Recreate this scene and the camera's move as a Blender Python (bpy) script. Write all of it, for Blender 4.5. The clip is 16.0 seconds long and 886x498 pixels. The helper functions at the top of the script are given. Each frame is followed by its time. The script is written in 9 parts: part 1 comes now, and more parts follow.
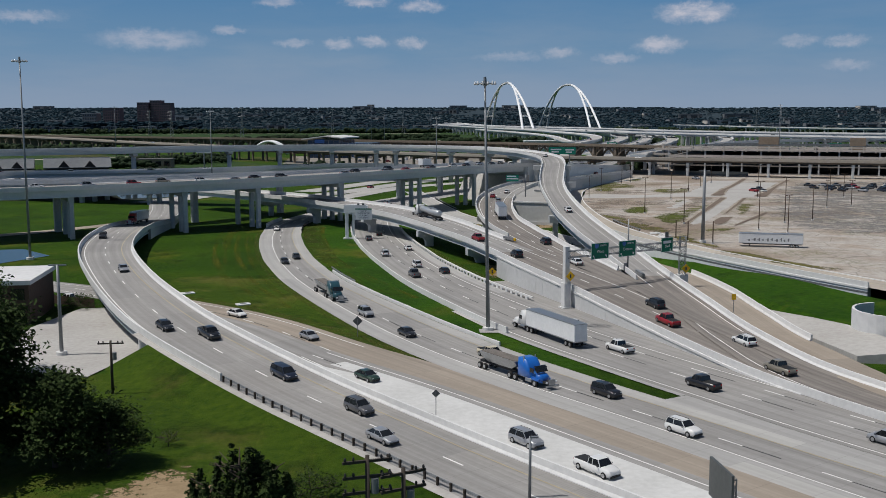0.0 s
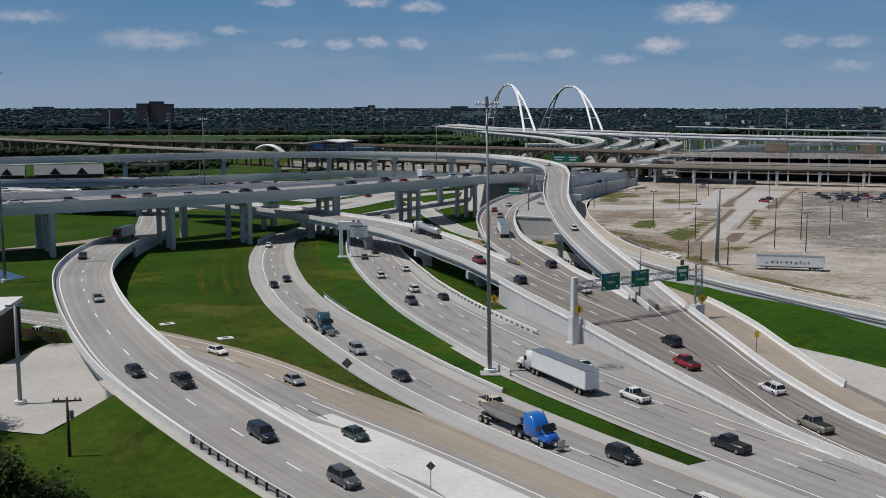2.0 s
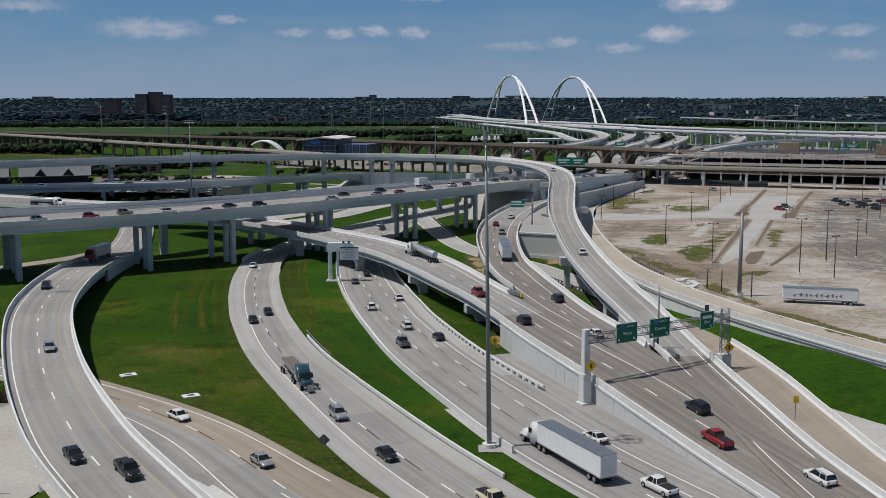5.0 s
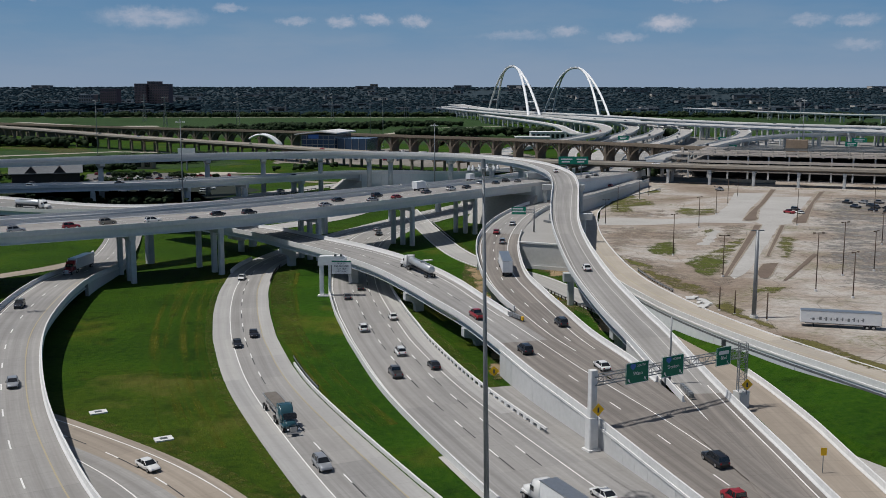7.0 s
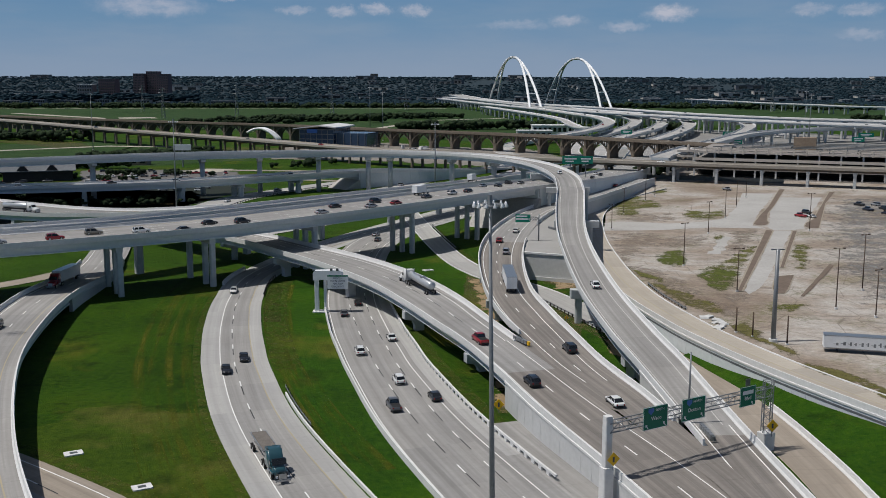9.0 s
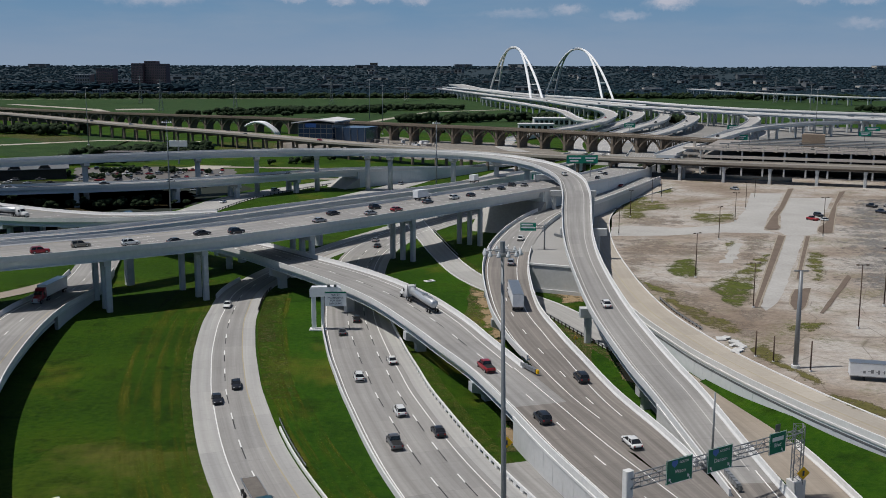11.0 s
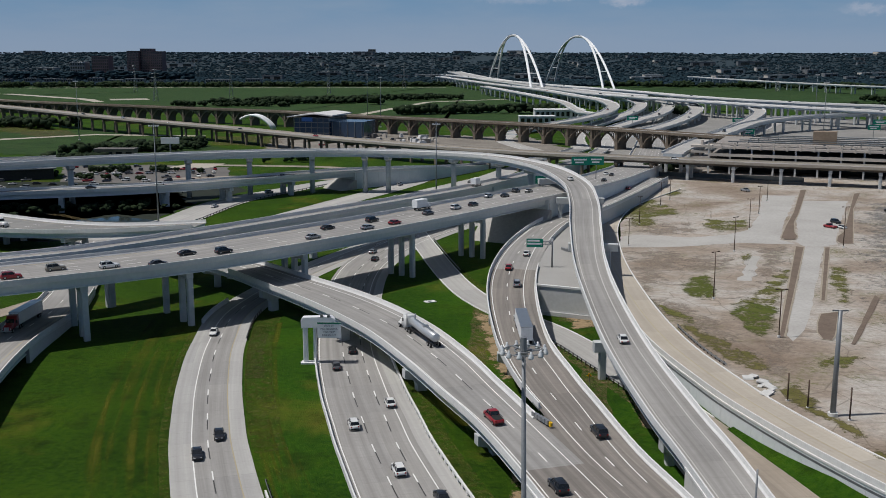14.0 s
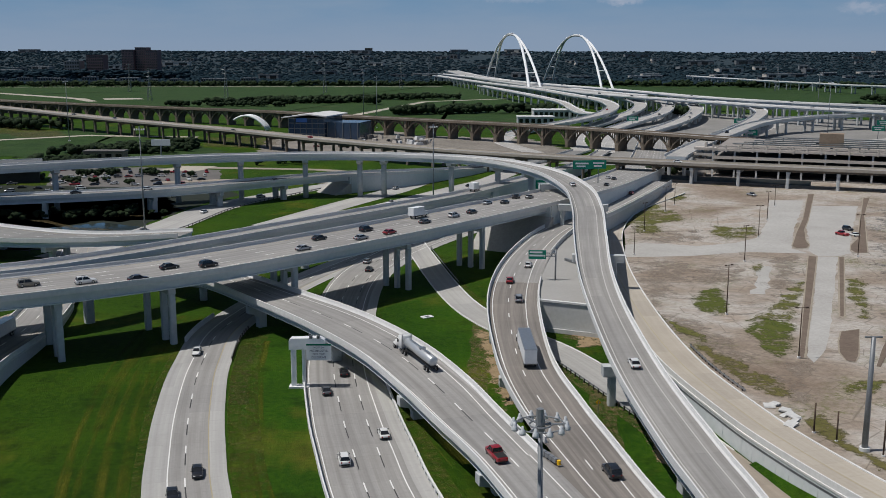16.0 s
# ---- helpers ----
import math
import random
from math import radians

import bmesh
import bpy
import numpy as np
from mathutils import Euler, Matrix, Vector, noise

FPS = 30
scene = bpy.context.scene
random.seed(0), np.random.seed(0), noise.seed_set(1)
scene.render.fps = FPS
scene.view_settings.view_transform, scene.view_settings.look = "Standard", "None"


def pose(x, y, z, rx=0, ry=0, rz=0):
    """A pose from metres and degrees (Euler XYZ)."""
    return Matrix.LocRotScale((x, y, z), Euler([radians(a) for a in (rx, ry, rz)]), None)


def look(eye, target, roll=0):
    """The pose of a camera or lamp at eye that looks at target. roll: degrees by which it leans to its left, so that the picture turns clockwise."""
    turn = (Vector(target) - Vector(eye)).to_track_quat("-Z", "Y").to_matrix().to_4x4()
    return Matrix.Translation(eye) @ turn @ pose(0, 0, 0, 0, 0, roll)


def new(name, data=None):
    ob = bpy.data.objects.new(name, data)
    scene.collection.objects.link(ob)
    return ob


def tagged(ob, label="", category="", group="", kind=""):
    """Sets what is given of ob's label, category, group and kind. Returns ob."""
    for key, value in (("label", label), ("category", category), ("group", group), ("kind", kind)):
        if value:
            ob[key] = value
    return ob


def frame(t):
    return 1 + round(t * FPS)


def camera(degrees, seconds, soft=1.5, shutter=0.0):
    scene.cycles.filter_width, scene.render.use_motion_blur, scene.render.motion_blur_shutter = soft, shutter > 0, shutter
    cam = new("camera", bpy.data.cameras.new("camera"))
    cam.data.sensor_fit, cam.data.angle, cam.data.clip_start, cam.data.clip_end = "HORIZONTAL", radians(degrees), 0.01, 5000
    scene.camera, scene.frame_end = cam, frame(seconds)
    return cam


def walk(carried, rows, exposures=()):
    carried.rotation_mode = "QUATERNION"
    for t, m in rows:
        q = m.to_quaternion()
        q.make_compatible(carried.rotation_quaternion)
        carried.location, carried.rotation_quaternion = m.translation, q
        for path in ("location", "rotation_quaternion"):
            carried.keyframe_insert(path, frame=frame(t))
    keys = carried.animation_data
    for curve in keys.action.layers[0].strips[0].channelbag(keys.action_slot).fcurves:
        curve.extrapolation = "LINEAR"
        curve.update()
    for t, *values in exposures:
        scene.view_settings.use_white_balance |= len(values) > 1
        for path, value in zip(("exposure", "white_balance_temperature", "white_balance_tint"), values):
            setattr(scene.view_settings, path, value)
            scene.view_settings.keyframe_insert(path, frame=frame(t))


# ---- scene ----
# ---------------------------------------------------------------- camera
K = 1.18  # metres to one unit of the plan below
cam = camera(47.11, 16.0, 0.85)
# seconds, x, y, z, pitch, yaw, roll
PATH = [
    (0.0, 0.00, 0.00, 32.64, -7.474, 0.000, 0.107), (0.5, 0.11, 3.30, 33.35, -7.459, 0.013, 0.087),
    (1.0, 0.27, 6.69, 34.15, -7.447, 0.026, 0.073), (1.5, 0.37, 10.08, 34.95, -7.461, 0.048, 0.069),
    (2.0, 0.48, 13.49, 35.78, -7.481, 0.067, 0.076), (2.5, 0.64, 16.91, 36.63, -7.532, 0.083, 0.090),
    (3.0, 0.81, 20.34, 37.55, -7.615, 0.104, 0.103), (3.5, 0.96, 23.74, 38.49, -7.729, 0.114, 0.113),
    (4.0, 1.13, 27.11, 39.50, -7.851, 0.130, 0.118), (6.5, 2.45, 43.20, 44.31, -8.621, 0.270, 0.036),
    (7.0, 2.54, 46.19, 45.32, -8.781, 0.277, 0.008), (7.5, 2.53, 49.05, 46.24, -8.941, 0.273, -0.014),
    (8.0, 2.49, 51.84, 47.18, -9.092, 0.271, -0.030), (8.5, 2.43, 54.61, 48.03, -9.245, 0.279, -0.044),
    (9.0, 2.30, 57.50, 48.99, -9.400, 0.304, -0.057), (11.5, 1.50, 70.90, 53.62, -10.212, 0.292, -0.051),
    (12.0, 1.39, 73.67, 54.51, -10.368, 0.294, -0.048), (12.5, 1.24, 76.40, 55.40, -10.519, 0.290, -0.040),
    (13.0, 1.13, 79.17, 56.27, -10.663, 0.277, -0.030), (13.5, 0.99, 81.98, 57.08, -10.786, 0.249, -0.016),
    (14.0, 0.88, 84.86, 57.71, -10.864, 0.202, -0.006), (14.5, 0.78, 87.85, 58.07, -10.915, 0.154, -0.001),
    (15.0, 0.69, 91.02, 58.27, -10.944, 0.103, -0.002), (15.5, 0.67, 94.32, 58.32, -10.946, 0.053, -0.010),
    (16.0, 0.70, 97.77, 58.37, -10.940, 0.034, -0.025),
]
walk(cam, [(t, pose(x * K, y * K, z * K, 90 + p, ro, ya)) for t, x, y, z, p, ya, ro in PATH])

# ---------------------------------------------------------------- light
SUN_FROM = Vector((-0.436, -0.060, 0.898)).normalized()
world = bpy.data.worlds.new("world")
scene.world = world
world.use_nodes = True
wn = world.node_tree.nodes
sky = wn.new("ShaderNodeTexSky")
sky.sky_type, sky.sun_disc = "NISHITA", False
sky.sun_elevation = math.asin(SUN_FROM.z)
sky.sun_rotation = math.atan2(SUN_FROM.x, SUN_FROM.y)
sky.air_density, sky.dust_density, sky.ozone_density = 1.0, 1.2, 1.0
wn["Background"].inputs["Strength"].default_value = 0.05
world.node_tree.links.new(sky.outputs[0], wn["Background"].inputs["Color"])
sun_data = bpy.data.lights.new("sun", "SUN")
sun_data.energy, sun_data.angle, sun_data.color = 3.55, radians(0.6), (1.0, 0.965, 0.915)
sun = new("sun", sun_data)
sun.matrix_world = look((SUN_FROM * 300)[:], (0, 0, 0))
scene.view_settings.exposure = 0.0

# ---------------------------------------------------------------- materials
def ramp(nt, fac, stops):
    r = nt.nodes.new("ShaderNodeValToRGB")
    while len(r.color_ramp.elements) < len(stops):
        r.color_ramp.elements.new(0.5)
    for e, (p, c) in zip(r.color_ramp.elements, stops):
        e.position, e.color = p, (*c, 1) if len(c) == 3 else c
    nt.links.new(fac, r.inputs[0])
    return r.outputs[0]


def tex_noise(nt, vec, scale, detail=4.0, rough=0.6):
    n = nt.nodes.new("ShaderNodeTexNoise")
    n.inputs["Scale"].default_value, n.inputs["Detail"].default_value, n.inputs["Roughness"].default_value = scale, detail, rough
    nt.links.new(vec, n.inputs["Vector"])
    return n.outputs["Fac"]


def mixed(nt, a, b, fac, mode="MIX"):
    m = nt.nodes.new("ShaderNodeMix")
    m.data_type, m.blend_type = "RGBA", mode
    for value, slot in ((fac, 0), (a, 6), (b, 7)):
        if isinstance(value, (int, float)):
            m.inputs[slot].default_value = value
        elif isinstance(value, tuple):
            m.inputs[slot].default_value = (*value, 1)
        else:
            nt.links.new(value, m.inputs[slot])
    return m.outputs[2]


def stretched(nt, vec, sx, sy, sz):
    m = nt.nodes.new("ShaderNodeMapping")
    m.inputs["Scale"].default_value = (sx, sy, sz)
    nt.links.new(vec, m.inputs["Vector"])
    return m.outputs[0]


def base(name, rough=0.8, metal=0.0, spec=0.3):
    m = bpy.data.materials.new(name)
    m.use_nodes = True
    b = m.node_tree.nodes["Principled BSDF"]
    b.inputs["Roughness"].default_value, b.inputs["Metallic"].default_value = rough, metal
    b.inputs["Specular IOR Level"].default_value = spec
    co = m.node_tree.nodes.new("ShaderNodeTexCoord")
    return m, m.node_tree, b, co


def bumped(nt, b, height, strength, distance):
    u = nt.nodes.new("ShaderNodeBump")
    u.inputs["Strength"].default_value, u.inputs["Distance"].default_value = strength, distance
    nt.links.new(height, u.inputs["Height"])
    nt.links.new(u.outputs[0], b.inputs["Normal"])


def grained(name, dark, light, big=0.05, small=1.2, rough=0.85, metal=0.0, spec=0.3, bump=0.2, share=0.5):
    """A surface that varies between two colours, in large stains and in fine grain."""
    m, nt, b, co = base(name, rough, metal, spec)
    v = co.outputs["Object"]
    a = ramp(nt, tex_noise(nt, v, big, 5), [(0.3, dark), (0.7, light)])
    c = ramp(nt, tex_noise(nt, v, small, 4), [(0.3, dark), (0.7, light)])
    nt.links.new(mixed(nt, a, c, share), b.inputs["Base Color"])
    if bump:
        bumped(nt, b, tex_noise(nt, v, small * 3, 3), bump, 0.05)
    return m


def pavement(name, dark, light, wear, lanes=3.66, joint=4.6, amount=0.5):
    """Concrete or asphalt along the road's own run: worn tracks in each lane, patches and joints across."""
    m, nt, b, co = base(name, 0.82, 0, 0.25)
    uv = co.outputs["UV"]
    o = co.outputs["Object"]
    col = mixed(nt, ramp(nt, tex_noise(nt, o, 0.06, 5), [(0.3, dark), (0.7, light)]),
                ramp(nt, tex_noise(nt, o, 1.5, 5), [(0.3, dark), (0.7, light)]), 0.35)
    streak = tex_noise(nt, stretched(nt, uv, 0.9, 0.012, 1), 1.0, 4, 0.7)
    col = mixed(nt, col, wear, ramp(nt, streak, [(0.42, (0, 0, 0)), (0.66, (amount,) * 3)]))
    w = nt.nodes.new("ShaderNodeTexWave")
    w.wave_type, w.bands_direction, w.wave_profile = "BANDS", "X", "SIN"
    w.inputs["Scale"].default_value = 2 * math.pi / (20 * lanes / 2)
    w.inputs["Distortion"].default_value = 0.6
    w.inputs["Detail Scale"].default_value = 0.02
    nt.links.new(uv, w.inputs["Vector"])
    col = mixed(nt, col, wear, ramp(nt, w.outputs["Fac"], [(0.5, (0, 0, 0)), (0.95, (amount * 0.45,) * 3)]))
    sep = nt.nodes.new("ShaderNodeSeparateXYZ")
    nt.links.new(uv, sep.inputs[0])
    f = nt.nodes.new("ShaderNodeMath")
    f.operation = "MODULO"
    nt.links.new(sep.outputs[1], f.inputs[0])
    f.inputs[1].default_value = joint
    less = nt.nodes.new("ShaderNodeMath")
    less.operation = "LESS_THAN"
    nt.links.new(f.outputs[0], less.inputs[0])
    less.inputs[1].default_value = 0.09
    gate = nt.nodes.new("ShaderNodeMath")
    gate.operation = "MULTIPLY"
    nt.links.new(less.outputs[0], gate.inputs[0])
    gate.inputs[1].default_value = 0.2
    col = mixed(nt, col, tuple(c * 0.45 for c in wear), gate.outputs[0])
    # slab to slab difference
    fl = nt.nodes.new("ShaderNodeTexWhiteNoise")
    sn = nt.nodes.new("ShaderNodeVectorMath")
    sn.operation = "SNAP"
    nt.links.new(uv, sn.inputs[0])
    sn.inputs[1].default_value = (lanes, joint * 3, 1)
    nt.links.new(sn.outputs[0], fl.inputs["Vector"])
    col = mixed(nt, col, ramp(nt, fl.outputs["Value"], [(0, (0.86,) * 3), (1, (1.08, 1.07, 1.05))]), 0.8, "MULTIPLY")
    nt.links.new(col, b.inputs["Base Color"])
    bumped(nt, b, tex_noise(nt, o, 8, 3), 0.15, 0.02)
    return m


def grassy(name, a, b_, c, dry, drought=0.62):
    """Mown grass: lush and thin blotches, dry spots, clover flecks and faint wheel marks."""
    m, nt, b, co = base(name, 0.9, 0, 0.1)
    v = co.outputs["Object"]
    col = ramp(nt, tex_noise(nt, v, 0.055, 5, 0.6), [(0.32, a), (0.52, b_), (0.72, c)])
    col = mixed(nt, col, ramp(nt, tex_noise(nt, v, 0.9, 5, 0.75), [(0.3, tuple(x * 0.7 for x in a)), (0.72, tuple(x * 1.15 for x in c))]), 0.46)
    lush = ramp(nt, tex_noise(nt, v, 0.11, 6, 0.7), [(0.50, (0, 0, 0)), (0.66, (0.7,) * 3)])
    col = mixed(nt, col, tuple(x * 0.55 for x in a), lush)
    col = mixed(nt, col, dry, ramp(nt, tex_noise(nt, v, 0.028, 8, 0.72), [(drought, (0, 0, 0)), (drought + 0.16, (0.6,) * 3)]))
    mow = ramp(nt, tex_noise(nt, stretched(nt, v, 0.6, 0.05, 0.1), 1.0, 6, 0.75), [(0.55, (0, 0, 0)), (0.75, (0.22,) * 3)])
    col = mixed(nt, col, tuple(x * 1.3 for x in c), mow)
    fleck = ramp(nt, tex_noise(nt, v, 0.9, 7, 0.9), [(0.61, (0, 0, 0)), (0.72, (0.5,) * 3)])
    col = mixed(nt, col, dry, fleck)
    nt.links.new(col, b.inputs["Base Color"])
    bumped(nt, b, tex_noise(nt, v, 2.2, 6, 0.85), 1.0, 0.3)
    return m


M = {}
M["road"] = pavement("road_concrete", (0.255, 0.248, 0.24), (0.36, 0.352, 0.342), (0.185, 0.178, 0.17), amount=0.6)
M["road_light"] = pavement("shoulder_concrete", (0.34, 0.335, 0.325), (0.43, 0.425, 0.415), (0.26, 0.255, 0.245), amount=0.4)
M["road_tan"] = pavement("tan_concrete", (0.275, 0.236, 0.195), (0.36, 0.315, 0.265), (0.20, 0.17, 0.14))
M["road_dark"] = pavement("worn_asphalt_concrete", (0.205, 0.186, 0.170), (0.285, 0.262, 0.240), (0.125, 0.114, 0.105), amount=0.8)
M["road_cream"] = pavement("cream_concrete", (0.36, 0.322, 0.272), (0.465, 0.425, 0.37), (0.28, 0.245, 0.20), amount=0.35)
M["road_far"] = pavement("far_concrete", (0.34, 0.335, 0.325), (0.44, 0.43, 0.415), (0.27, 0.26, 0.25), amount=0.35)
M["barrier"] = grained("barrier_concrete", (0.54, 0.54, 0.54), (0.70, 0.70, 0.69), 0.08, 1.5, 0.8, bump=0.1)
M["girder"] = grained("painted_girder_concrete", (0.50, 0.54, 0.565), (0.62, 0.66, 0.68), 0.06, 1.0, 0.7, bump=0.1)
M["pier"] = grained("pier_concrete", (0.38, 0.40, 0.41), (0.52, 0.54, 0.55), 0.1, 1.0, 0.8, bump=0.15)
M["wall"] = grained("retaining_wall_concrete", (0.45, 0.455, 0.455), (0.56, 0.565, 0.565), 0.1, 1.4, 0.8, bump=0.3)
M["white_line"] = grained("white_road_paint", (0.62, 0.62, 0.60), (0.78, 0.78, 0.76), 0.2, 3.0, 0.6, bump=0)
M["black_line"] = grained("black_contrast_paint", (0.03, 0.03, 0.03), (0.06, 0.06, 0.06), 0.2, 3.0, 0.6, bump=0)
M["yellow_line"] = grained("yellow_road_paint", (0.33, 0.285, 0.19), (0.40, 0.345, 0.23), 0.2, 3.0, 0.6, bump=0)
M["grass"] = grassy("mown_grass", (0.005, 0.027, 0.0012), (0.021, 0.068, 0.002), (0.060, 0.106, 0.004), (0.14, 0.12, 0.016), 0.55)
M["lawn"] = grassy("thin_yellowish_lawn", (0.010, 0.040, 0.002), (0.040, 0.084, 0.004), (0.085, 0.118, 0.009), (0.17, 0.13, 0.04), 0.53)
M["field"] = grassy("levee_grass", (0.014, 0.038, 0.012), (0.032, 0.068, 0.018), (0.052, 0.086, 0.028), (0.12, 0.11, 0.055), 0.57)
# the blue haze of distance is mixed into this ground colour
M["land"] = grained("haze_tinted_woodland", (0.014, 0.026, 0.033), (0.022, 0.036, 0.044), 0.01, 0.2, 0.95, bump=0)
M["steel"] = grained("galvanised_steel", (0.17, 0.182, 0.195), (0.26, 0.272, 0.285), 0.4, 4.0, 0.5, 0.35, 0.4, 0.05)
M["arch"] = grained("white_painted_steel", (0.74, 0.75, 0.76), (0.84, 0.85, 0.85), 0.02, 0.3, 0.4, 0, 0.5, 0)
def lot_paving():
    """Old car park: bleached slabs, sandy silt, dark stains, cracks and thin weeds."""
    m, nt, b, co = base("weathered_lot_paving", 0.92, 0, 0.15)
    v = co.outputs["Object"]
    col = ramp(nt, tex_noise(nt, v, 0.028, 7, 0.62), [(0.30, (0.20, 0.152, 0.115)), (0.44, (0.30, 0.25, 0.205)), (0.56, (0.42, 0.39, 0.355)), (0.64, (0.35, 0.295, 0.245)), (0.8, (0.40, 0.36, 0.315))])
    col = mixed(nt, col, ramp(nt, tex_noise(nt, v, 0.7, 8, 0.85), [(0.3, (0.5,) * 3), (0.7, (1.36,) * 3)]), 0.8, "MULTIPLY")
    stain = ramp(nt, tex_noise(nt, stretched(nt, v, 0.05, 0.2, 0.1), 1.0, 6, 0.7), [(0.58, (0, 0, 0)), (0.70, (0.6,) * 3)])
    col = mixed(nt, col, (0.13, 0.105, 0.085), stain)
    weeds = mixed(nt, ramp(nt, tex_noise(nt, v, 0.05, 4, 0.6), [(0.55, (0, 0, 0)), (0.66, (1, 1, 1))]), ramp(nt, tex_noise(nt, v, 0.8, 6, 0.85), [(0.47, (0, 0, 0)), (0.60, (0.9,) * 3)]), 1.0, "MULTIPLY")
    col = mixed(nt, col, (0.12, 0.125, 0.045), weeds)
    vo = nt.nodes.new("ShaderNodeTexVoronoi")
    vo.feature = "DISTANCE_TO_EDGE"
    vo.inputs["Scale"].default_value = 0.11
    nt.links.new(v, vo.inputs["Vector"])
    col = mixed(nt, col, (0.10, 0.085, 0.065), ramp(nt, vo.outputs["Distance"], [(0.0, (0.55,) * 3), (0.018, (0, 0, 0))]))
    nt.links.new(col, b.inputs["Base Color"])
    bumped(nt, b, tex_noise(nt, v, 1.5, 5, 0.8), 0.5, 0.08)
    return m


def ragged(name, dark, light, edge=0.5, fine=0.45, soft=0.05):
    """Thin growth that breaks up into tufts towards its edge."""
    m, nt, b, co = base(name, 0.95, 0, 0.1)
    v = co.outputs["Object"]
    nt.links.new(ramp(nt, tex_noise(nt, v, 0.7, 6, 0.8), [(0.3, dark), (0.7, light)]), b.inputs["Base Color"])
    nt.links.new(ramp(nt, tex_noise(nt, v, fine, 7, 0.8), [(edge, (0, 0, 0)), (edge + soft, (1, 1, 1))]), b.inputs["Alpha"])
    return m


def soft_growth(name, dark, light, fine=1.1, cover=1.1, span=0.5):
    """Growth or silt that thins out towards the rim of its patch and has gaps inside."""
    m, nt, b, co = base(name, 0.95, 0, 0.1)
    v = co.outputs["Object"]
    nt.links.new(ramp(nt, tex_noise(nt, v, 0.5, 6, 0.8), [(0.3, dark), (0.7, light)]), b.inputs["Base Color"])
    body = nt.nodes.new("ShaderNodeAttribute")
    body.attribute_name = "body"
    level = body.outputs["Fac"]
    factor = cover
    for noise_out, weight in ((tex_noise(nt, v, 0.16, 8, 0.7), 5.0), (tex_noise(nt, v, fine, 5, 0.8), 3.6)):
        scaled = nt.nodes.new("ShaderNodeMath")
        scaled.operation = "MULTIPLY"
        nt.links.new(level, scaled.inputs[0])
        scaled.inputs[1].default_value = factor
        total = nt.nodes.new("ShaderNodeMath")
        total.operation = "MULTIPLY_ADD"
        nt.links.new(noise_out, total.inputs[0])
        total.inputs[1].default_value = weight
        nt.links.new(scaled.outputs[0], total.inputs[2])
        level, factor = total.outputs[0], 1.0
    spread = nt.nodes.new("ShaderNodeMapRange")
    spread.inputs["From Min"].default_value, spread.inputs["From Max"].default_value = 4.65, 4.65 + span
    nt.links.new(level, spread.inputs["Value"])
    nt.links.new(spread.outputs[0], b.inputs["Alpha"])
    return m


def streaked(name, dark, light, share=0.75):
    """Worn grass in long soft streaks along the road beside it."""
    m, nt, b, co = base(name, 0.95, 0, 0.1)
    uv, v = co.outputs["UV"], co.outputs["Object"]
    nt.links.new(ramp(nt, tex_noise(nt, v, 0.6, 6, 0.8), [(0.3, dark), (0.7, light)]), b.inputs["Base Color"])
    lines_ = ramp(nt, tex_noise(nt, stretched(nt, uv, 0.75, 0.018, 1), 1.0, 5, 0.62), [(0.46, (0, 0, 0)), (0.66, (share,) * 3)])
    broad = ramp(nt, tex_noise(nt, v, 0.06, 5, 0.6), [(0.36, (0.15,) * 3), (0.6, (1, 1, 1))])
    tufts = ramp(nt, tex_noise(nt, v, 1.3, 5, 0.8), [(0.3, (0.45,) * 3), (0.6, (1, 1, 1))])
    nt.links.new(mixed(nt, mixed(nt, lines_, broad, 1.0, "MULTIPLY"), tufts, 1.0, "MULTIPLY"), b.inputs["Alpha"])
    return m


M["worn_grass"] = streaked("worn_olive_grass", (0.060, 0.078, 0.006), (0.135, 0.125, 0.016), 0.85)
M["dry_tufts"] = ragged("dry_grass_tufts", (0.055, 0.080, 0.012), (0.125, 0.12, 0.032), 0.43, 0.6, 0.3)
M["soil_tufts"] = ragged("bare_soil_crumbs", (0.10, 0.085, 0.035), (0.20, 0.15, 0.08), 0.42, 0.7, 0.3)
M["silt"] = soft_growth("washed_silt", (0.21, 0.17, 0.138), (0.31, 0.265, 0.22), 0.6, 1.0, 1.6)
M["lush"] = grassy("lush_green_grass", (0.005, 0.034, 0.0015), (0.020, 0.078, 0.0025), (0.060, 0.115, 0.005), (0.15, 0.125, 0.020), 0.54)
M["road_grey"] = pavement("plain_grey_concrete", (0.19, 0.19, 0.187), (0.26, 0.258, 0.25), (0.14, 0.138, 0.135), amount=0.4)
# dark colour that paints the shadow line on the frontage wall
M["stain"] = grained("painted_joint_shadow", (0.07, 0.08, 0.09), (0.16, 0.17, 0.18), 0.15, 1.0, 0.8)
M["joint"] = grained("shaded_joint_mortar", (0.22, 0.22, 0.22), (0.30, 0.30, 0.30), 0.2, 2.0, 0.9)
M["lot_grass"] = soft_growth("overgrown_grass", (0.048, 0.072, 0.012), (0.115, 0.120, 0.034), 1.1, 1.0, 0.7)
M["faded_line"] = grained("faded_road_paint", (0.40, 0.39, 0.37), (0.52, 0.51, 0.49), 0.2, 3.0, 0.7, bump=0)
M["pale_lot"] = grained("bleached_lot_concrete", (0.31, 0.295, 0.275), (0.46, 0.45, 0.43), 0.06, 1.3, 0.92, bump=0.3)
M["lot"] = lot_paving()
M["lot_grass_dry"] = soft_growth("dry_olive_grass", (0.075, 0.075, 0.022), (0.155, 0.135, 0.055), 1.1, 1.0, 0.7)
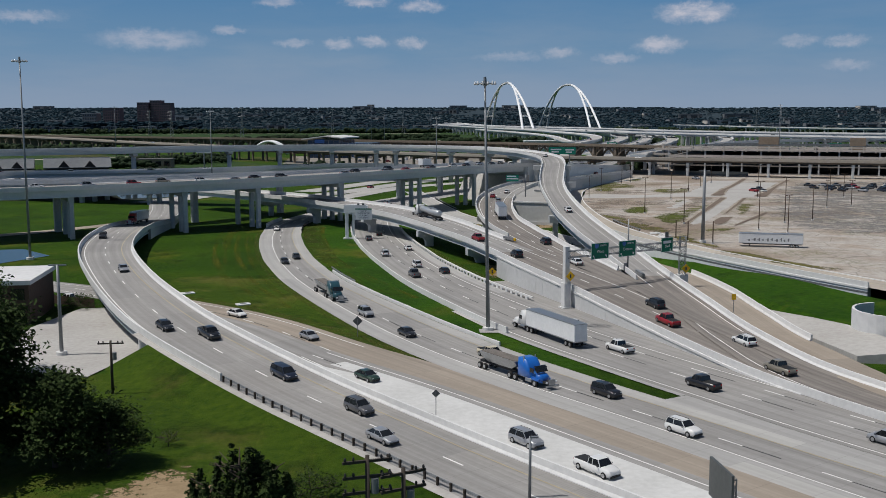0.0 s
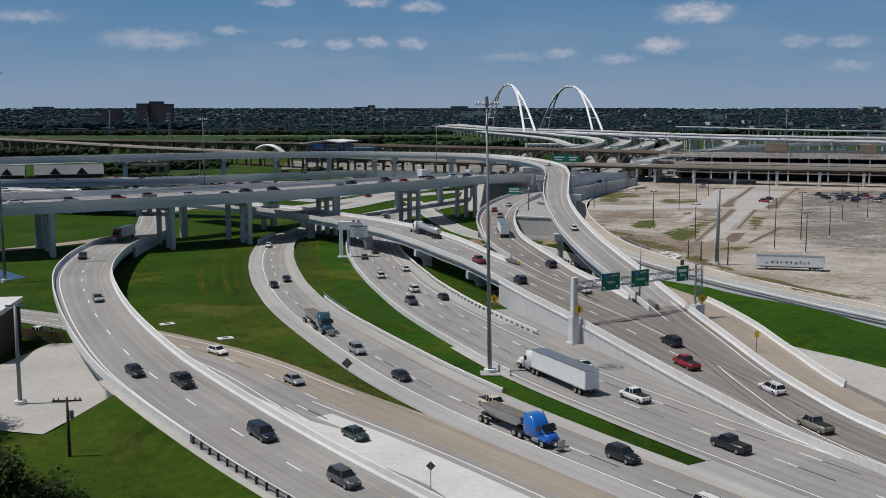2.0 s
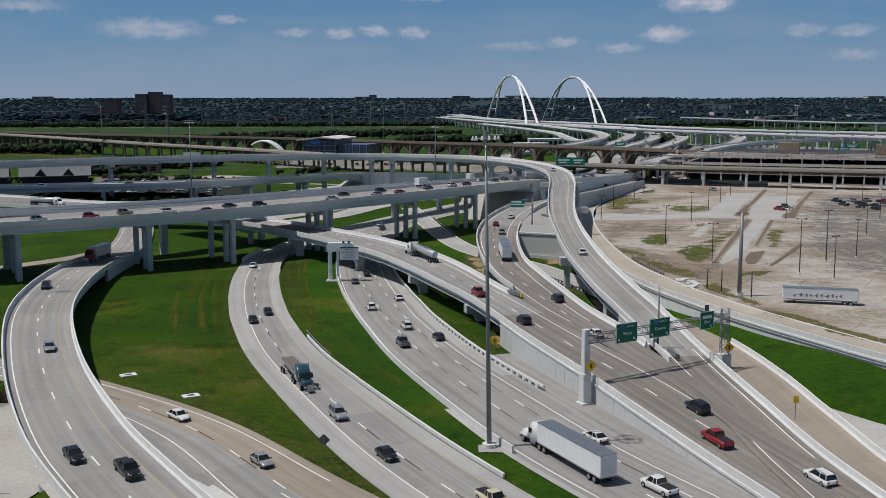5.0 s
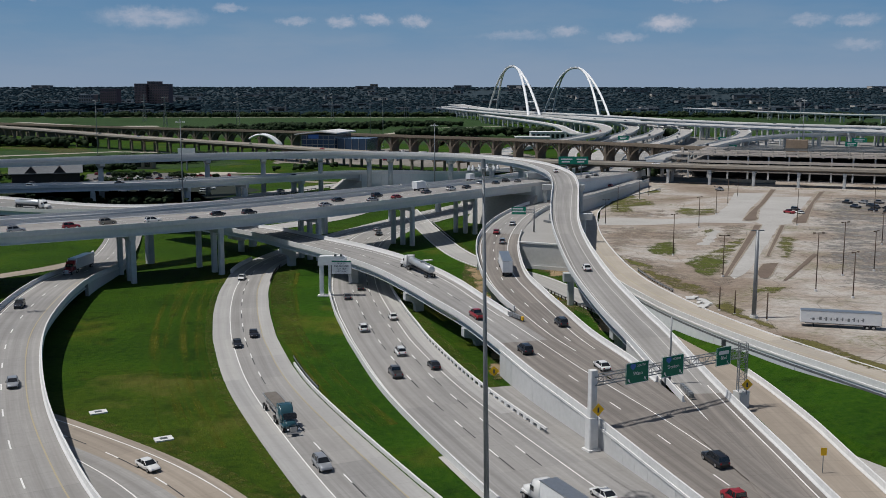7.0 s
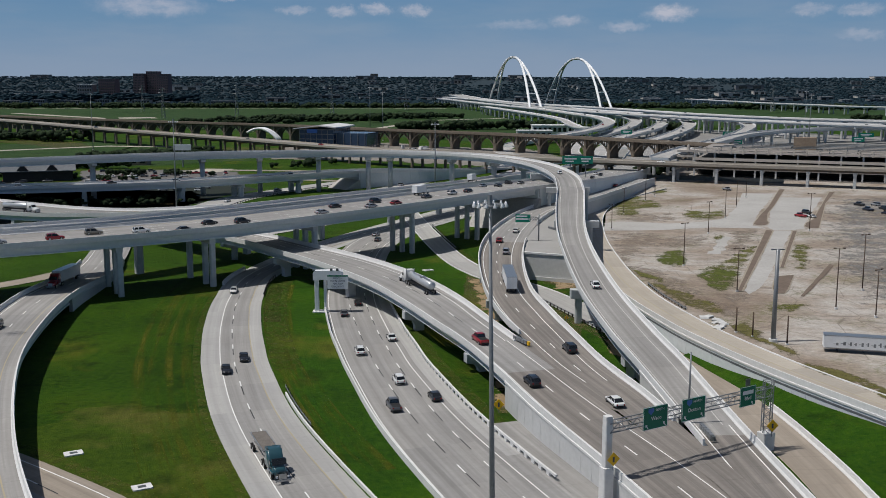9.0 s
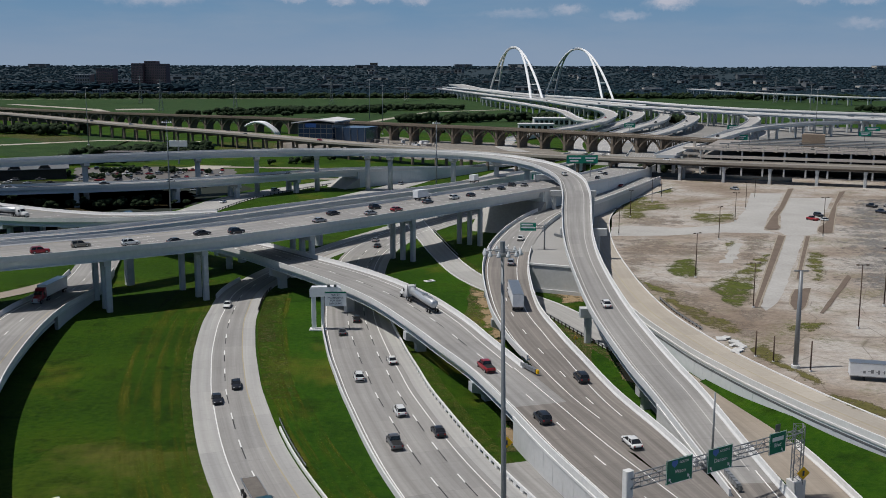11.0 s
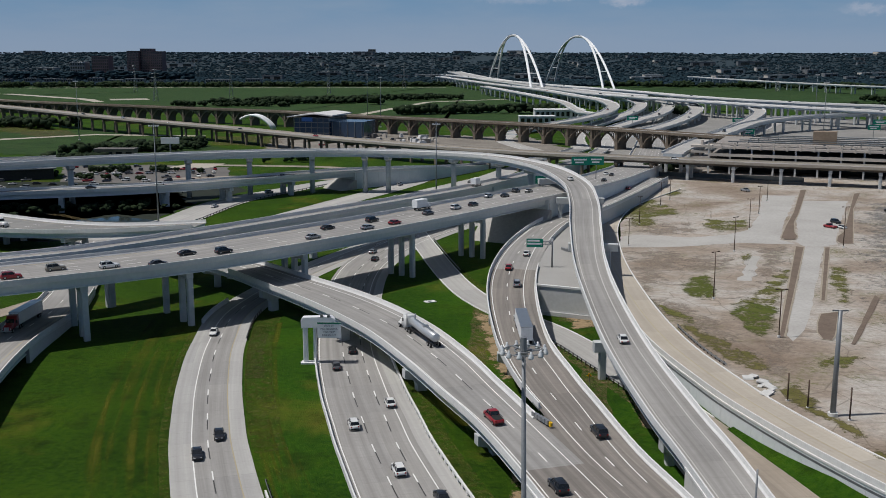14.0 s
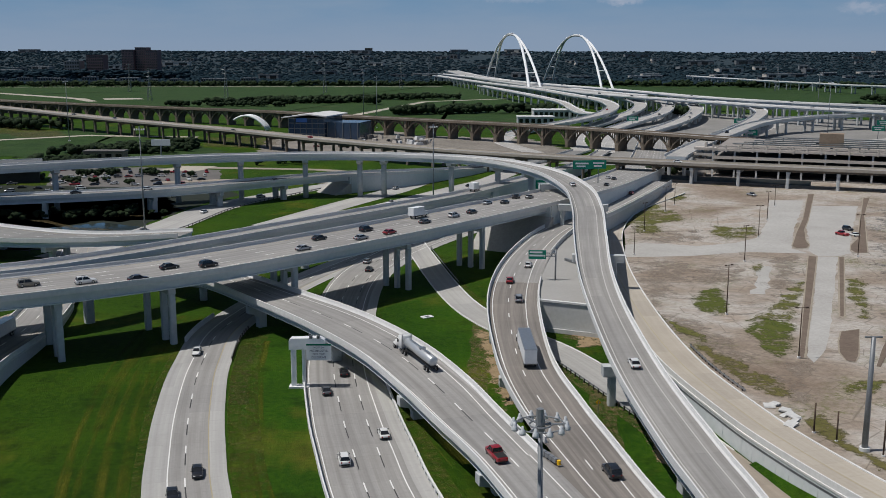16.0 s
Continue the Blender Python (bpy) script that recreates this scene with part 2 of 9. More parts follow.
M["grey_wear"] = soft_growth("worn_grey_asphalt_bays", (0.145, 0.142, 0.138), (0.25, 0.243, 0.235), 0.6, 1.0, 1.6)
M["lot_weeds"] = soft_growth("car_park_weeds", (0.065, 0.080, 0.018), (0.16, 0.145, 0.055), 1.1, 0.85, 0.6)
M["gore"] = grained("bleached_broomed_concrete", (0.44, 0.44, 0.43), (0.60, 0.60, 0.59), 0.15, 1.3, 0.9, bump=0.3)
M["dirt_patch"] = soft_growth("bare_sandy_soil", (0.20, 0.145, 0.085), (0.33, 0.25, 0.155))

# ---------------------------------------------------------------- building helpers
def mesh_of(name, verts, faces, uvs=None, smooth=False):
    me = bpy.data.meshes.new(name)
    me.from_pydata(verts, [], faces)
    if uvs is not None:
        layer = me.uv_layers.new(name="UVMap")
        flat = np.array([uvs[v] for f in faces for v in f], dtype=np.float32).ravel()
        layer.data.foreach_set("uv", flat)
    if smooth:
        me.shade_smooth()
    return me


def thing(name, label, category, group="", kind="", at=(0, 0, 0), turn=0.0):
    e = new(name)
    e.empty_display_size = 0.5
    e.matrix_basis = Matrix.Translation(at) @ Matrix.Rotation(turn, 4, "Z")
    return tagged(e, label, category, group, kind)


def part(name, data, material, parent, label=""):
    """Links a mesh or bmesh as one part under a thing."""
    if isinstance(data, bmesh.types.BMesh):
        me = bpy.data.meshes.new(name)
        data.to_mesh(me)
        data.free()
        data = me
    ob = new(name, data)
    if material is not None and not data.materials:
        data.materials.append(material)
    ob.parent = parent
    return tagged(ob, label)


class Shape:
    """Collects boxes, tubes and sweeps into one mesh."""

    def __init__(self):
        self.v, self.f = [], []

    def add(self, verts, faces):
        n = len(self.v)
        self.v += [tuple(p) for p in verts]
        self.f += [tuple(i + n for i in f) for f in faces]
        return self

    def box(self, x0, y0, z0, x1, y1, z1, m=None, chamfer=0.0, taper=0.0):
        c = chamfer
        if c:
            ring = [(x0 + c, y0), (x1 - c, y0), (x1, y0 + c), (x1, y1 - c), (x1 - c, y1), (x0 + c, y1), (x0, y1 - c), (x0, y0 + c)]
        else:
            ring = [(x0, y0), (x1, y0), (x1, y1), (x0, y1)]
        k = len(ring)
        cx, cy = (x0 + x1) / 2, (y0 + y1) / 2
        top = [(cx + (x - cx) * (1 - taper), cy + (y - cy) * (1 - taper)) for x, y in ring]
        vs = [Vector((x, y, z0)) for x, y in ring] + [Vector((x, y, z1)) for x, y in top]
        if m is not None:
            vs = [m @ p for p in vs]
        fs = [(i, (i + 1) % k, (i + 1) % k + k, i + k) for i in range(k)] + [tuple(range(k - 1, -1, -1)), tuple(range(k, 2 * k))]
        return self.add(vs, fs)

    def tube(self, path, radii, n=8):
        """A round bar along points, with a radius for each."""
        path = [Vector(p) for p in path]
        vs, fs = [], []
        for i, p in enumerate(path):
            d = (path[min(i + 1, len(path) - 1)] - path[max(i - 1, 0)]).normalized()
            a = d.cross(Vector((0, 0, 1)) if abs(d.z) < 0.9 else Vector((1, 0, 0))).normalized()
            b = d.cross(a)
            r = radii[i] if isinstance(radii, (list, tuple)) else radii
            vs += [p + (a * math.cos(2 * math.pi * j / n) + b * math.sin(2 * math.pi * j / n)) * r for j in range(n)]
        for i in range(len(path) - 1):
            fs += [(i * n + j, i * n + (j + 1) % n, (i + 1) * n + (j + 1) % n, (i + 1) * n + j) for j in range(n)]
        fs += [tuple(range(n - 1, -1, -1)), tuple(range(len(vs) - n, len(vs)))]
        return self.add(vs, fs)

    def prism(self, outline, y0, y1, m=None):
        """A side outline (x, z) pulled from y0 to y1."""
        k = len(outline)
        vs = [Vector((x, y0, z)) for x, z in outline] + [Vector((x, y1, z)) for x, z in outline]
        if m is not None:
            vs = [m @ p for p in vs]
        fs = [(i, (i + 1) % k, (i + 1) % k + k, i + k) for i in range(k)] + [tuple(range(k - 1, -1, -1)), tuple(range(k, 2 * k))]
        return self.add(vs, fs)

    def mesh(self, name, smooth=False):
        me = mesh_of(name, self.v, self.f)
        bm = bmesh.new()
        bm.from_mesh(me)
        bmesh.ops.recalc_face_normals(bm, faces=bm.faces)
        bm.to_mesh(me)
        bm.free()
        if smooth:
            me.shade_smooth()
        return me


class Run:
    """A road's course: a smooth line through a few stations (x, y, z, width), sampled every few metres."""

    def __init__(self, stations, step=3.0):
        P = np.array(stations, float)
        Q = np.vstack([2 * P[0] - P[1], P, 2 * P[-1] - P[-2]])
        out = []
        for i in range(1, len(Q) - 2):
            a, b, c, d = Q[i - 1:i + 3]
            n = max(2, int(np.hypot(*(c - b)[:2]) / step))
            for k in range(n):
                t = k / n
                out.append(0.5 * (2 * b + (c - a) * t + (2 * a - 5 * b + 4 * c - d) * t * t + (3 * b - a - 3 * c + d) * t ** 3))
        out.append(P[-1])
        self.p = np.array(out)
        d = np.gradient(self.p[:, :2], axis=0)
        d /= np.linalg.norm(d, axis=1)[:, None]
        self.dir = d
        self.n = np.stack([-d[:, 1], d[:, 0]], 1)  # to the left of the way
        self.s = np.concatenate([[0], np.cumsum(np.hypot(*np.diff(self.p[:, :2], axis=0).T))])
        self.length = self.s[-1]

    def at(self, s, off=0.0, dz=0.0):
        """The place at s metres along, off metres to the left, and the heading there."""
        p = [np.interp(s, self.s, self.p[:, k]) for k in range(4)]
        n = [np.interp(s, self.s, self.n[:, k]) for k in range(2)]
        return Vector((p[0] + n[0] * off, p[1] + n[1] * off, p[2] + dz)), math.atan2(-n[0], n[1]), p[3]

    def near(self, x, y):
        """The metres along at which the line passes nearest to a place."""
        return float(self.s[np.argmin(np.hypot(self.p[:, 0] - x, self.p[:, 1] - y))])

    def cut(self, s0, s1):
        ss = np.unique(np.concatenate([[s0], self.s[(self.s > s0) & (self.s < s1)], [s1]]))
        return ss

    def sweep(self, name, prof, s0=0.0, s1=None, side=None, closed=True, flat=False):
        """Pulls a cross-section along. prof: (offset, height); offsets count from the middle, or from the left (side 1) or right (side -1) edge inwards.
        Heights at or below -90 reach down to the ground."""
        s1 = self.length if s1 is None else s1
        ss = self.cut(s0, s1)
        k = len(prof)
        verts, uvs, faces = [], [], []
        for s in ss:
            for u, h in prof:
                w = np.interp(s, self.s, self.p[:, 3])
                off = u if side is None else side * (w / 2 - u)
                if side is None and abs(u) >= 500:
                    off = math.copysign(w / 2 + abs(u) - 1000, u)
                q, _, _ = self.at(s, off)
                verts.append((q.x, q.y, (q.z + h) if h > -90 else -0.3))
                uvs.append((off, s))
        rng = range(k) if closed else range(k - 1)
        for i in range(len(ss) - 1):
            for j in rng:
                a, b = i * k + j, i * k + (j + 1) % k
                faces.append((a, b, b + k, a + k))
        if closed and k > 2:
            faces += [tuple(range(k - 1, -1, -1)), tuple(range(len(verts) - k, len(verts)))]
        me = mesh_of(name, verts, faces, uvs)
        if closed:
            bm = bmesh.new()
            bm.from_mesh(me)
            bmesh.ops.recalc_face_normals(bm, faces=bm.faces)
            bm.to_mesh(me)
            bm.free()
        else:
            if len(me.polygons) and me.polygons[0].normal.z < 0:
                me.flip_normals()
        return me

    def dashes(self, name, off, on=3.05, period=12.19, s0=0.0, s1=None, start=0.0, width=0.2, up=0.02, from_edge=None):
        s1 = self.length if s1 is None else s1
        v, f = [], []
        s = s0 + start
        while s + on < s1:
            n = len(v)
            for q in (s, s + on / 2, s + on):
                w = np.interp(q, self.s, self.p[:, 3])
                o = off if from_edge is None else from_edge * (w / 2 - off)
                for e in (width / 2, -width / 2):
                    v.append(tuple(self.at(q, o + e, up)[0]))
            f += [(n, n + 1, n + 3, n + 2), (n + 2, n + 3, n + 5, n + 4)]
            s += period
        return mesh_of(name, v, f)


JERSEY = [(0.0, -0.05), (0.0, 0.95), (0.22, 0.95), (0.30, 0.35), (0.48, 0.08), (0.48, -0.05)]


def lines(run, road, lanes, left=1.2, right=1.2, s0=0.0, s1=None, start=0.0, yellow_left=True, black=True, edges=True, paint="white_line"):
    """Edge lines and dashed lane lines. lanes: offsets of the dashed lines from the middle."""
    if edges:
        part("edge_line", run.sweep("edge_line", [(left - 0.09, 0.02), (left + 0.09, 0.02)], s0, s1, 1, False), M["yellow_line"] if yellow_left else M[paint], road)
        part("edge_line", run.sweep("edge_line", [(right - 0.09, 0.02), (right + 0.09, 0.02)], s0, s1, -1, False), M[paint], road)
    for o in lanes:
        part("lane_dashes", run.dashes("lane_dashes", o, s0=s0, s1=s1, start=start), M["white_line"], road, "white dashed lane line")
        if black:
            part("lane_dashes", run.dashes("lane_dashes", o, 4.6, s0=s0, s1=s1, start=start + 3.05, width=0.17), M["black_line"], road, "black dashed contrast line")


def surface(run, road, material, s0=0.0, s1=None, up=0.0, inset=0.0, name="paving"):
    return part(name, run.sweep(name, [(1000 - inset, up), (-1000 + inset, up)], s0, s1, None, False), material, road)


def strip(run, road, material, u0, u1, s0=0.0, s1=None, up=0.006, name="shoulder", side=1):
    return part(name, run.sweep(name, [(u0, up), (u1, up)], s0, s1, side, False), material, road)


def bridge_deck(run, bridge, s0=0.0, s1=None, depth=1.7, inset=1.0, sides=(1, -1), girders=True, beam="girder", rail="barrier"):
    """Slab with overhanging edges, a row of girders below and a barrier on each side."""
    part("slab", run.sweep("slab", [(1000, -0.02), (-1000, -0.02), (-1000, -0.28), (1000, -0.28)], s0, s1), M[rail], bridge)
    if girders:
        part("girders", run.sweep("girders", [(1000 - inset, -0.27), (-1000 + inset, -0.27), (-1000 + inset + 0.3, -depth), (1000 - inset - 0.3, -depth)], s0, s1), M[beam], bridge)
        for d in sides:
            part("girder_flange", run.sweep("girder_flange", [(inset - 0.25, -depth), (inset - 0.25, -depth + 0.22), (inset + 0.5, -depth + 0.22), (inset + 0.5, -depth)], s0, s1, d), M[beam], bridge)
    for d in sides:
        part("barrier", run.sweep("barrier", JERSEY, s0, s1, d), M[rail], bridge)


def barrier(run, road, side, s0=0.0, s1=None, inset=0.0, name="barrier"):
    prof = [(u + inset, h) for u, h in JERSEY]
    return part(name, run.sweep(name, prof, s0, s1, side), M["barrier"], road)


def round_pier(run, bridge, s, off=0.0, cap=None, depth=1.7, radius=0.9, square=False, shift=0.0, ground=-0.3):
    """A column with a bevelled cap beam under a bridge."""
    q, turn, w = run.at(s)
    cap = w - 2.0 if cap is None else cap
    top = q.z - depth - 0.1
    m = Matrix.Translation((q.x, q.y, 0)) @ Matrix.Rotation(turn + math.pi / 2, 4, "Z")
    sh = Shape()
    pts = [(shift - cap / 2, top), (shift - cap / 2, top - 0.9), (off - radius * 1.2, top - 1.7), (off + radius * 1.2, top - 1.7), (shift + cap / 2, top - 0.9), (shift + cap / 2, top)]
    sh.prism(pts, -radius * 0.95, radius * 0.95, m)
    part("pier_cap", sh.mesh("pier_cap"), M["pier"], bridge)
    sh = Shape()
    if square:
        sh.box(off - radius, -radius, ground, off + radius, radius, top - 1.6, m, chamfer=radius * 0.25)
    else:
        p = m @ Vector((off, 0, 0))
        sh.tube([(p.x, p.y, ground), (p.x, p.y, top - 1.6)], radius, 16)
    part("pier_column", sh.mesh("pier_column", not square), M["pier"], bridge)

# ---------------------------------------------------------------- ground
def ground_sheet():
    xs = np.concatenate([np.linspace(-4500, -700, 12), np.linspace(-600, 600, 49), np.linspace(700, 4500, 12)])
    ys = np.concatenate([np.linspace(-1500, -100, 8), np.linspace(-50, 1000, 43), np.linspace(1100, 4900, 16)])
    v = [(x, y, -0.08) for y in ys for x in xs]
    n = len(xs)
    f = [(j * n + i, j * n + i + 1, (j + 1) * n + i + 1, (j + 1) * n + i) for j in range(len(ys) - 1) for i in range(n - 1)]
    g = new("ground", mesh_of("ground", v, f))
    g.data.materials.append(M["grass"])
    return tagged(g, "mown green roadside grass running out to the horizon", "ground", kind="structure")


ground = ground_sheet()


def grow_sheet(bm, rim, height, soft):
    """A fine grid over an outline; its "body" rises from the rim inwards over the width given."""
    step = min(max(soft / 2.5, 0.7), 3.0)
    lo, hi = rim.min(0), rim.max(0)
    xs, ys = np.arange(lo[0], hi[0] + step, step), np.arange(lo[1], hi[1] + step, step)
    px, py = np.meshgrid(xs, ys)
    away, inside = np.full(px.shape, 1e9), np.zeros(px.shape, bool)
    for (ax, ay), (bx, by) in zip(rim, np.roll(rim, -1, 0)):
        dx, dy = bx - ax, by - ay
        f = np.clip(((px - ax) * dx + (py - ay) * dy) / (dx * dx + dy * dy + 1e-9), 0, 1)
        away = np.minimum(away, np.hypot(px - ax - f * dx, py - ay - f * dy))
        inside ^= ((ay > py) != (by > py)) & (px < dx * (py - ay) / (dy if dy else 1e-9) + ax)
    body = np.where(inside, np.clip(away / soft, 0, 1), 0)
    layer = bm.verts.layers.float.new("body")
    grid = {}
    for j in range(len(ys) - 1):
        for i in range(len(xs) - 1):
            cell = ((j, i), (j, i + 1), (j + 1, i + 1), (j + 1, i))
            if not any(inside[c] for c in cell):
                continue
            for c in cell:
                if c not in grid:
                    grid[c] = bm.verts.new((px[c], py[c], height(px[c], py[c])))
                    grid[c][layer] = body[c]
            bm.faces.new([grid[c] for c in cell])


def patch(name, label, category, outline, z, material, wobble=0.0, seed=0, skirt=None, soft=0.0, rim=0.0):
    """A flat paved or planted patch with a slightly uneven edge."""
    rnd = random.Random(seed)
    pts = []
    n = len(outline)
    for i in range(n):
        a, b = Vector(outline[i]), Vector(outline[(i + 1) % n])
        k = max(1, int((b - a).length / 4)) if wobble else 1
        for j in range(k):
            p = a.lerp(b, j / k)
            pts.append((p.x + rnd.uniform(-wobble, wobble), p.y + rnd.uniform(-wobble, wobble)))
    height = z if callable(z) else (lambda x, y: z)
    me = mesh_of(name, [(x, y, height(x, y)) for x, y in pts], [tuple(range(len(pts)))])
    if me.polygons[0].normal.z < 0:
        me.flip_normals()
    bm = bmesh.new()
    bm.from_mesh(me)
    if skirt is not None:
        edges = [e for e in bm.edges if e.is_boundary]
        for v in [g for g in bmesh.ops.extrude_edge_only(bm, edges=edges)["geom"] if isinstance(g, bmesh.types.BMVert)]:
            v.co.z = skirt
    if rim:
        for f in bmesh.ops.inset_region(bm, faces=bm.faces[:], thickness=rim, use_boundary=True)["faces"]:
            f.material_index = 1
    if soft:
        bm.clear()
        grow_sheet(bm, np.array(pts), height, soft)
    bmesh.ops.triangulate(bm, faces=bm.faces)
    bm.to_mesh(me)
    bm.free()
    ob = new(name, me)
    me.materials.append(material)
    if rim:
        me.materials.append(M["island_kerb"])
    return tagged(ob, label, category, kind="structure")


# ---------------------------------------------------------------- roads and bridges: stations x, y, z, width
R1 = Run([(-110.0, 400.0, 0.1, 11.0), (-95.0, 345.0, 0.6, 11.0), (-86.7, 305.0, 1.6, 11.4), (-84.3, 271.9, 3.0, 11.5), (-78.5, 239.8, 4.0, 11.5), (-70.2, 209.7, 4.5, 11.1), (-56.4, 176.0, 4.4, 10.8), (-43.4, 151.1, 3.4, 11.5), (-33.6, 136.5, 2.4, 11.8), (-18.1, 116.3, 1.1, 11.4), (-4.2, 99.5, 0.35, 10.8), (5.0, 88.0, 0.1, 10.6), (25.0, 62.0, 0.05, 10.6), (48.0, 30.0, 0.05, 10.6)])
R2 = Run([(-150.1, 221.6, 0.02, 8.2), (-105.1, 207.6, 0.02, 8.2), (-71.2, 191.7, 0.02, 8.7), (-47.3, 174.7, 0.02, 9.7), (-30.3, 158.7, 0.02, 11.2), (-15.6, 138.5, 0.02, 13.4), (-1.0, 119.0, 0.02, 16.0), (16.0, 96.0, 0.02, 16.0), (38.0, 65.0, 0.02, 16.0), (62.0, 30.0, 0.02, 16.0)])
R3 = Run([(15.0, 465.0, 0.03, 11.0), (-14.0, 408.0, 0.03, 11.0), (-36.0, 355.0, 0.03, 11.0), (-46.3, 313.1, 0.03, 11.1), (-45.5, 284.9, 0.03, 11.0), (-41.7, 259.9, 0.03, 11.4), (-37.6, 240.5, 0.03, 11.6), (-33.5, 224.3, 0.03, 11.7), (-24.6, 196.6, 0.03, 12.1), (-8.6, 159.7, 0.03, 13.3), (2.0, 139.2, 0.03, 13.3), (12.7, 122.3, 0.03, 12.6), (24.0, 106.0, 0.03, 12.1), (42.0, 80.0, 0.03, 12.0), (75.0, 35.0, 0.03, 12.0)])
R4 = Run([(18.0, 455.0, 0.04, 14.5), (-8.0, 405.0, 0.04, 14.5), (-20.0, 366.0, 0.04, 14.5), (-21.9, 327.0, 0.04, 14.2), (-18.7, 284.9, 0.04, 14.4), (-14.3, 256.8, 0.04, 14.7), (-10.9, 240.2, 0.04, 14.7), (-7.3, 224.2, 0.04, 14.6), (0.6, 195.9, 0.04, 15.3), (12.4, 164.0, 0.04, 15.9), (18.0, 151.0, 0.04, 15.6), (24.5, 138.5, 0.04, 15.3), (35.0, 120.0, 0.04, 15.0), (50.0, 96.0, 0.04, 15.0), (90.0, 40.0, 0.04, 15.0)])
R5 = Run([(-85.0, 362.0, 6.6, 10.4), (-66.0, 344.0, 6.6, 10.4), (-48.8, 327.2, 6.6, 10.9), (-36.9, 312.9, 6.5, 11.8), (-21.3, 293.7, 6.2, 13.1), (-9.3, 274.6, 5.9, 12.7), (-1.2, 256.1, 5.6, 11.9), (4.6, 240.1, 5.2, 10.5), (9.5, 226.8, 4.8, 9.4), (14.6, 210.5, 4.4, 9.5), (19.5, 194.0, 4.0, 10.1), (26.6, 174.8, 3.1, 10.8), (33.1, 156.8, 1.9, 11.3), (39.3, 140.3, 0.9, 12.0), (46.4, 121.1, 0.2, 12.0), (60.1, 94.6, 0.06, 12.0), (94.1, 36.6, 0.06, 12.0)])
R6 = Run([(96.0, 540.0, 3.0, 9.0), (72.0, 478.0, 5.0, 9.5), (52.0, 430.0, 6.3, 9.8), (36.0, 398.0, 6.8, 10.0), (25.5, 366.0, 6.9, 10.5), (18.8, 335.0, 6.6, 11.3), (15.3, 304.5, 6.2, 11.1), (14.8, 268.0, 5.8, 10.0), (17.0, 245.9, 5.4, 10.2), (19.6, 231.7, 5.0, 9.5), (23.2, 214.5, 4.4, 8.2), (27.5, 199.4, 4.0, 7.0), (31.2, 185.2, 3.5, 5.5), (35.2, 171.1, 2.85, 4.0), (38.8, 154.6, 1.85, 3.7), (44.4, 137.9, 0.95, 4.0), (51.8, 117.8, 0.2, 4.0), (73.8, 76.7, 0.04, 4.0)])
R7 = Run([(-420.0, 313.6, 17.5, 9.2), (-300.0, 378.0, 17.5, 9.2), (-215.0, 428.6, 17.5, 9.2), (-166.0, 460.4, 17.5, 9.2), (-131.0, 483.2, 17.5, 9.2), (-90.0, 502.5, 17.5, 9.2), (-44.0, 513.6, 17.3, 9.2), (-6.0, 509.0, 17, 9.2), (20.0, 495.7, 16.6, 9.2), (37.0, 466.0, 16, 9.2), (43.5, 426.0, 15.4, 9.0), (42.0, 388.0, 14.6, 8.8), (37.6, 350.0, 13.2, 8.4), (33.5, 313.0, 11.8, 7.5), (31.9, 284.0, 10.3, 7.2), (31.9, 252.0, 8.3, 7.7), (34.0, 226.4, 6.2, 8.1), (35.8, 212.9, 5.0, 8.0), (37.7, 187.8, 3.6, 7.2), (39.6, 165.3, 2.4, 7.2), (41.7, 142.0, 1.1, 8.0), (47.0, 119.6, 0.2, 9.0), (64.4, 85.6, 0.1, 9.0), (102.7, 33.2, 0.1, 9.0)])
R8 = Run([(98, 520, 0.9, 8), (70, 470, 1.2, 8), (55.5, 425, 1.6, 8), (47, 370, 2.2, 8), (43.6, 318, 2.7, 8), (43.6, 277, 3.1, 8), (47.3, 249, 3.3, 8), (51, 232, 3.5, 8), (57, 214, 3.5, 8), (65.5, 194, 3.5, 8), (71.5, 181, 3.5, 8), (95, 135, 3.5, 8)])
R9 = Run([(-13.0, 440.0, 0.05, 7.0), (-5.5, 390.0, 0.05, 7.0), (3.5, 339.0, 0.05, 7.0), (11.5, 314.0, 0.05, 7.5), (23.5, 292.5, 0.05, 7.5), (32.2, 268.0, 0.05, 7.5), (40.5, 240.0, 0.1, 7.5), (46.7, 207.0, 0.6, 7.2), (48.1, 179.9, 1.4, 6.5), (48.4, 159.4, 1.2, 6.4), (50.0, 137.9, 0.6, 6.6), (58.8, 106.5, 0.1, 7.0), (95.6, 53.3, 0.1, 7.0)])
ML = Run([(-420, 162.0, 12.6, 20), (-250, 219.0, 12.7, 20), (-170, 248.0, 13.0, 20), (-123, 268.0, 13.3, 20), (-88, 286.0, 13.6, 20), (-59, 304.0, 13.9, 20), (-38, 324.0, 14.0, 20), (-12, 353.5, 14.0, 20), (12, 386.0, 13.7, 20), (30, 417.0, 12.5, 20), (52, 463.0, 10.0, 20), (72, 516.0, 7.0, 20), (98, 590.0, 4.0, 20), (122, 690.0, 2.0, 20), (150, 820.0, 1.0, 20)])
ML2 = Run([(-420, 179.0, 14.5, 8), (-250, 229.0, 14.5, 8), (-140, 273.0, 14.3, 8), (-94, 300.0, 14, 8), (-75, 317.0, 13.8, 8), (-55.5, 345.0, 13, 8), (-30, 384.5, 12, 8), (4, 442.0, 10, 8), (20.5, 479.5, 8.6, 8), (44, 540.0, 6, 8), (70, 610.0, 3, 8), (96, 700.0, 1, 8)])
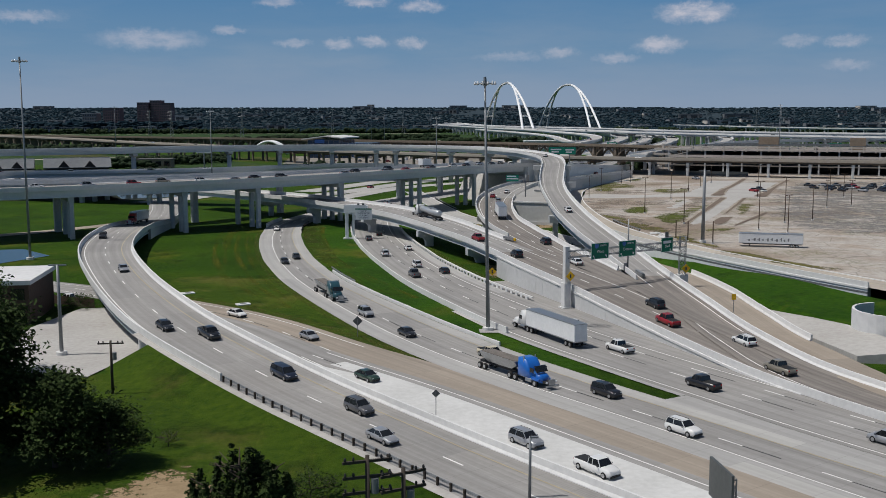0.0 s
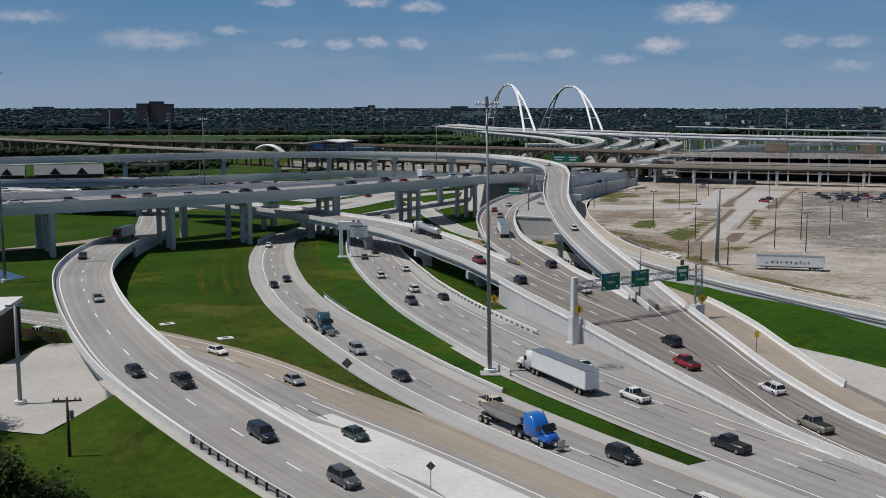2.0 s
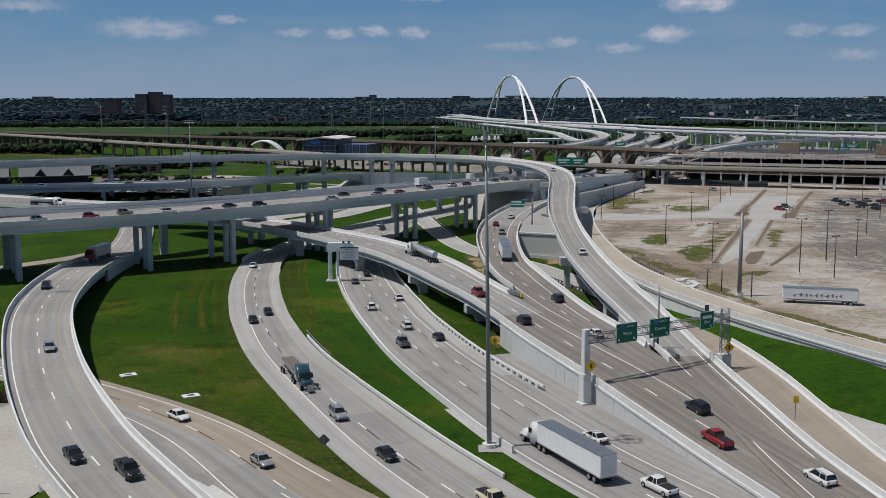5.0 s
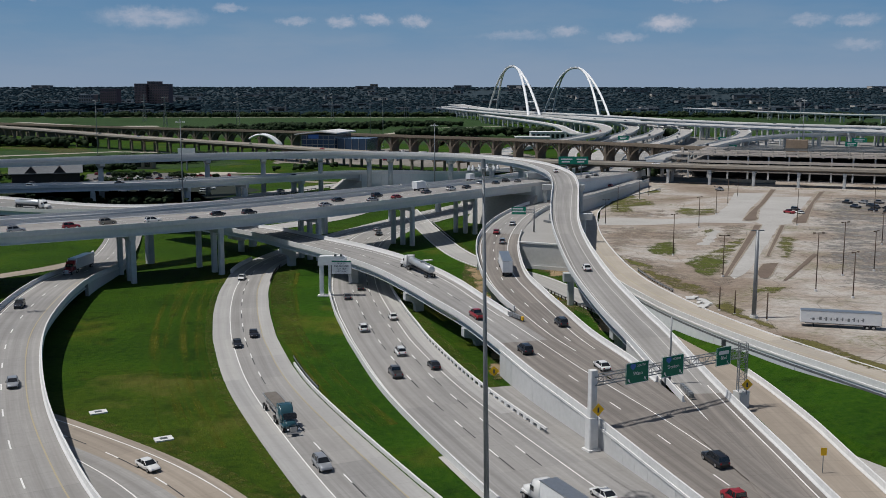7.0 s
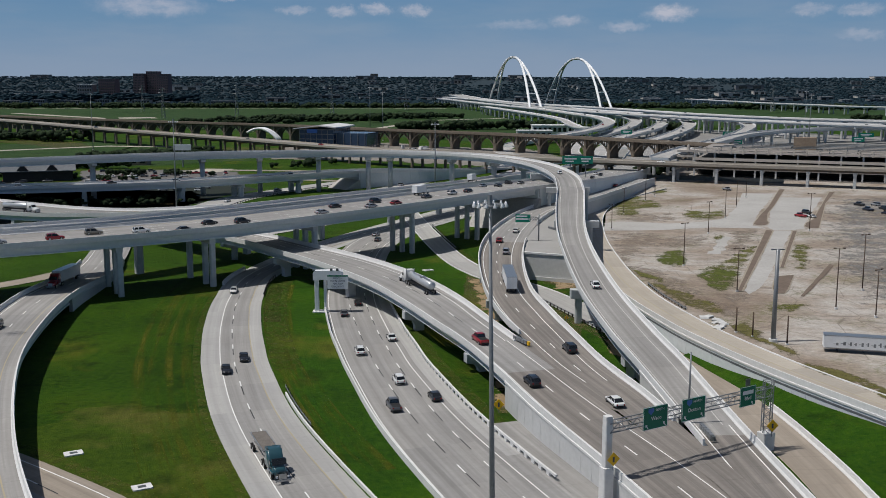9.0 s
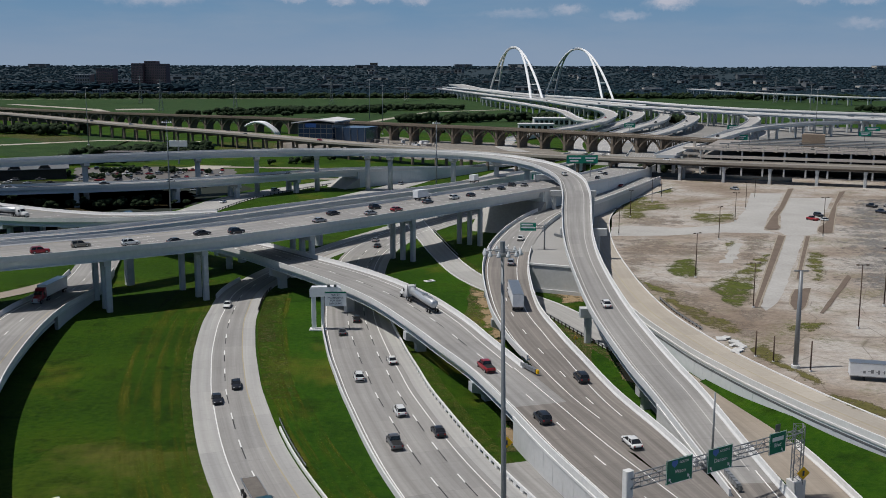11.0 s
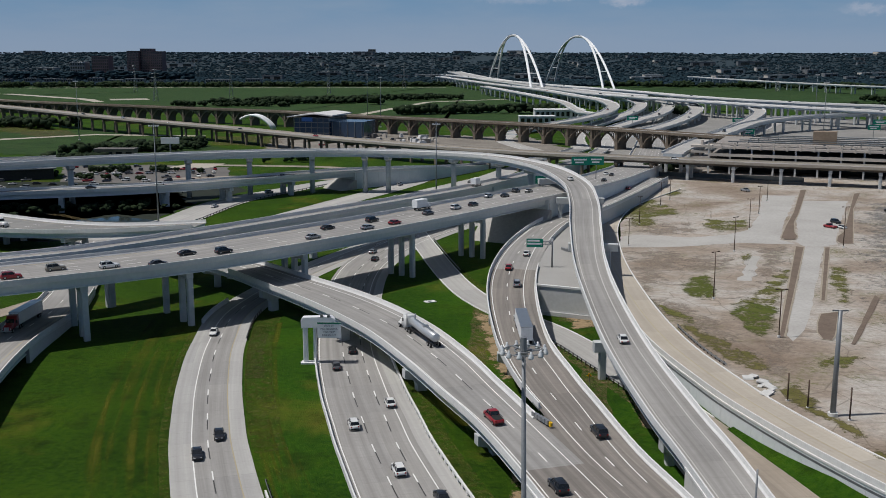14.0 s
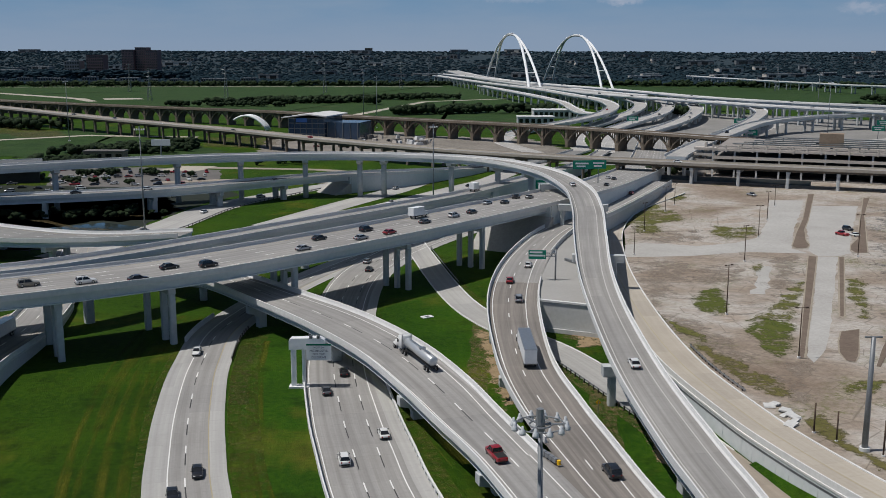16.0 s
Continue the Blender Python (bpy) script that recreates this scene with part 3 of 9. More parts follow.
B3 = Run([(-420, 338.0, 8.0, 12), (-290, 403.0, 8.0, 12), (-200, 440.0, 8.0, 12), (-158.5, 454.6, 7.8, 12), (-122.7, 467.6, 7.7, 12), (-95, 483.5, 7.7, 12), (-66, 507.6, 7.7, 12), (-44, 527.3, 7.3, 12), (-18, 552.0, 5.7, 12), (5, 584.9, 2.8, 12), (24, 616.0, 0.9, 12), (60, 660.0, 0.4, 12), (84, 710.0, 0.3, 12)])
B4 = Run([(-255, 462, 2.4, 26), (-215, 440, 4.4, 26), (-190, 424, 5.6, 26), (-168, 411, 6, 25), (-130, 391, 6, 20), (-100, 379, 7.2, 12), (-70, 372, 9.5, 9)])
V1 = Run([(-900, 1460.0, 13.0, 13), (-620, 1205.6, 12.8, 13), (-398, 988.0, 12.6, 13), (-246, 849.0, 10.4, 13), (-140, 759.0, 9.2, 13), (-58.5, 676.0, 8.8, 13), (5, 622.0, 8.8, 13), (59, 586.0, 8.8, 13), (130, 551.0, 8.8, 13), (190, 527.0, 8.8, 13), (300, 480.0, 8.8, 13), (460, 410.0, 8.8, 13)])


def road(name, label):
    return thing(name, label, "road", kind="structure")


def bank(run, owner, side, s0, s1, reach, material="grass", start=0.0, name="bank"):
    """A planted slope from a road's edge down to the ground."""
    return part(name, run.sweep(name, [(start, -0.04), (-reach, -99)], s0, s1, side, False), M[material], owner)


def retaining_wall(run, owner, side, s0, s1, panel=3.0, thick=0.45, top=-0.05, material="wall"):
    """A wall of upright panels with open joints and a coping."""
    s = s0
    while s < s1 - 0.2:
        e = min(s + panel, s1)
        part("panel", run.sweep("panel", [(-0.02, top), (-0.02, -99), (thick, -99), (thick, top)], s + 0.025, e - 0.025, side), M[material], owner)
        s = e
    part("wall_core", run.sweep("wall_core", [(0.05, top - 0.06), (0.05, -99), (thick + 0.3, -99), (thick + 0.3, top - 0.06)], s0, s1, side), M["joint"], owner, "recessed grey joints")
    part("coping", run.sweep("coping", [(-0.14, top + 0.02), (-0.14, top - 0.3), (0.2, top - 0.3), (0.2, top + 0.02)], s0, s1, side), M["barrier"], owner)


def guard_rail(run, owner, side, s0, s1, inset=0.3, every=1.9):
    part("rail_beam", run.sweep("rail_beam", [(inset, 0.42), (inset - 0.06, 0.5), (inset, 0.57), (inset - 0.06, 0.64), (inset, 0.74), (inset + 0.03, 0.74), (inset + 0.03, 0.42)], s0, s1, side), M["steel"], owner, "galvanised steel beam")
    post = Shape().box(-0.09, -0.1, -0.3, 0.09, 0.1, 0.76).mesh("rail_post")
    post.materials.append(M["timber"])
    s = s0 + 0.5
    while s < s1:
        w = np.interp(s, run.s, run.p[:, 3])
        q, turn, _ = run.at(s, side * (w / 2 - inset + 0.14))
        ob = part("rail_post", post, None, owner)
        ob.matrix_basis = Matrix.Translation(q) @ Matrix.Rotation(turn, 4, "Z")
        s += every


def open_rail(run, owner, side, s0, s1, inset=0.0, every=2.2):
    """A low concrete rail on short posts, with open gaps below it."""
    part("rail_beam", run.sweep("rail_beam", [(inset, 0.5), (inset, 0.82), (inset + 0.28, 0.82), (inset + 0.28, 0.5)], s0, s1, side), M["barrier"], owner)
    post = Shape().box(-0.45, -0.12, -0.2, 0.45, 0.12, 0.52).mesh("rail_post")
    post.materials.append(M["barrier"])
    s = s0 + 0.6
    while s < s1 - 0.5:
        w = np.interp(s, run.s, run.p[:, 3])
        q, turn, _ = run.at(s, side * (w / 2 - inset - 0.14))
        part("rail_post", post, None, owner).matrix_basis = Matrix.Translation(q) @ Matrix.Rotation(turn, 4, "Z")
        s += every


M["old_concrete"] = grained("aged_brown_concrete", (0.125, 0.10, 0.078), (0.22, 0.182, 0.142), 0.05, 0.8, 0.9)
M["old_pale"] = grained("aged_pale_concrete", (0.28, 0.25, 0.21), (0.38, 0.345, 0.30), 0.05, 0.8, 0.9)
M["timber"] = grained("dark_timber", (0.035, 0.03, 0.025), (0.075, 0.06, 0.05), 0.3, 4, 0.9)

# ---- curved ramp at the left
road_1 = thing("curved_ramp", "pale concrete curved ramp, bridged at its bend, white barriers", "ramp", kind="structure")
surface(R1, road_1, M["road"])
s_a, s_b = R1.near(-85, 285), R1.near(-37, 141)
bridge_deck(R1, road_1, s_a, s_b, 1.5, 0.8)
for a, b in ((R1.near(-90, 325), s_a), (s_b, None)):
    barrier(R1, road_1, 1, a, b)
barrier(R1, road_1, -1, s_b, R1.near(-22.5, 119.5))
barrier(R1, road_1, -1, R1.near(-90, 325), s_a)
guard_rail(R1, road_1, -1, R1.near(-22.5, 119.5), R1.near(30, 56))
retaining_wall(R1, road_1, 1, R1.near(-90, 325), s_a + 14)
retaining_wall(R1, road_1, -1, s_b, s_b + 9)
bank(R1, road_1, -1, s_b + 6.5, R1.near(0, 95), 7.5, "lawn", -0.95)
part("mow_strip", R1.sweep("mow_strip", [(0.1, -0.01), (-0.5, -0.03), (-1.0, -0.12)], s_b + 0.3, R1.near(30, 56), -1, False), M["pale_lot"], road_1)
lines(R1, road_1, [-0.2], 2.4, 1.3, start=2, black=False)
for s in (R1.near(-79, 246), R1.near(-64, 195), R1.near(-48, 159)):
    round_pier(R1, road_1, s, 0, 8, 1.5, 0.8)

# ---- entrance road below it
road_2 = road("entrance_road", "grey and tan worn concrete entrance road between grass and ramp")
surface(R2, road_2, M["road"])
strip(R2, road_2, M["road_tan"], 0.0, 6.2, R2.near(-60, 184), None, 0.006, "worn_lane", 1)
lines(R2, road_2, [0.3], 1.4, 1.6, yellow_left=False, s1=R2.near(-15, 139))
lines(R2, road_2, [-3.0], 7.4, 2.0, yellow_left=False, s0=R2.near(-15, 139), edges=True)
strip(R2, road_2, M["gore"], 8.4, 10.8, R2.near(-12, 135), None, 0.008, "gore_paving", 1)
# pale concrete gore beside the ramp's barrier
patch("gore_floor", "worn grey concrete between ramp wall and entrance road", "paving", [(-62, 186), (-44, 168), (-27, 150), (-12, 130), (4, 108), (30, 74), (14, 74), (-10, 103), (-24, 121), (-40, 143), (-55, 168)], -0.012, M["road"], 0.1, 60)
patch("gore_slab", "pale worn concrete gore between ramp and entrance road", "paving", [(-24, 140.5), (-15.5, 130), (-5, 121.5), (2.9, 112.5), (11.4, 101.4), (19, 88), (30, 70), (20, 70), (7.8, 89), (4.3, 99.4), (-1.4, 109), (-8, 116), (-15.5, 124.8), (-25, 139)], 0.05, M["gore"], 0.25, 61)
patch("gore_slab", "pale broomed concrete gore slab with a blunt nose", "paving", [(-31.5, 147), (-24, 139.5), (-15.5, 126), (-9, 117), (-8, 115.5), (-15, 123.5), (-24.5, 136.5)], 0.07, M["gore"])

road_3 = road("two_lane_road", "grey concrete two-lane road with wide pale shoulders")
surface(R3, road_3, M["road"])
strip(R3, road_3, M["road_light"], 0.0, 2.4, side=1)
strip(R3, road_3, M["road_light"], 0.0, 3.3, side=-1)
lines(R3, road_3, [-0.35 + 0.3], 2.5, 3.4, start=4)
guard_rail(R3, road_3, 1, R3.near(-40, 310), R3.near(-39, 286), 0.1)
part("low_wall", R3.sweep("low_wall", [(-0.5, -0.1), (-0.5, 0.45), (-0.25, 0.45), (-0.25, -0.1)], R3.near(-26.5, 211), R3.near(3, 140), 1), M["barrier"], road_3)
guard_rail(R3, road_3, 1, R3.near(-27, 213), R3.near(-21, 196), -0.75)
barrier(R3, road_3, -1, R3.near(-51, 318), R3.near(-49.5, 299), -0.1)

road_4 = road("main_road", "pale concrete four-lane carriageway with dashed lanes")
surface(R4, road_4, M["road"])
strip(R4, road_4, M["road_light"], 0.0, 2.2, 0, R4.near(6, 183), side=1)
strip(R4, road_4, M["road_light"], -9.0, -7.2, R4.near(3, 190), R4.near(35, 120), 0.012, "wall_shelf", 1)
lines(R4, road_4, [2.0, -1.7], 3.2, 0.9, start=3, yellow_left=False)
barrier(R4, road_4, -1, R4.near(-26, 300), R4.near(8, 150), -0.1)
open_rail(R4, road_4, 1, R4.near(-12, 290), R4.near(11, 177), -0.15)
# paving that carries on to the wall, and closes the verge where it ends
part("wall_side_paving", R4.sweep("wall_side_paving", [(0.05, 0.0), (-9.0, 0.0)], R4.near(1, 197), None, 1, False), M["road"], road_4)
part("gore_paving", R4.sweep("gore_paving", [(0.05, -0.03), (-7.0, -0.03)], R4.near(30, 117), None, -1, False), M["road_light"], road_4)
part("verge_edge", R4.sweep("verge_edge", [(0.0, 0.01), (-0.9, 0.01)], R4.near(8, 172), R4.near(30, 117), -1, False), M["road_light"], road_4)

# ---- ramp bridge over the carriageway
road_5 = thing("centre_ramp_bridge", "grey concrete ramp bridge merging behind a retaining wall", "bridge", kind="structure")
s_w, s_g, s_e = R5.near(16.4, 206.5), R5.near(9.5, 227), R5.near(46, 118)
surface(R5, road_5, M["road"], 0, R5.near(16, 211))
surface(R5, road_5, M["road_dark"], R5.near(16, 211), None)
bridge_deck(R5, road_5, 0, s_w, 1.6, 0.8, sides=())
barrier(R5, road_5, 1, 0, s_g + 0.5)
barrier(R5, road_5, -1, 0, None)
part("girder_flange", R5.sweep("girder_flange", [(0.55, -1.6), (0.55, -1.38), (1.3, -1.38), (1.3, -1.6)], 0, s_w, -1), M["girder"], road_5)
retaining_wall(R5, road_5, -1, s_w, s_e)
part("abutment", R5.sweep("abutment", [(1000, -0.3), (1000, -99), (-1000, -99), (-1000, -0.3)], s_w, s_w + 1.2), M["wall"], road_5)
lines(R5, road_5, [0.2], 1.9, 1.3, yellow_left=False, s1=s_g, black=True)
lines(R5, road_5, [0.2], 1.6, 1.3, yellow_left=False, s0=s_g, black=False)


def hammer_pier(run, owner, s, side, depth, reach):
    """A column under one edge whose head curves out to the side."""
    q, turn, w = run.at(s)
    top = q.z - depth - 0.05
    m = Matrix.Translation((q.x, q.y, 0)) @ Matrix.Rotation(turn + math.pi / 2, 4, "Z")
    # local x points to the left of the way
    e = side * (w / 2 - 0.2)
    c = side * (w / 2 - reach)
    sgn = side
    out = [(e, top), (e, top - 1.5), (e - sgn * 0.8, top - 1.7)]
    for k in range(6):
        a = math.pi / 2 * k / 5
        out.append((c + sgn * (0.9 + 1.3 * (1 - math.sin(a))), top - 1.75 - 1.6 * (1 - math.cos(a))))
    out += [(c + sgn * 0.9, -0.3), (c - sgn * 0.9, -0.3), (c - sgn * 0.9, top)]
    part("hammerhead_pier", Shape().prism(out, -0.8, 0.8, m).mesh("hammerhead_pier"), M["pier"], owner)


for x, y in ((-36.5, 313), (-17.5, 287.5), (-0.8, 257), (9.6, 228.5)):
    hammer_pier(R5, road_5, R5.near(x, y), -1, 1.6, 3.4)
round_pier(R5, road_5, R5.near(-58, 336), 0, 8, 1.6, 0.9)

# ---- curved ramp at the right and its apron
road_6 = thing("right_ramp_bridge", "worn brownish concrete ramp curving down to the merge", "bridge", kind="structure")
s_6 = R6.near(19.5, 236)
surface(R6, road_6, M["road"], 0, R6.near(17, 325))
surface(R6, road_6, M["road_dark"], R6.near(17, 325), None, up=-0.012)
bridge_deck(R6, road_6, R6.near(24, 360), s_6, 1.6, 0.8, sides=())
barrier(R6, road_6, -1, 0, s_6 + 3)
barrier(R6, road_6, 1, R6.near(18, 330), R6.near(33, 188))
retaining_wall(R6, road_6, -1, 0, R6.near(24, 360))
retaining_wall(R6, road_6, 1, 0, R6.near(24, 360), 6)
barrier(R6, road_6, 1, 0, R6.near(24, 360))
retaining_wall(R6, road_6, 1, s_6, R6.near(33, 188))
lines(R6, road_6, [-1.0], 2.9, 1.2, yellow_left=False, s1=s_6 + 30, black=False)
# paving that closes the wedge below the barrier nose
nose = Shape()
for k in range(13):
    y = 230 - 3 * k
    a5, a6 = [r.s[np.argmin(np.abs(r.p[:, 1] - y))] for r in (R5, R6)]
    p5, p6 = R5.at(a5, R5.at(a5)[2] / 2 - 0.6, -0.02)[0], R6.at(a6, 0.6 - R6.at(a6)[2] / 2, -0.02)[0]
    nose.v += [tuple(p5), tuple(p6)]
    if k:
        nose.f.append((2 * k - 2, 2 * k - 1, 2 * k + 1, 2 * k))
part("nose_paving", nose.mesh("nose_paving"), M["road_dark"], road_6)
for x, y in ((16.5, 316), (15.2, 290), (15.3, 264)):
    hammer_pier(R6, road_6, R6.near(x, y), -1, 1.6, 3.0)
apron = patch("ramp_apron", "pale concrete apron between the ramps behind a wall", "paving", [(20.5, 308), (33, 303.5), (38, 345), (42, 380), (47, 410), (54, 430), (44, 412), (31.5, 372), (25, 345)], 6.6, M["road_light"])
wall_a = thing("abutment_wall", "tall blue-grey concrete wall below the apron", "wall", kind="structure")
part("wall_face", Shape().prism([(20.8, 0), (34.5, 0), (34.5, 6.55), (20.8, 6.55)], 0, 0.6, Matrix.Translation((0, 308, 0)) @ Matrix.Shear("XZ", 4, (0, 0)) @ Matrix.Translation((21, 0, 0)) @ Matrix.Rotation(radians(-24), 4, "Z") @ Matrix.Translation((-21, 0, 0))).mesh("wall_face"), M["wall"], wall_a)
part("coping", Shape().box(0, -0.15, 6.5, 14.5, 0.6, 6.9, Matrix.Translation((20.8, 308, 0)) @ Matrix.Rotation(radians(-24), 4, "Z")).mesh("coping"), M["barrier"], wall_a)
part("ledge", Shape().box(0, -0.35, 0, 14.5, 0, 0.9, Matrix.Translation((20.8, 308, 0)) @ Matrix.Rotation(radians(-24), 4, "Z")).mesh("ledge"), M["wall"], wall_a)

# ---- flyover
road_7 = thing("flyover_bridge", "tall pale concrete flyover ramp on round piers", "bridge", kind="structure")
s_7 = R7.near(36.8, 211)
surface(R7, road_7, M["road"], 0, R7.near(38.2, 183))
surface(R7, road_7, M["road_dark"], R7.near(38.2, 183), None)
bridge_deck(R7, road_7, 0, s_7, 1.9, 1.0, sides=())
part("girder_flange", R7.sweep("girder_flange", [(0.75, -1.9), (0.75, -1.68), (1.5, -1.68), (1.5, -1.9)], 0, s_7, -1), M["girder"], road_7)
part("girder_flange", R7.sweep("girder_flange", [(0.75, -1.9), (0.75, -1.68), (1.5, -1.68), (1.5, -1.9)], 0, s_7, 1), M["girder"], road_7)
barrier(R7, road_7, -1, 0, R7.near(40.3, 183))
barrier(R7, road_7, 1, 0, None)
retaining_wall(R7, road_7, 1, s_7, R7.near(43, 134))
retaining_wall(R7, road_7, -1, s_7, R7.near(40, 190))
part("abutment", R7.sweep("abutment", [(1000, -0.3), (1000, -99), (-1000, -99), (-1000, -0.3)], s_7, s_7 + 1.2), M["wall"], road_7)
lines(R7, road_7, [], 2.2, 1.3, yellow_left=False, s1=R7.near(40, 187), paint="faded_line")
lines(R7, road_7, [], 1.4, 1.3, yellow_left=False, s0=R7.near(40, 187))
for x, y, off, cap, sh in ((-340, 374, 0, 7, 0), (-268, 414, 0, 7, 0), (-205, 452, 0, 7, 0), (-152, 486, 0, 7, 0), (-112, 511, 0, 7, 0), (-86, 521, 0, 7, 0), (-60, 527, 0, 7, 0), (-34, 529, 0, 7, 0), (-21, 527, 0, 7, 0),
                           (7.5, 514, 0, 7, 0), (24, 497, 0, 7, 0), (35, 475, 0, 7, 0)):
    round_pier(R7, road_7, R7.near(x, y), off, cap, 1.9, 1.1)
for y, offs, cap, sh in ((447, (-6.3, 6.3), 15, 0), (404, (-6.3, 6.3), 15, 0), (338, (5.6,), 12.5, 1.8), (260.5, (-2.7,), 8, -0.4), (224, (-1.6,), 6.5, 0.2)):
    s = R7.s[np.argmin(np.abs(R7.p[:, 1] - y) + 1000 * (R7.p[:, 0] < 25))]
    q, turn, w = R7.at(s)
    m = Matrix.Translation((q.x, q.y, 0)) @ Matrix.Rotation(turn + math.pi / 2, 4, "Z")
    top = q.z - 1.95
    part("bent_cap", Shape().box(sh - cap / 2, -1.0, top - 1.8, sh + cap / 2, 1.0, top, m, 0.12).mesh("bent_cap"), M["pier"], road_7)
    for o in offs:
        part("pier_column", Shape().box(o - 0.68, -0.7, -0.3, o + 0.68, 0.7, top - 1.75, m, 0.25).mesh("pier_column"), M["pier"], road_7)

# ---- frontage road, lower road and the banks between
road_8 = road("frontage_road", "cream concrete frontage road along the empty car park")
surface(R8, road_8, M["road_cream"])
part("kerb", R8.sweep("kerb", [(0, -0.1), (0, 0.15), (0.3, 0.15), (0.3, -0.1)], 0, None, 1), M["barrier"], road_8)
part("centre_line", R8.sweep("centre_line", [(0.1, 0.02), (-0.1, 0.02)], 0, None, None, False), M["yellow_line"], road_8)
barrier(R8, road_8, -1, R8.near(46, 360), R8.near(76, 172))
retaining_wall(R8, road_8, -1, R8.near(46, 360), R8.near(76, 172), material="girder")
# thin dark strip painted as the shadow line below the coping
part("shadow_band", R8.sweep("shadow_band", [(-0.05, -0.75), (-0.05, -1.1), (0.1, -1.1), (0.1, -0.75)], R8.near(43.6, 290), R8.near(76, 172), -1), M["stain"], road_8, "dark painted shadow line along the wall")
guard_rail(R8, road_8, 1, R8.near(45, 285), R8.near(47.5, 256), -0.6)
road_9 = road("cross_road", "pale concrete road passing below the ramps")
surface(R9, road_9, M["road_light"], 0, R9.near(36, 255))
surface(R9, road_9, M["road_tan"], R9.near(36, 255))
part("kerb", R9.sweep("kerb", [(0, -0.1), (0, 0.15), (0.25, 0.15), (0.25, -0.1)], 0, R9.near(40, 240), 1), M["barrier"], road_9)
part("kerb", R9.sweep("kerb", [(0, -0.1), (0, 0.15), (0.25, 0.15), (0.25, -0.1)], 0, R9.near(40, 240), -1), M["barrier"], road_9)
guard_rail(R9, road_9, -1, R9.near(24, 292), R9.near(37, 254), -0.5)
guard_rail(R9, road_9, 1, R9.near(-7, 400), R9.near(0, 352), -0.3)
barrier(R9, road_9, 1, R9.near(47, 205), R9.near(56, 141))
bank(R9, road_9, -1, R9.near(44, 222), R9.near(60, 131), 3)

# ---- motorway bridges
road_10 = thing("mainline_bridge", "wide pale concrete motorway bridge on column piers", "bridge", kind="structure")
s_m = ML.near(33, 432)
surface(ML, road_10, M["road"])
bridge_deck(ML, road_10, 0, s_m, 2.2, 1.2)
barrier(ML, road_10, 1, s_m, None)
barrier(ML, road_10, -1, s_m, None)
retaining_wall(ML, road_10, 1, s_m, ML.near(122, 690), 6)
retaining_wall(ML, road_10, -1, s_m - 26, ML.near(122, 690), 6, material="girder")
lines(ML, road_10, [-5.4, -1.8, 1.8, 5.4], 1.4, 1.4, black=False)


def bridge_end(run, owner, s, depth, reach):
    """A wall across a bridge's end with concrete slope paving running down from it."""
    q, turn, w = run.at(s)
    m = Matrix.Translation((q.x, q.y, 0)) @ Matrix.Rotation(turn, 4, "Z")
    top = q.z - depth - 0.05
    part("end_wall", Shape().box(-0.3, -w / 2 + 0.1, -0.3, 0.5, w / 2 - 0.1, q.z - 0.3, m).mesh("end_wall"), M["girder"], owner)
    part("slope_paving", Shape().prism([(-0.3, -0.3), (-0.3, top - 1.2), (-1.2, top - 1.2), (-reach, -0.3)], -w / 2 - 1, w / 2 + 1, m).mesh("slope_paving"), M["pale_lot"], owner)


bridge_end(ML, road_10, s_m - 26.5, 2.2, 13)


def column_bent(run, owner, s, offsets, depth, radius=0.75, cap=None, material="pier"):
    q, turn, w = run.at(s)
    m = Matrix.Translation((q.x, q.y, 0)) @ Matrix.Rotation(turn + math.pi / 2, 4, "Z")
    top = q.z - depth - 0.05
    cap = w - 1.0 if cap is None else cap
    part("bent_cap", Shape().box(-cap / 2, -0.8, top - 1.3, cap / 2, 0.8, top, m, 0.1).mesh("bent_cap"), M[material], owner)
    for o in offsets:
        part("pier_column", Shape().box(o - radius, -radius, -0.3, o + radius, radius, top - 1.25, m, radius * 0.3).mesh("pier_column"), M[material], owner)


for x, y in ((-330, 191), (-285, 207), (-240, 223), (-200, 237), (-165, 250), (-132, 264), (-104, 277), (-76.7, 292.5), (-59.0, 304.0), (-38.0, 324.0), (-13.9, 351.1), (5.1, 376.0)):
    column_bent(ML, road_10, ML.near(x, y), (-7.6, -3.4, 6.0) if x < -40 else (-7.6, -3.8, 0.0), 2.2, 0.64, cap=16)
road_11 = thing("high_ramp_bridge", "narrow blue-grey concrete ramp bridge beside the motorway bridge", "bridge", kind="structure")
s_n = ML2.near(12, 469)
surface(ML2, road_11, M["road"])
bridge_deck(ML2, road_11, 0, s_n, 2.2, 0.8)
barrier(ML2, road_11, 1, s_n, None)
barrier(ML2, road_11, -1, s_n, None)
retaining_wall(ML2, road_11, -1, s_n, ML2.near(70, 610), 6, material="girder")
retaining_wall(ML2, road_11, 1, s_n, ML2.near(70, 610), 6)
for x, y in ((-300, 225), (-250, 240), (-200, 258), (-155, 277), (-115, 297), (-83, 321), (-60, 348), (-42, 376), (-22, 409), (-6, 436)):
    round_pier(ML2, road_11, ML2.near(x, y), 0, 6, 2.2, 0.95, True)
road_12 = thing("back_bridge", "low blue-grey concrete bridge behind the motorway", "bridge", kind="structure")
s_o = B3.near(-40, 540)
surface(B3, road_12, M["road_grey"])
bridge_deck(B3, road_12, 0, s_o, 2.0, 1.0)
barrier(B3, road_12, 1, s_o, None)
barrier(B3, road_12, -1, s_o, None)
retaining_wall(B3, road_12, -1, s_o - 10, B3.near(24, 616), 6, material="girder")
retaining_wall(B3, road_12, 1, s_o - 10, B3.near(24, 616), 6, material="girder")
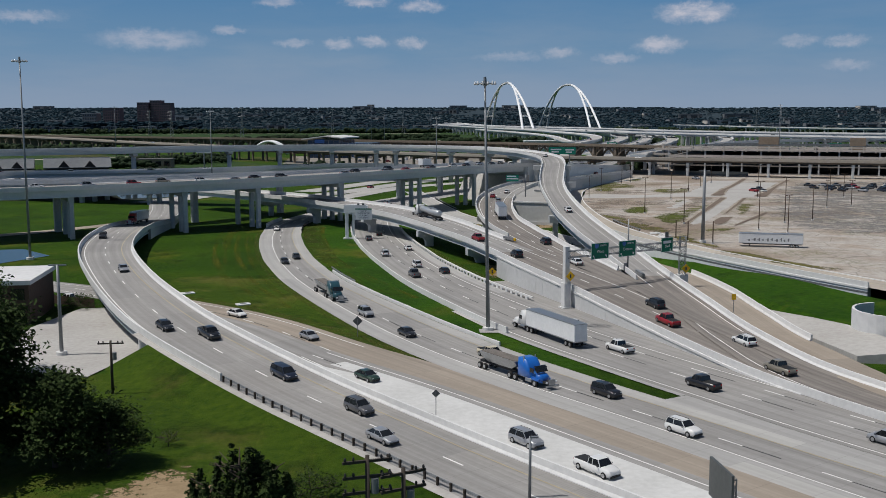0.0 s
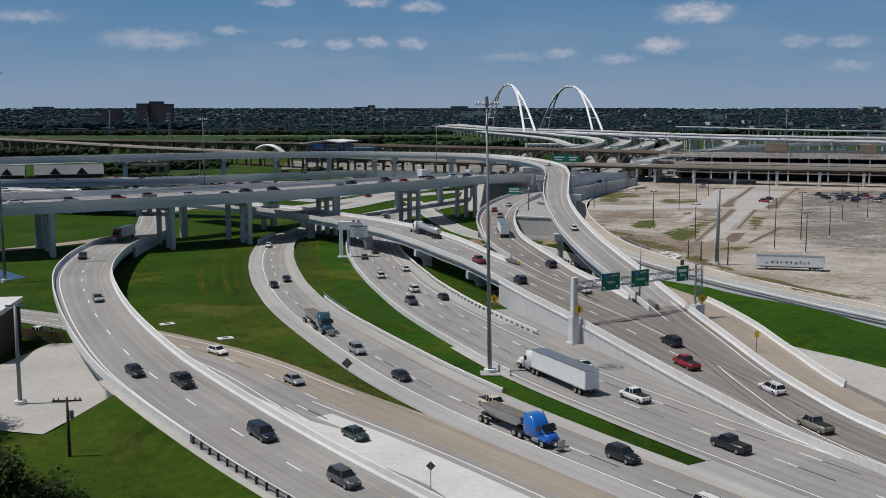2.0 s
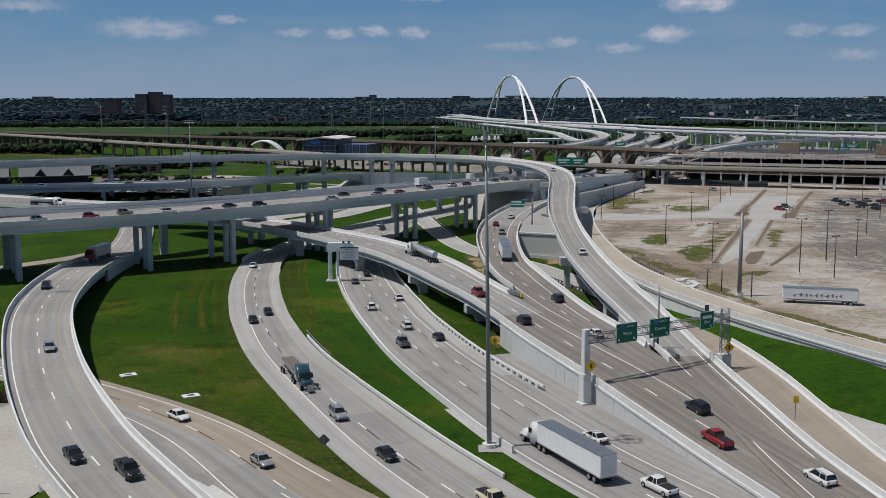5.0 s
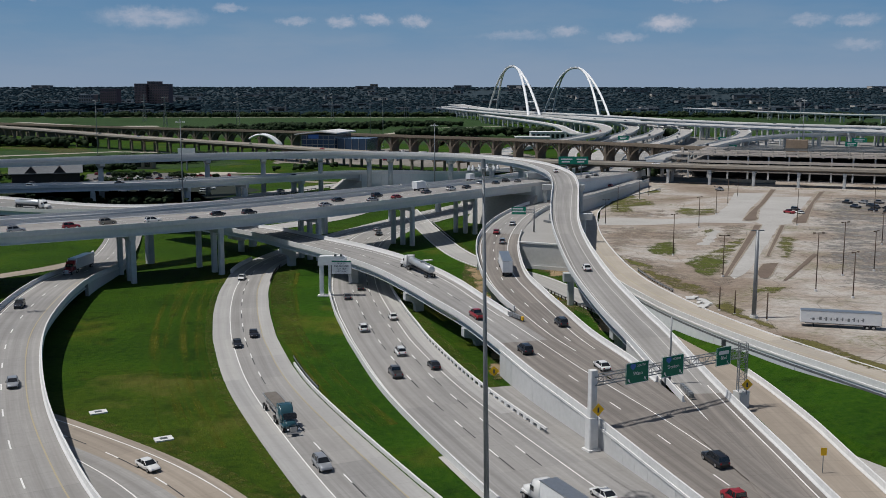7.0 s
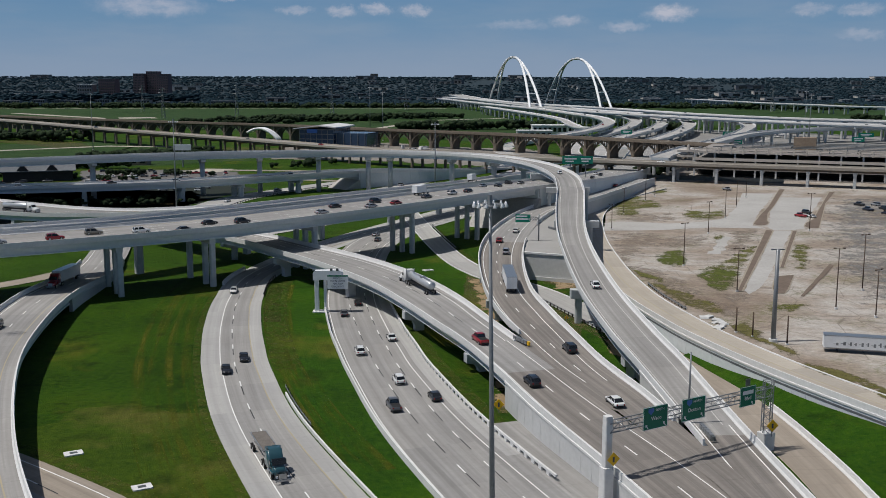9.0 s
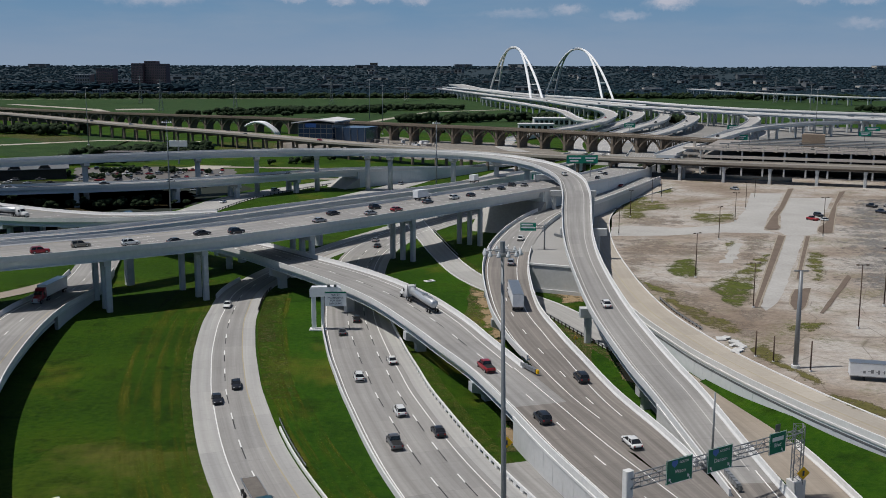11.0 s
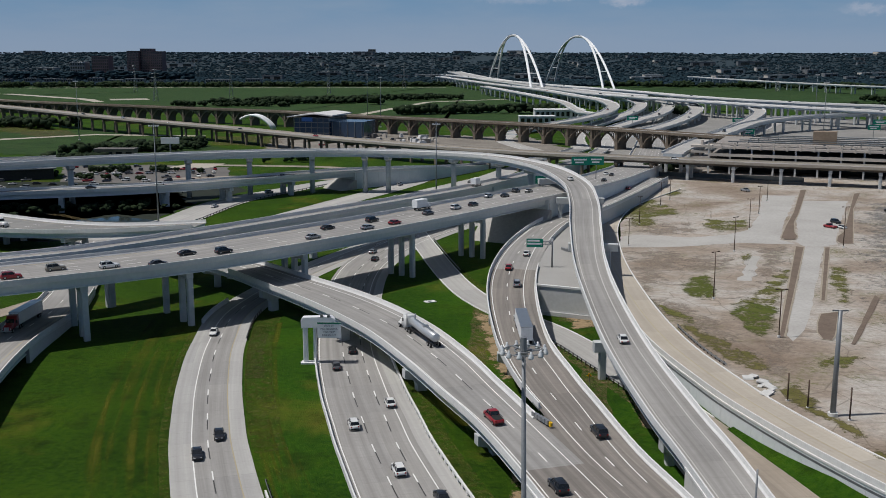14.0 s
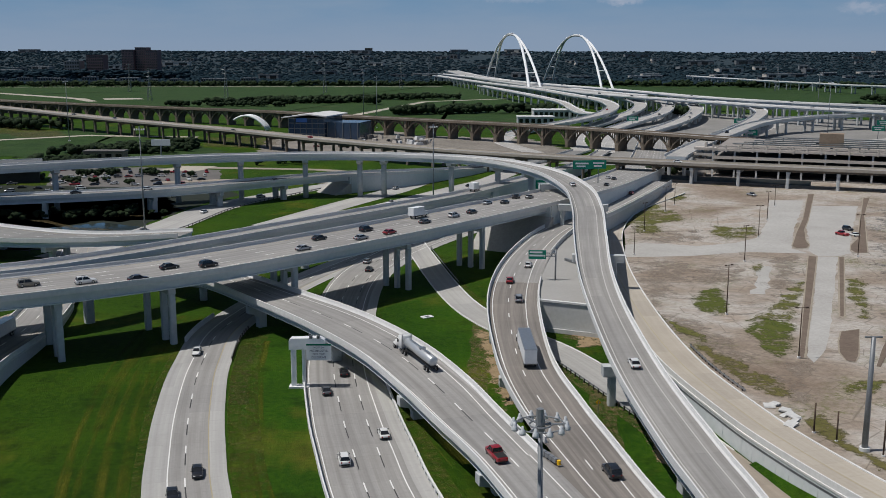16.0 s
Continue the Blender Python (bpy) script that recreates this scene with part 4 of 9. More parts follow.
bridge_end(B3, road_12, s_o - 10.5, 2.0, 9)
bridge_end(ML2, road_11, s_n - 0.5, 2.2, 9)
for x, y in ((-330, 386), (-280, 409), (-235, 428), (-190, 446), (-145, 465), (-112, 480), (-92, 494), (-70, 513)):
    column_bent(B3, road_12, B3.near(x, y), (-3, 3), 2.0, 1.0)
road_14 = thing("side_ramp_bridge", "pale concrete ramp bridge joining the motorway bridge", "bridge", kind="structure")
surface(B4, road_14, M["road_grey"])
bridge_deck(B4, road_14, 0, None, 1.8, 0.8)
lines(B4, road_14, [-3.6, 0.0, 3.6], 2.0, 2.0, black=False)
for x, y in ((-198, 429), (-165, 409), (-136, 394), (-108, 382)):
    column_bent(B4, road_14, B4.near(x, y), (-6.5, 0, 6.5) if x < -120 else (-3, 3), 1.8, 0.8)
road_13 = thing("long_viaduct", "long grey concrete viaduct on slim piers", "bridge", kind="structure")
surface(V1, road_13, M["road"])
bridge_deck(V1, road_13, 0, None, 1.3, 1.0, beam="old_concrete", rail="old_pale")
s = 120.0
while s < V1.length - 30:
    q = V1.at(s)[0]
    column_bent(V1, road_13, s, (-4.5, 4.5) if q.x < 120 else (-5,), 1.3, 0.7, material="old_concrete" if q.x < 110 else "pier")
    s += 17 if q.x < 110 else 20.5


# ---- car park
def lot_z(x, y):
    return 0.6 + 2.9 * (1 - min(max((y - 235) / 280, 0), 1))


def lot_sheet():
    left = Run([(47.3, 370, 0, 1), (47.7, 318, 0, 1), (47.6, 279, 0, 1), (51, 250.5, 0, 1), (54.7, 233.5, 0, 1), (60.5, 216, 0, 1), (69, 196, 0, 1), (75, 183, 0, 1), (99, 137, 0, 1)], 8)
    rows = [(x, y) for x, y, *_ in [(97, 516), (74, 468), (59.5, 424), (51, 370)]] + [(p[0], p[1]) for p in left.p]
    v, f = [], []
    for x, y in rows:
        for k in range(13):
            xx = x + (330 - x) * k / 12
            v.append((xx, y, lot_z(xx, y)))
    for i in range(len(rows) - 1):
        for k in range(12):
            f.append((i * 13 + k, i * 13 + k + 1, (i + 1) * 13 + k + 1, (i + 1) * 13 + k))
    me = mesh_of("car_park", v, f)
    if me.polygons[0].normal.z < 0:
        me.flip_normals()
    ob = new("car_park", me)
    me.materials.append(M["lot"])
    return tagged(ob, "weathered cracked paving of an empty car park", "car park", kind="structure")


lot = lot_sheet()

# ---- worn verges beside the roads: dry grass, wheel marks of mowers, bare soil
def verge(run, owner, side, s0, s1, u0, u1, material, name="worn_verge", up=-0.075):
    return part(name, run.sweep(name, [(u0, up), (u1, up)], s0, s1, side, False), M[material], owner)


for run, owner, side, a, b, u0, u1, mat in (
        (R3, road_3, -1, (-50, 318), (-16, 178), -1.6, -11.5, "worn_grass"), (R3, road_3, 1, (-42, 300), (-14, 178), -0.5, -6.5, "worn_grass"), (R3, road_3, 1, (-42, 296), (-37, 262), -0.6, -4.0, "soil_tufts"), (R5, road_5, -1, (-10, 273), (9, 228), 1.0, -3.5, "worn_grass"),
        (R3, road_3, -1, (-50, 318), (2, 140), -0.1, -1.4, "dry_tufts"), (R3, road_3, 1, (-40, 308), (-33, 224), -0.4, -5.5, "dry_tufts"),
        
        (R4, road_4, 1, (-18, 285), (3, 192), -0.6, -3.2, "dry_tufts"),
        (R9, road_9, -1, (24, 292), (40, 240), -0.5, -2.6, "soil_tufts"), (R9, road_9, 1, (-5, 390), (10, 316), -0.4, -2.0, "dry_tufts"),
        (R2, road_2, 1, (-71, 192), (-8, 130), -0.1, -2.6, "dry_tufts")):
    verge(run, owner, side, run.near(*a), run.near(*b), u0, u1, mat, up=-0.06)
# ---------------------------------------------------------------- more materials
M["green_sign"] = grained("green_sign_sheeting", (0.004, 0.13, 0.075), (0.006, 0.16, 0.095), 0.2, 2, 0.45, bump=0)
M["white_sign"] = grained("white_sign_sheeting", (0.66, 0.67, 0.68), (0.76, 0.77, 0.78), 0.3, 2, 0.45, bump=0)
M["yellow_sign"] = grained("yellow_sign_sheeting", (0.75, 0.42, 0.01), (0.85, 0.50, 0.02), 0.3, 2, 0.45, bump=0)
M["sign_back"] = grained("sign_back_aluminium", (0.10, 0.11, 0.11), (0.16, 0.17, 0.17), 0.3, 2, 0.5, 0.5, bump=0)
M["letters"] = grained("reflective_letters", (0.74, 0.75, 0.75), (0.80, 0.81, 0.81), 0.5, 2, 0.5, bump=0)
M["blue_shield"] = grained("blue_shield_sheeting", (0.05, 0.14, 0.42), (0.07, 0.18, 0.50), 0.5, 2, 0.5, bump=0)
M["dark_letters"] = grained("dark_sign_letters", (0.03, 0.04, 0.07), (0.05, 0.06, 0.10), 0.5, 2, 0.5, bump=0)
M["lamp_glass"] = grained("lamp_lens", (0.42, 0.44, 0.46), (0.62, 0.64, 0.66), 2, 8, 0.25, 0, 0.5, 0)
M["brick_dark"] = grained("dark_brown_brick", (0.05, 0.033, 0.026), (0.09, 0.06, 0.045), 0.1, 2.0, 0.9)
M["brown_wall"] = grained("brown_render", (0.20, 0.15, 0.11), (0.30, 0.24, 0.18), 0.1, 1.0, 0.9)
M["roof_white"] = grained("pale_roof_membrane", (0.50, 0.50, 0.50), (0.66, 0.66, 0.66), 0.1, 1.0, 0.8)
M["damp"] = grained("near_black_ground", (0.008, 0.013, 0.009), (0.024, 0.030, 0.020), 0.06, 0.8, 0.95)
M["teal_sign"] = grained("faded_teal_sign_sheeting", (0.004, 0.19, 0.125), (0.006, 0.23, 0.155), 0.2, 2, 0.45, bump=0)
M["site_soil"] = grained("rutted_site_gravel", (0.11, 0.098, 0.085), (0.30, 0.275, 0.24), 0.035, 0.5, 0.95)
M["gravel"] = grained("pale_gravel", (0.30, 0.27, 0.22), (0.46, 0.42, 0.36), 0.05, 1.2, 0.95)
M["island_kerb"] = grained("pale_worn_kerb", (0.24, 0.20, 0.15), (0.36, 0.32, 0.26), 0.2, 1.5, 0.9)
M["island"] = grained("brown_paver_island", (0.115, 0.085, 0.066), (0.185, 0.145, 0.115), 0.2, 1.5, 0.95)
M["rust"] = grained("rusted_steel", (0.05, 0.035, 0.028), (0.10, 0.065, 0.045), 0.5, 4, 0.85)
M["white_paint"] = grained("white_enamel", (0.66, 0.67, 0.68), (0.78, 0.79, 0.80), 0.3, 2, 0.45, bump=0)
M["water"] = grained("still_water", (0.02, 0.03, 0.03), (0.04, 0.05, 0.05), 0.05, 0.5, 0.12, 0, 0.5, 0.05)


def words(text, size, m, owner, material, name="lettering", align="CENTER"):
    cu = bpy.data.curves.new(name, "FONT")
    cu.body, cu.size, cu.align_x, cu.align_y, cu.extrude, cu.resolution_u = text, size, align, "CENTER", 0.01, 2
    cu.materials.append(material)
    ob = new(name, cu)
    ob.parent = owner
    ob.matrix_basis = m
    return ob


# ---------------------------------------------------------------- light masts
def mast_meshes(height):
    pole = Shape().tube([(0, 0, 0), (0, 0, height * 0.5), (0, 0, height)], [0.31, 0.23, 0.13], 12).mesh("pole", True)
    base_block = Shape().tube([(0, 0, -0.4), (0, 0, 0.5)], [0.85, 0.85], 16).mesh("footing")
    ring = Shape()
    R, n = 1.42, 20
    pts = [(R * math.cos(2 * math.pi * k / n), R * math.sin(2 * math.pi * k / n), height - 0.5) for k in range(n + 1)]
    ring.tube(pts, 0.045, 6)
    ring.tube([(R * 0.45 * math.cos(2 * math.pi * k / n), R * 0.45 * math.sin(2 * math.pi * k / n), height - 0.5) for k in range(n + 1)], 0.05, 6)
    for k in range(3):
        a = 2 * math.pi * k / 3
        ring.tube([(0, 0, height - 0.5), (R * math.cos(a), R * math.sin(a), height - 0.5)], 0.07, 6)
    ring.tube([(0, 0, height - 0.9), (0, 0, height + 0.45)], [0.3, 0.22], 10)
    lamp = Shape()
    lamp.tube([(0, 0, -0.30), (0, 0, -0.20), (0, 0, -0.02), (0, 0, 0.05), (0, 0, 0.2)], [0.19, 0.21, 0.13, 0.09, 0.07], 12)
    return pole, base_block, ring.mesh("lowering_ring"), lamp.mesh("floodlight", True)


def light_mast(x, y, height, lamps=12, label="tall galvanised high-mast light with a ring of floodlights"):
    t = thing("light_mast", label, "light mast", "high-mast lights", at=(x, y, 0))
    pole, foot, ring, lamp = mast_meshes(height)
    part("pole", pole, M["steel"], t)
    part("footing", foot, M["barrier"], t)
    part("lowering_ring", ring, M["steel"], t)
    for k in range(lamps):
        a = 2 * math.pi * (k + 0.5) / lamps
        part("floodlight", lamp, M["lamp_glass"], t).matrix_basis = Matrix.Translation((1.55 * math.cos(a), 1.55 * math.sin(a), height - 0.4))
    return t


light_mast(6.85, 152.9, 37.9).matrix_basis @= Matrix.Rotation(radians(1.0), 4, Vector((1.5, -0.75, 0)).normalized().cross(Vector((0, 0, 1))).normalized())
light_mast(-95.2, 232, 45.5)
light_mast(-95.4, 420, 35)
light_mast(-3.1, 474, 32)
light_mast(-73.6, 1049, 43)
light_mast(-250, 780, 40)
light_mast(-52, 905, 40)
light_mast(250, 760, 40)
light_mast(330, 1000, 40)
pad = patch("mast_pad", "small square concrete pad round the mast", "paving", [(5.5, 150.9), (8.4, 150.9), (8.4, 153.6), (5.5, 153.6)], 0.06, M["road_light"])


def lot_pole(x, y, z, h, kind):
    if kind == "bare":
        t = thing("bollard_post", "short rusty bare steel post at the car park edge", "post", "car park edge posts", at=(x, y, z))
        part("pole", Shape().tube([(0, 0, -0.2), (0, 0, h)], [0.14, 0.12], 8).mesh("pole", True), M["rust"], t)
        part("footing", Shape().tube([(0, 0, -0.2), (0, 0, 0.2)], [0.26, 0.26], 10).mesh("footing"), M["barrier"], t)
        return t
    if kind in ("steel", "slim"):
        f = 1.0 if kind == "steel" else 0.62
        t = thing("light_pole", "thick grey steel pole at the car park edge", "light pole", at=(x, y, z))
        part("pole", Shape().tube([(0, 0, 0), (0, 0, h)], [0.45 * f, 0.3 * f], 12).mesh("pole", True), M["steel"], t)
        part("footing", Shape().tube([(0, 0, -0.3), (0, 0, 0.55)], [0.75, 0.75], 14).mesh("footing"), M["barrier"], t)
        part("arm", Shape().box(-1.2, -0.1, h - 0.15, 1.2, 0.1, h + 0.05).mesh("arm"), M["steel"], t)
    else:
        t = thing("lot_lamp", "thin rusty light pole standing in the car park", "lamp post", "car park lamps", at=(x, y, z), turn=0.3 * (x % 3))
        part("pole", Shape().tube([(0, 0, -0.2), (0, 0, h)], [0.13, 0.09], 8).mesh("pole", True), M["rust"], t)
        part("footing", Shape().tube([(0, 0, -0.2), (0, 0, 0.45)], [0.3, 0.3], 10).mesh("footing"), M["barrier"], t)
        sh = Shape().box(-0.9, -0.05, h - 0.05, 0.9, 0.05, h + 0.03)
        part("crossarm", sh.mesh("crossarm"), M["rust"], t)
        for d in (-1, 1):
            part("lamp_head", Shape().box(d * 0.95 - 0.28, -0.16, h - 0.12, d * 0.95 + 0.28, 0.16, h + 0.1, None, 0.04).mesh("lamp_head"), M["rust"], t)
    return t


lot_pole(59.8, 232.5, 3.5, 16.6, "steel")
lot_pole(-52.6, 137, 0, 12.6, "slim")
for x, y, h in ((54.7, 380.3, 8.2), (81.9, 466, 9.2), (65.6, 421.7, 9.4), (89.3, 484, 8.2), (61.9, 311, 11), (83.3, 371, 10), (99.3, 411, 10), (113, 446, 10), (126.8, 481, 8), (117.2, 378, 12), (66.1, 277.7, 9.7),
                (81.1, 259.7, 12.6), (94.4, 279.5, 12.6), (104.4, 286, 9.7), (125.7, 332, 9), (136.4, 338.7, 8.6), (86, 252, 9.6), (150, 380, 9), (160, 420, 9), (140, 300, 10)):
    lot_pole(x, y, lot_z(x, y), h, "thin")
for x, y, h in ((55.2, 239.5, 4.6), (57.2, 236.0, 4.6), (61.6, 230.5, 5.2)):
    lot_pole(x, y, lot_z(x, y), h, "bare")


# ---------------------------------------------------------------- signs
def truss(a, b, w, h, bays, sh=None):
    """A square lattice beam between two points."""
    sh = sh or Shape()
    a, b = Vector(a), Vector(b)
    d = (b - a).normalized()
    side = d.cross(Vector((0, 0, 1))).normalized() * (w / 2)
    up = Vector((0, 0, h / 2))
    if abs(d.z) > 0.9:
        side, up = Vector((w / 2, 0, 0)), Vector((0, h / 2, 0))
    cs = [side + up, side - up, -side - up, -side + up]
    for c in cs:
        sh.tube([a + c, b + c], 0.07, 6)
    for k in range(bays):
        p, q = a.lerp(b, k / bays), a.lerp(b, (k + 1) / bays)
        for i in range(4):
            c0, c1 = cs[i], cs[(i + 1) % 4]
            sh.tube([p + (c0 if k % 2 else c1), q + (c1 if k % 2 else c0)], 0.035, 5)
            sh.tube([q + c0, q + c1], 0.03, 4)
    return sh


def board(owner, m, w, h, material, name="sign_panel", label=""):
    ob = part(name, Shape().box(-w / 2, 0, -h / 2, w / 2, 0.07, h / 2, None).mesh(name), material, owner, label)
    ob.matrix_basis = m
    return ob


FACE = Matrix.Rotation(radians(90), 4, "X")


def arrow(owner, m, size):
    sh = Shape()
    sh.prism([(-0.08 * size, -0.5 * size), (0.08 * size, -0.5 * size), (0.08 * size, 0.05 * size), (0.3 * size, 0.05 * size), (0, 0.5 * size), (-0.3 * size, 0.05 * size), (-0.08 * size, 0.05 * size)], -0.02, 0.0)
    part("arrow", sh.mesh("arrow"), M["letters"], owner).matrix_basis = m


def gantry():
    A, B = Vector((20.9, 170.9, 0)), Vector((44.0, 185.2, 0))
    g = thing("sign_gantry", "lattice steel sign gantry across the merged ramps", "sign gantry")
    part("column", Shape().box(-0.7, -0.6, -0.3, 0.7, 0.6, 4.4, Matrix.Translation(A) @ Matrix.Rotation(0.5, 4, "Z"), 0.12).box(-0.5, -0.42, 4.4, 0.5, 0.42, 10.6, Matrix.Translation(A) @ Matrix.Rotation(0.5, 4, "Z"), 0.1).mesh("column"), M["barrier"], g, "white concrete column")
    part("footing", Shape().box(-0.95, -0.85, -0.3, 0.95, 0.85, 0.3, Matrix.Translation(A) @ Matrix.Rotation(0.5, 4, "Z"), 0.1).mesh("footing"), M["barrier"], g)
    d = (B - A).normalized()
    tower = Shape()
    truss(B + Vector((0, 0, 2.4)), B + Vector((0, 0, 10.6)), 1.1, 0.9, 9, tower)
    part("tower", tower.mesh("tower"), M["steel"], g, "galvanised lattice tower")
    part("tower_footing", Shape().box(-0.9, -0.8, -0.3, 0.9, 0.8, 3.6, Matrix.Translation(B) @ Matrix.Rotation(0.5, 4, "Z"), 0.1).mesh("tower_footing"), M["barrier"], g)
    z = 9.2
    part("beam", truss(A + Vector((0, 0, z)), B + Vector((0, 0, z)), 1.0, 1.1, 20).mesh("beam"), M["steel"], g, "galvanised lattice beam")
    turn = math.atan2(d.y, d.x)
    specs = [(0.25, 3.9, 2.8, ("SOUTH", "Waco")), (0.48, 3.9, 2.8, ("NORTH", "Denton")), (0.83, 2.8, 2.6, (None, "Blvd"))]
    for f, w, h, (top, low) in specs:
        p = A.lerp(B, f) + Vector((d.y, -d.x, 0)) * 0.75 + Vector((0, 0, z + 0.25))
        m = Matrix.Translation(p) @ Matrix.Rotation(turn, 4, "Z")
        sign = board(g, m, w, h, M["green_sign"], "sign_panel", "green motorway direction sign")
        rim = Shape()
        for x0, z0, x1, z1 in ((-w / 2, -h / 2, w / 2, -h / 2 + 0.06), (-w / 2, h / 2 - 0.06, w / 2, h / 2), (-w / 2, -h / 2 + 0.06, -w / 2 + 0.06, h / 2 - 0.06), (w / 2 - 0.06, -h / 2 + 0.06, w / 2, h / 2 - 0.06)):
            rim.box(x0, -0.012, z0, x1, 0, z1)
        part("sign_border", rim.mesh("sign_border"), M["letters"], sign)
        if top:
            part("shield", Shape().prism([(-0.42, 0.35), (0.42, 0.35), (0.45, -0.05), (0, -0.45), (-0.45, -0.05)], -0.02, 0, Matrix.Translation((-0.75, 0, 0.85))).mesh("shield"), M["blue_shield"], sign)
            words(top, 0.42, Matrix.Translation((0.65, -0.02, 0.9)) @ FACE, sign, M["letters"])
            words(low, 0.68, Matrix.Translation((0.1, -0.02, -0.1)) @ FACE, sign, M["letters"])
            arrow(sign, Matrix.Translation((-1.4, -0.015, -0.95)) @ Matrix.Rotation(radians(-35), 4, "Y"), 0.7)
            arrow(sign, Matrix.Translation((1.4, -0.015, -0.95)) @ Matrix.Rotation(radians(-35), 4, "Y"), 0.7)
        else:
            part("lettering_bar", Shape().box(-0.95, -0.02, 0.25, 0.95, 0, 0.75).mesh("lettering_bar"), M["letters"], sign)
            words(low, 0.7, Matrix.Translation((0, -0.02, -0.25)) @ FACE, sign, M["letters"])
            arrow(sign, Matrix.Translation((0.8, -0.015, -0.95)) @ Matrix.Rotation(radians(-35), 4, "Y"), 0.6)
            board(g, m @ Matrix.Translation((-0.1, 0, h / 2 + 0.55)), 0.8, 0.9, M["sign_back"], "sensor_box")
    return g


gantry()


def toll_sign():
    t = thing("cantilever_sign", "white cantilever sign bridge with a white message board", "road sign", at=(-25.8, 270.6, 0))
    arm = []
    for k in range(9):
        a = math.pi / 2 * k / 8
        arm.append((-0.0 + 0.7 * (1 - math.cos(a)) - 0.7 + 0.0, 0, 7.6 + 0.7 * math.sin(a)))
    part("post", Shape().box(-0.45, -0.4, -0.2, 0.45, 0.4, 8.9, None, 0.1).mesh("post"), M["white_paint"], t)
    part("second_post", Shape().box(1.5, -0.35, -0.2, 2.1, 0.35, 7.2, None, 0.1).mesh("second_post"), M["white_paint"], t)
    part("arm", Shape().prism([(-0.7, 7.0), (-0.7, 8.6), (-0.35, 9.05), (4.9, 9.2), (5.6, 8.8), (5.6, 7.8), (5.2, 7.3)], -0.8, 0.8).mesh("arm"), M["white_paint"], t)
    part("footing", Shape().box(-0.9, -0.9, -0.2, 2.6, 0.9, 0.25, None, 0.1).mesh("footing"), M["barrier"], t)
    b = board(t, Matrix.Translation((4.6, -1.0, 6.7)), 4.4, 3.0, M["white_sign"], "message_board", "white message board with dark lettering")
    part("head_band", Shape().box(-2.2, -0.02, 1.18, 2.2, 0, 1.5).mesh("head_band"), M["green_sign"], b)
    for i, line in enumerate(("HOV 2+", "PRE-REGISTER", "FOR TRIP", "DISCOUNT")):
        words(line, 0.52, Matrix.Translation((0, -0.025, 0.82 - 0.6 * i)) @ FACE, b, M["dark_letters"])
    for k in range(2):
        part("camera_box", Shape().box(-0.25, -0.5, 0, 0.25, 0.3, 0.45, Matrix.Translation((3.2 + 1.3 * k, -0.4, 9.1)), 0.05).mesh("camera_box"), M["sign_back"], t)
    return t


toll_sign()


def ramp_sign():
    t = thing("cantilever_sign", "green direction sign on a thin steel cantilever post", "road sign", at=(26.6, 327.6, 6.6))
    part("post", Shape().tube([(0, 0, -0.1), (0, 0, 7.2)], [0.22, 0.17], 10).mesh("post", True), M["steel"], t)
    part("arm", truss((0, 0, 6.0), (-4.4, 0.4, 6.0), 0.5, 0.8, 6).mesh("arm"), M["steel"], t)
    s = board(t, Matrix.Translation((-4.3, -0.35, 6.1)) @ Matrix.Rotation(radians(-4), 4, "Z"), 4.0, 2.1, M["teal_sign"], "sign_panel", "green direction sign")
    for k, (w, x) in enumerate(((2.9, -0.3), (3.3, -0.2))):
        part("lettering_bar", Shape().box(x - w / 2, -0.02, 0.35 - 0.75 * k, x + w / 2, 0, 0.75 - 0.75 * k).mesh("lettering_bar"), M["letters"], s)
    arrow(s, Matrix.Translation((1.7, -0.015, -0.3)), 0.7)


ramp_sign()


def warning_sign(x, y, z, h=2.2, size=0.85, diamond=True, turn=0.0, label="yellow diamond warning sign on a thin post"):
    t = thing("warning_sign", label, "road sign", "roadside warning signs", at=(x, y, z), turn=turn)
    part("post", Shape().tube([(0, 0, -0.1), (0, 0, h + 0.4)], 0.05, 6).mesh("post"), M["steel"], t)
    r = size
    if diamond:
        part("plate", Shape().prism([(0, -r), (r, 0), (0, r), (-r, 0)], -0.1, -0.06, Matrix.Translation((0, 0, h + r * 0.8))).mesh("plate"), M["yellow_sign"], t)
        part("symbol", Shape().prism([(-0.12, -0.35), (0.12, -0.35), (0.12, 0.3), (-0.12, 0.3)], -0.13, -0.1, Matrix.Translation((0, 0, h + r * 0.8))).mesh("symbol"), M["dark_letters"], t)
    else:
        part("plate", Shape().box(-r * 0.55, -0.1, h, r * 0.55, -0.06, h + r * 1.5).mesh("plate"), M["yellow_sign"], t)
    return t


warning_sign(21.5, 170.0, 4.4, 0.6, turn=0.4)
warning_sign(44.5, 184.4, 3.4, 0.7, turn=0.2)
warning_sign(46.4, 160.0, 1.1, 2.3, 0.62, False, label="small yellow rectangular sign on a post")
warning_sign(9.9, 203.5, 0.05, 0.6, label="yellow warning sign in the grass below the bridge")


def plain_sign(x, y, z, h, mat, label, r=0.45):
    t = thing("small_sign", label, "road sign", at=(x, y, z))
    part("post", Shape().tube([(0, 0, -0.1), (0, 0, h + 0.3)], 0.05, 6).mesh("post"), M["steel"], t)
    part("plate", Shape().prism([(0, -r), (r, 0), (0, r), (-r, 0)], 0.06, 0.1, Matrix.Translation((0, 0, h))).mesh("plate"), mat, t)


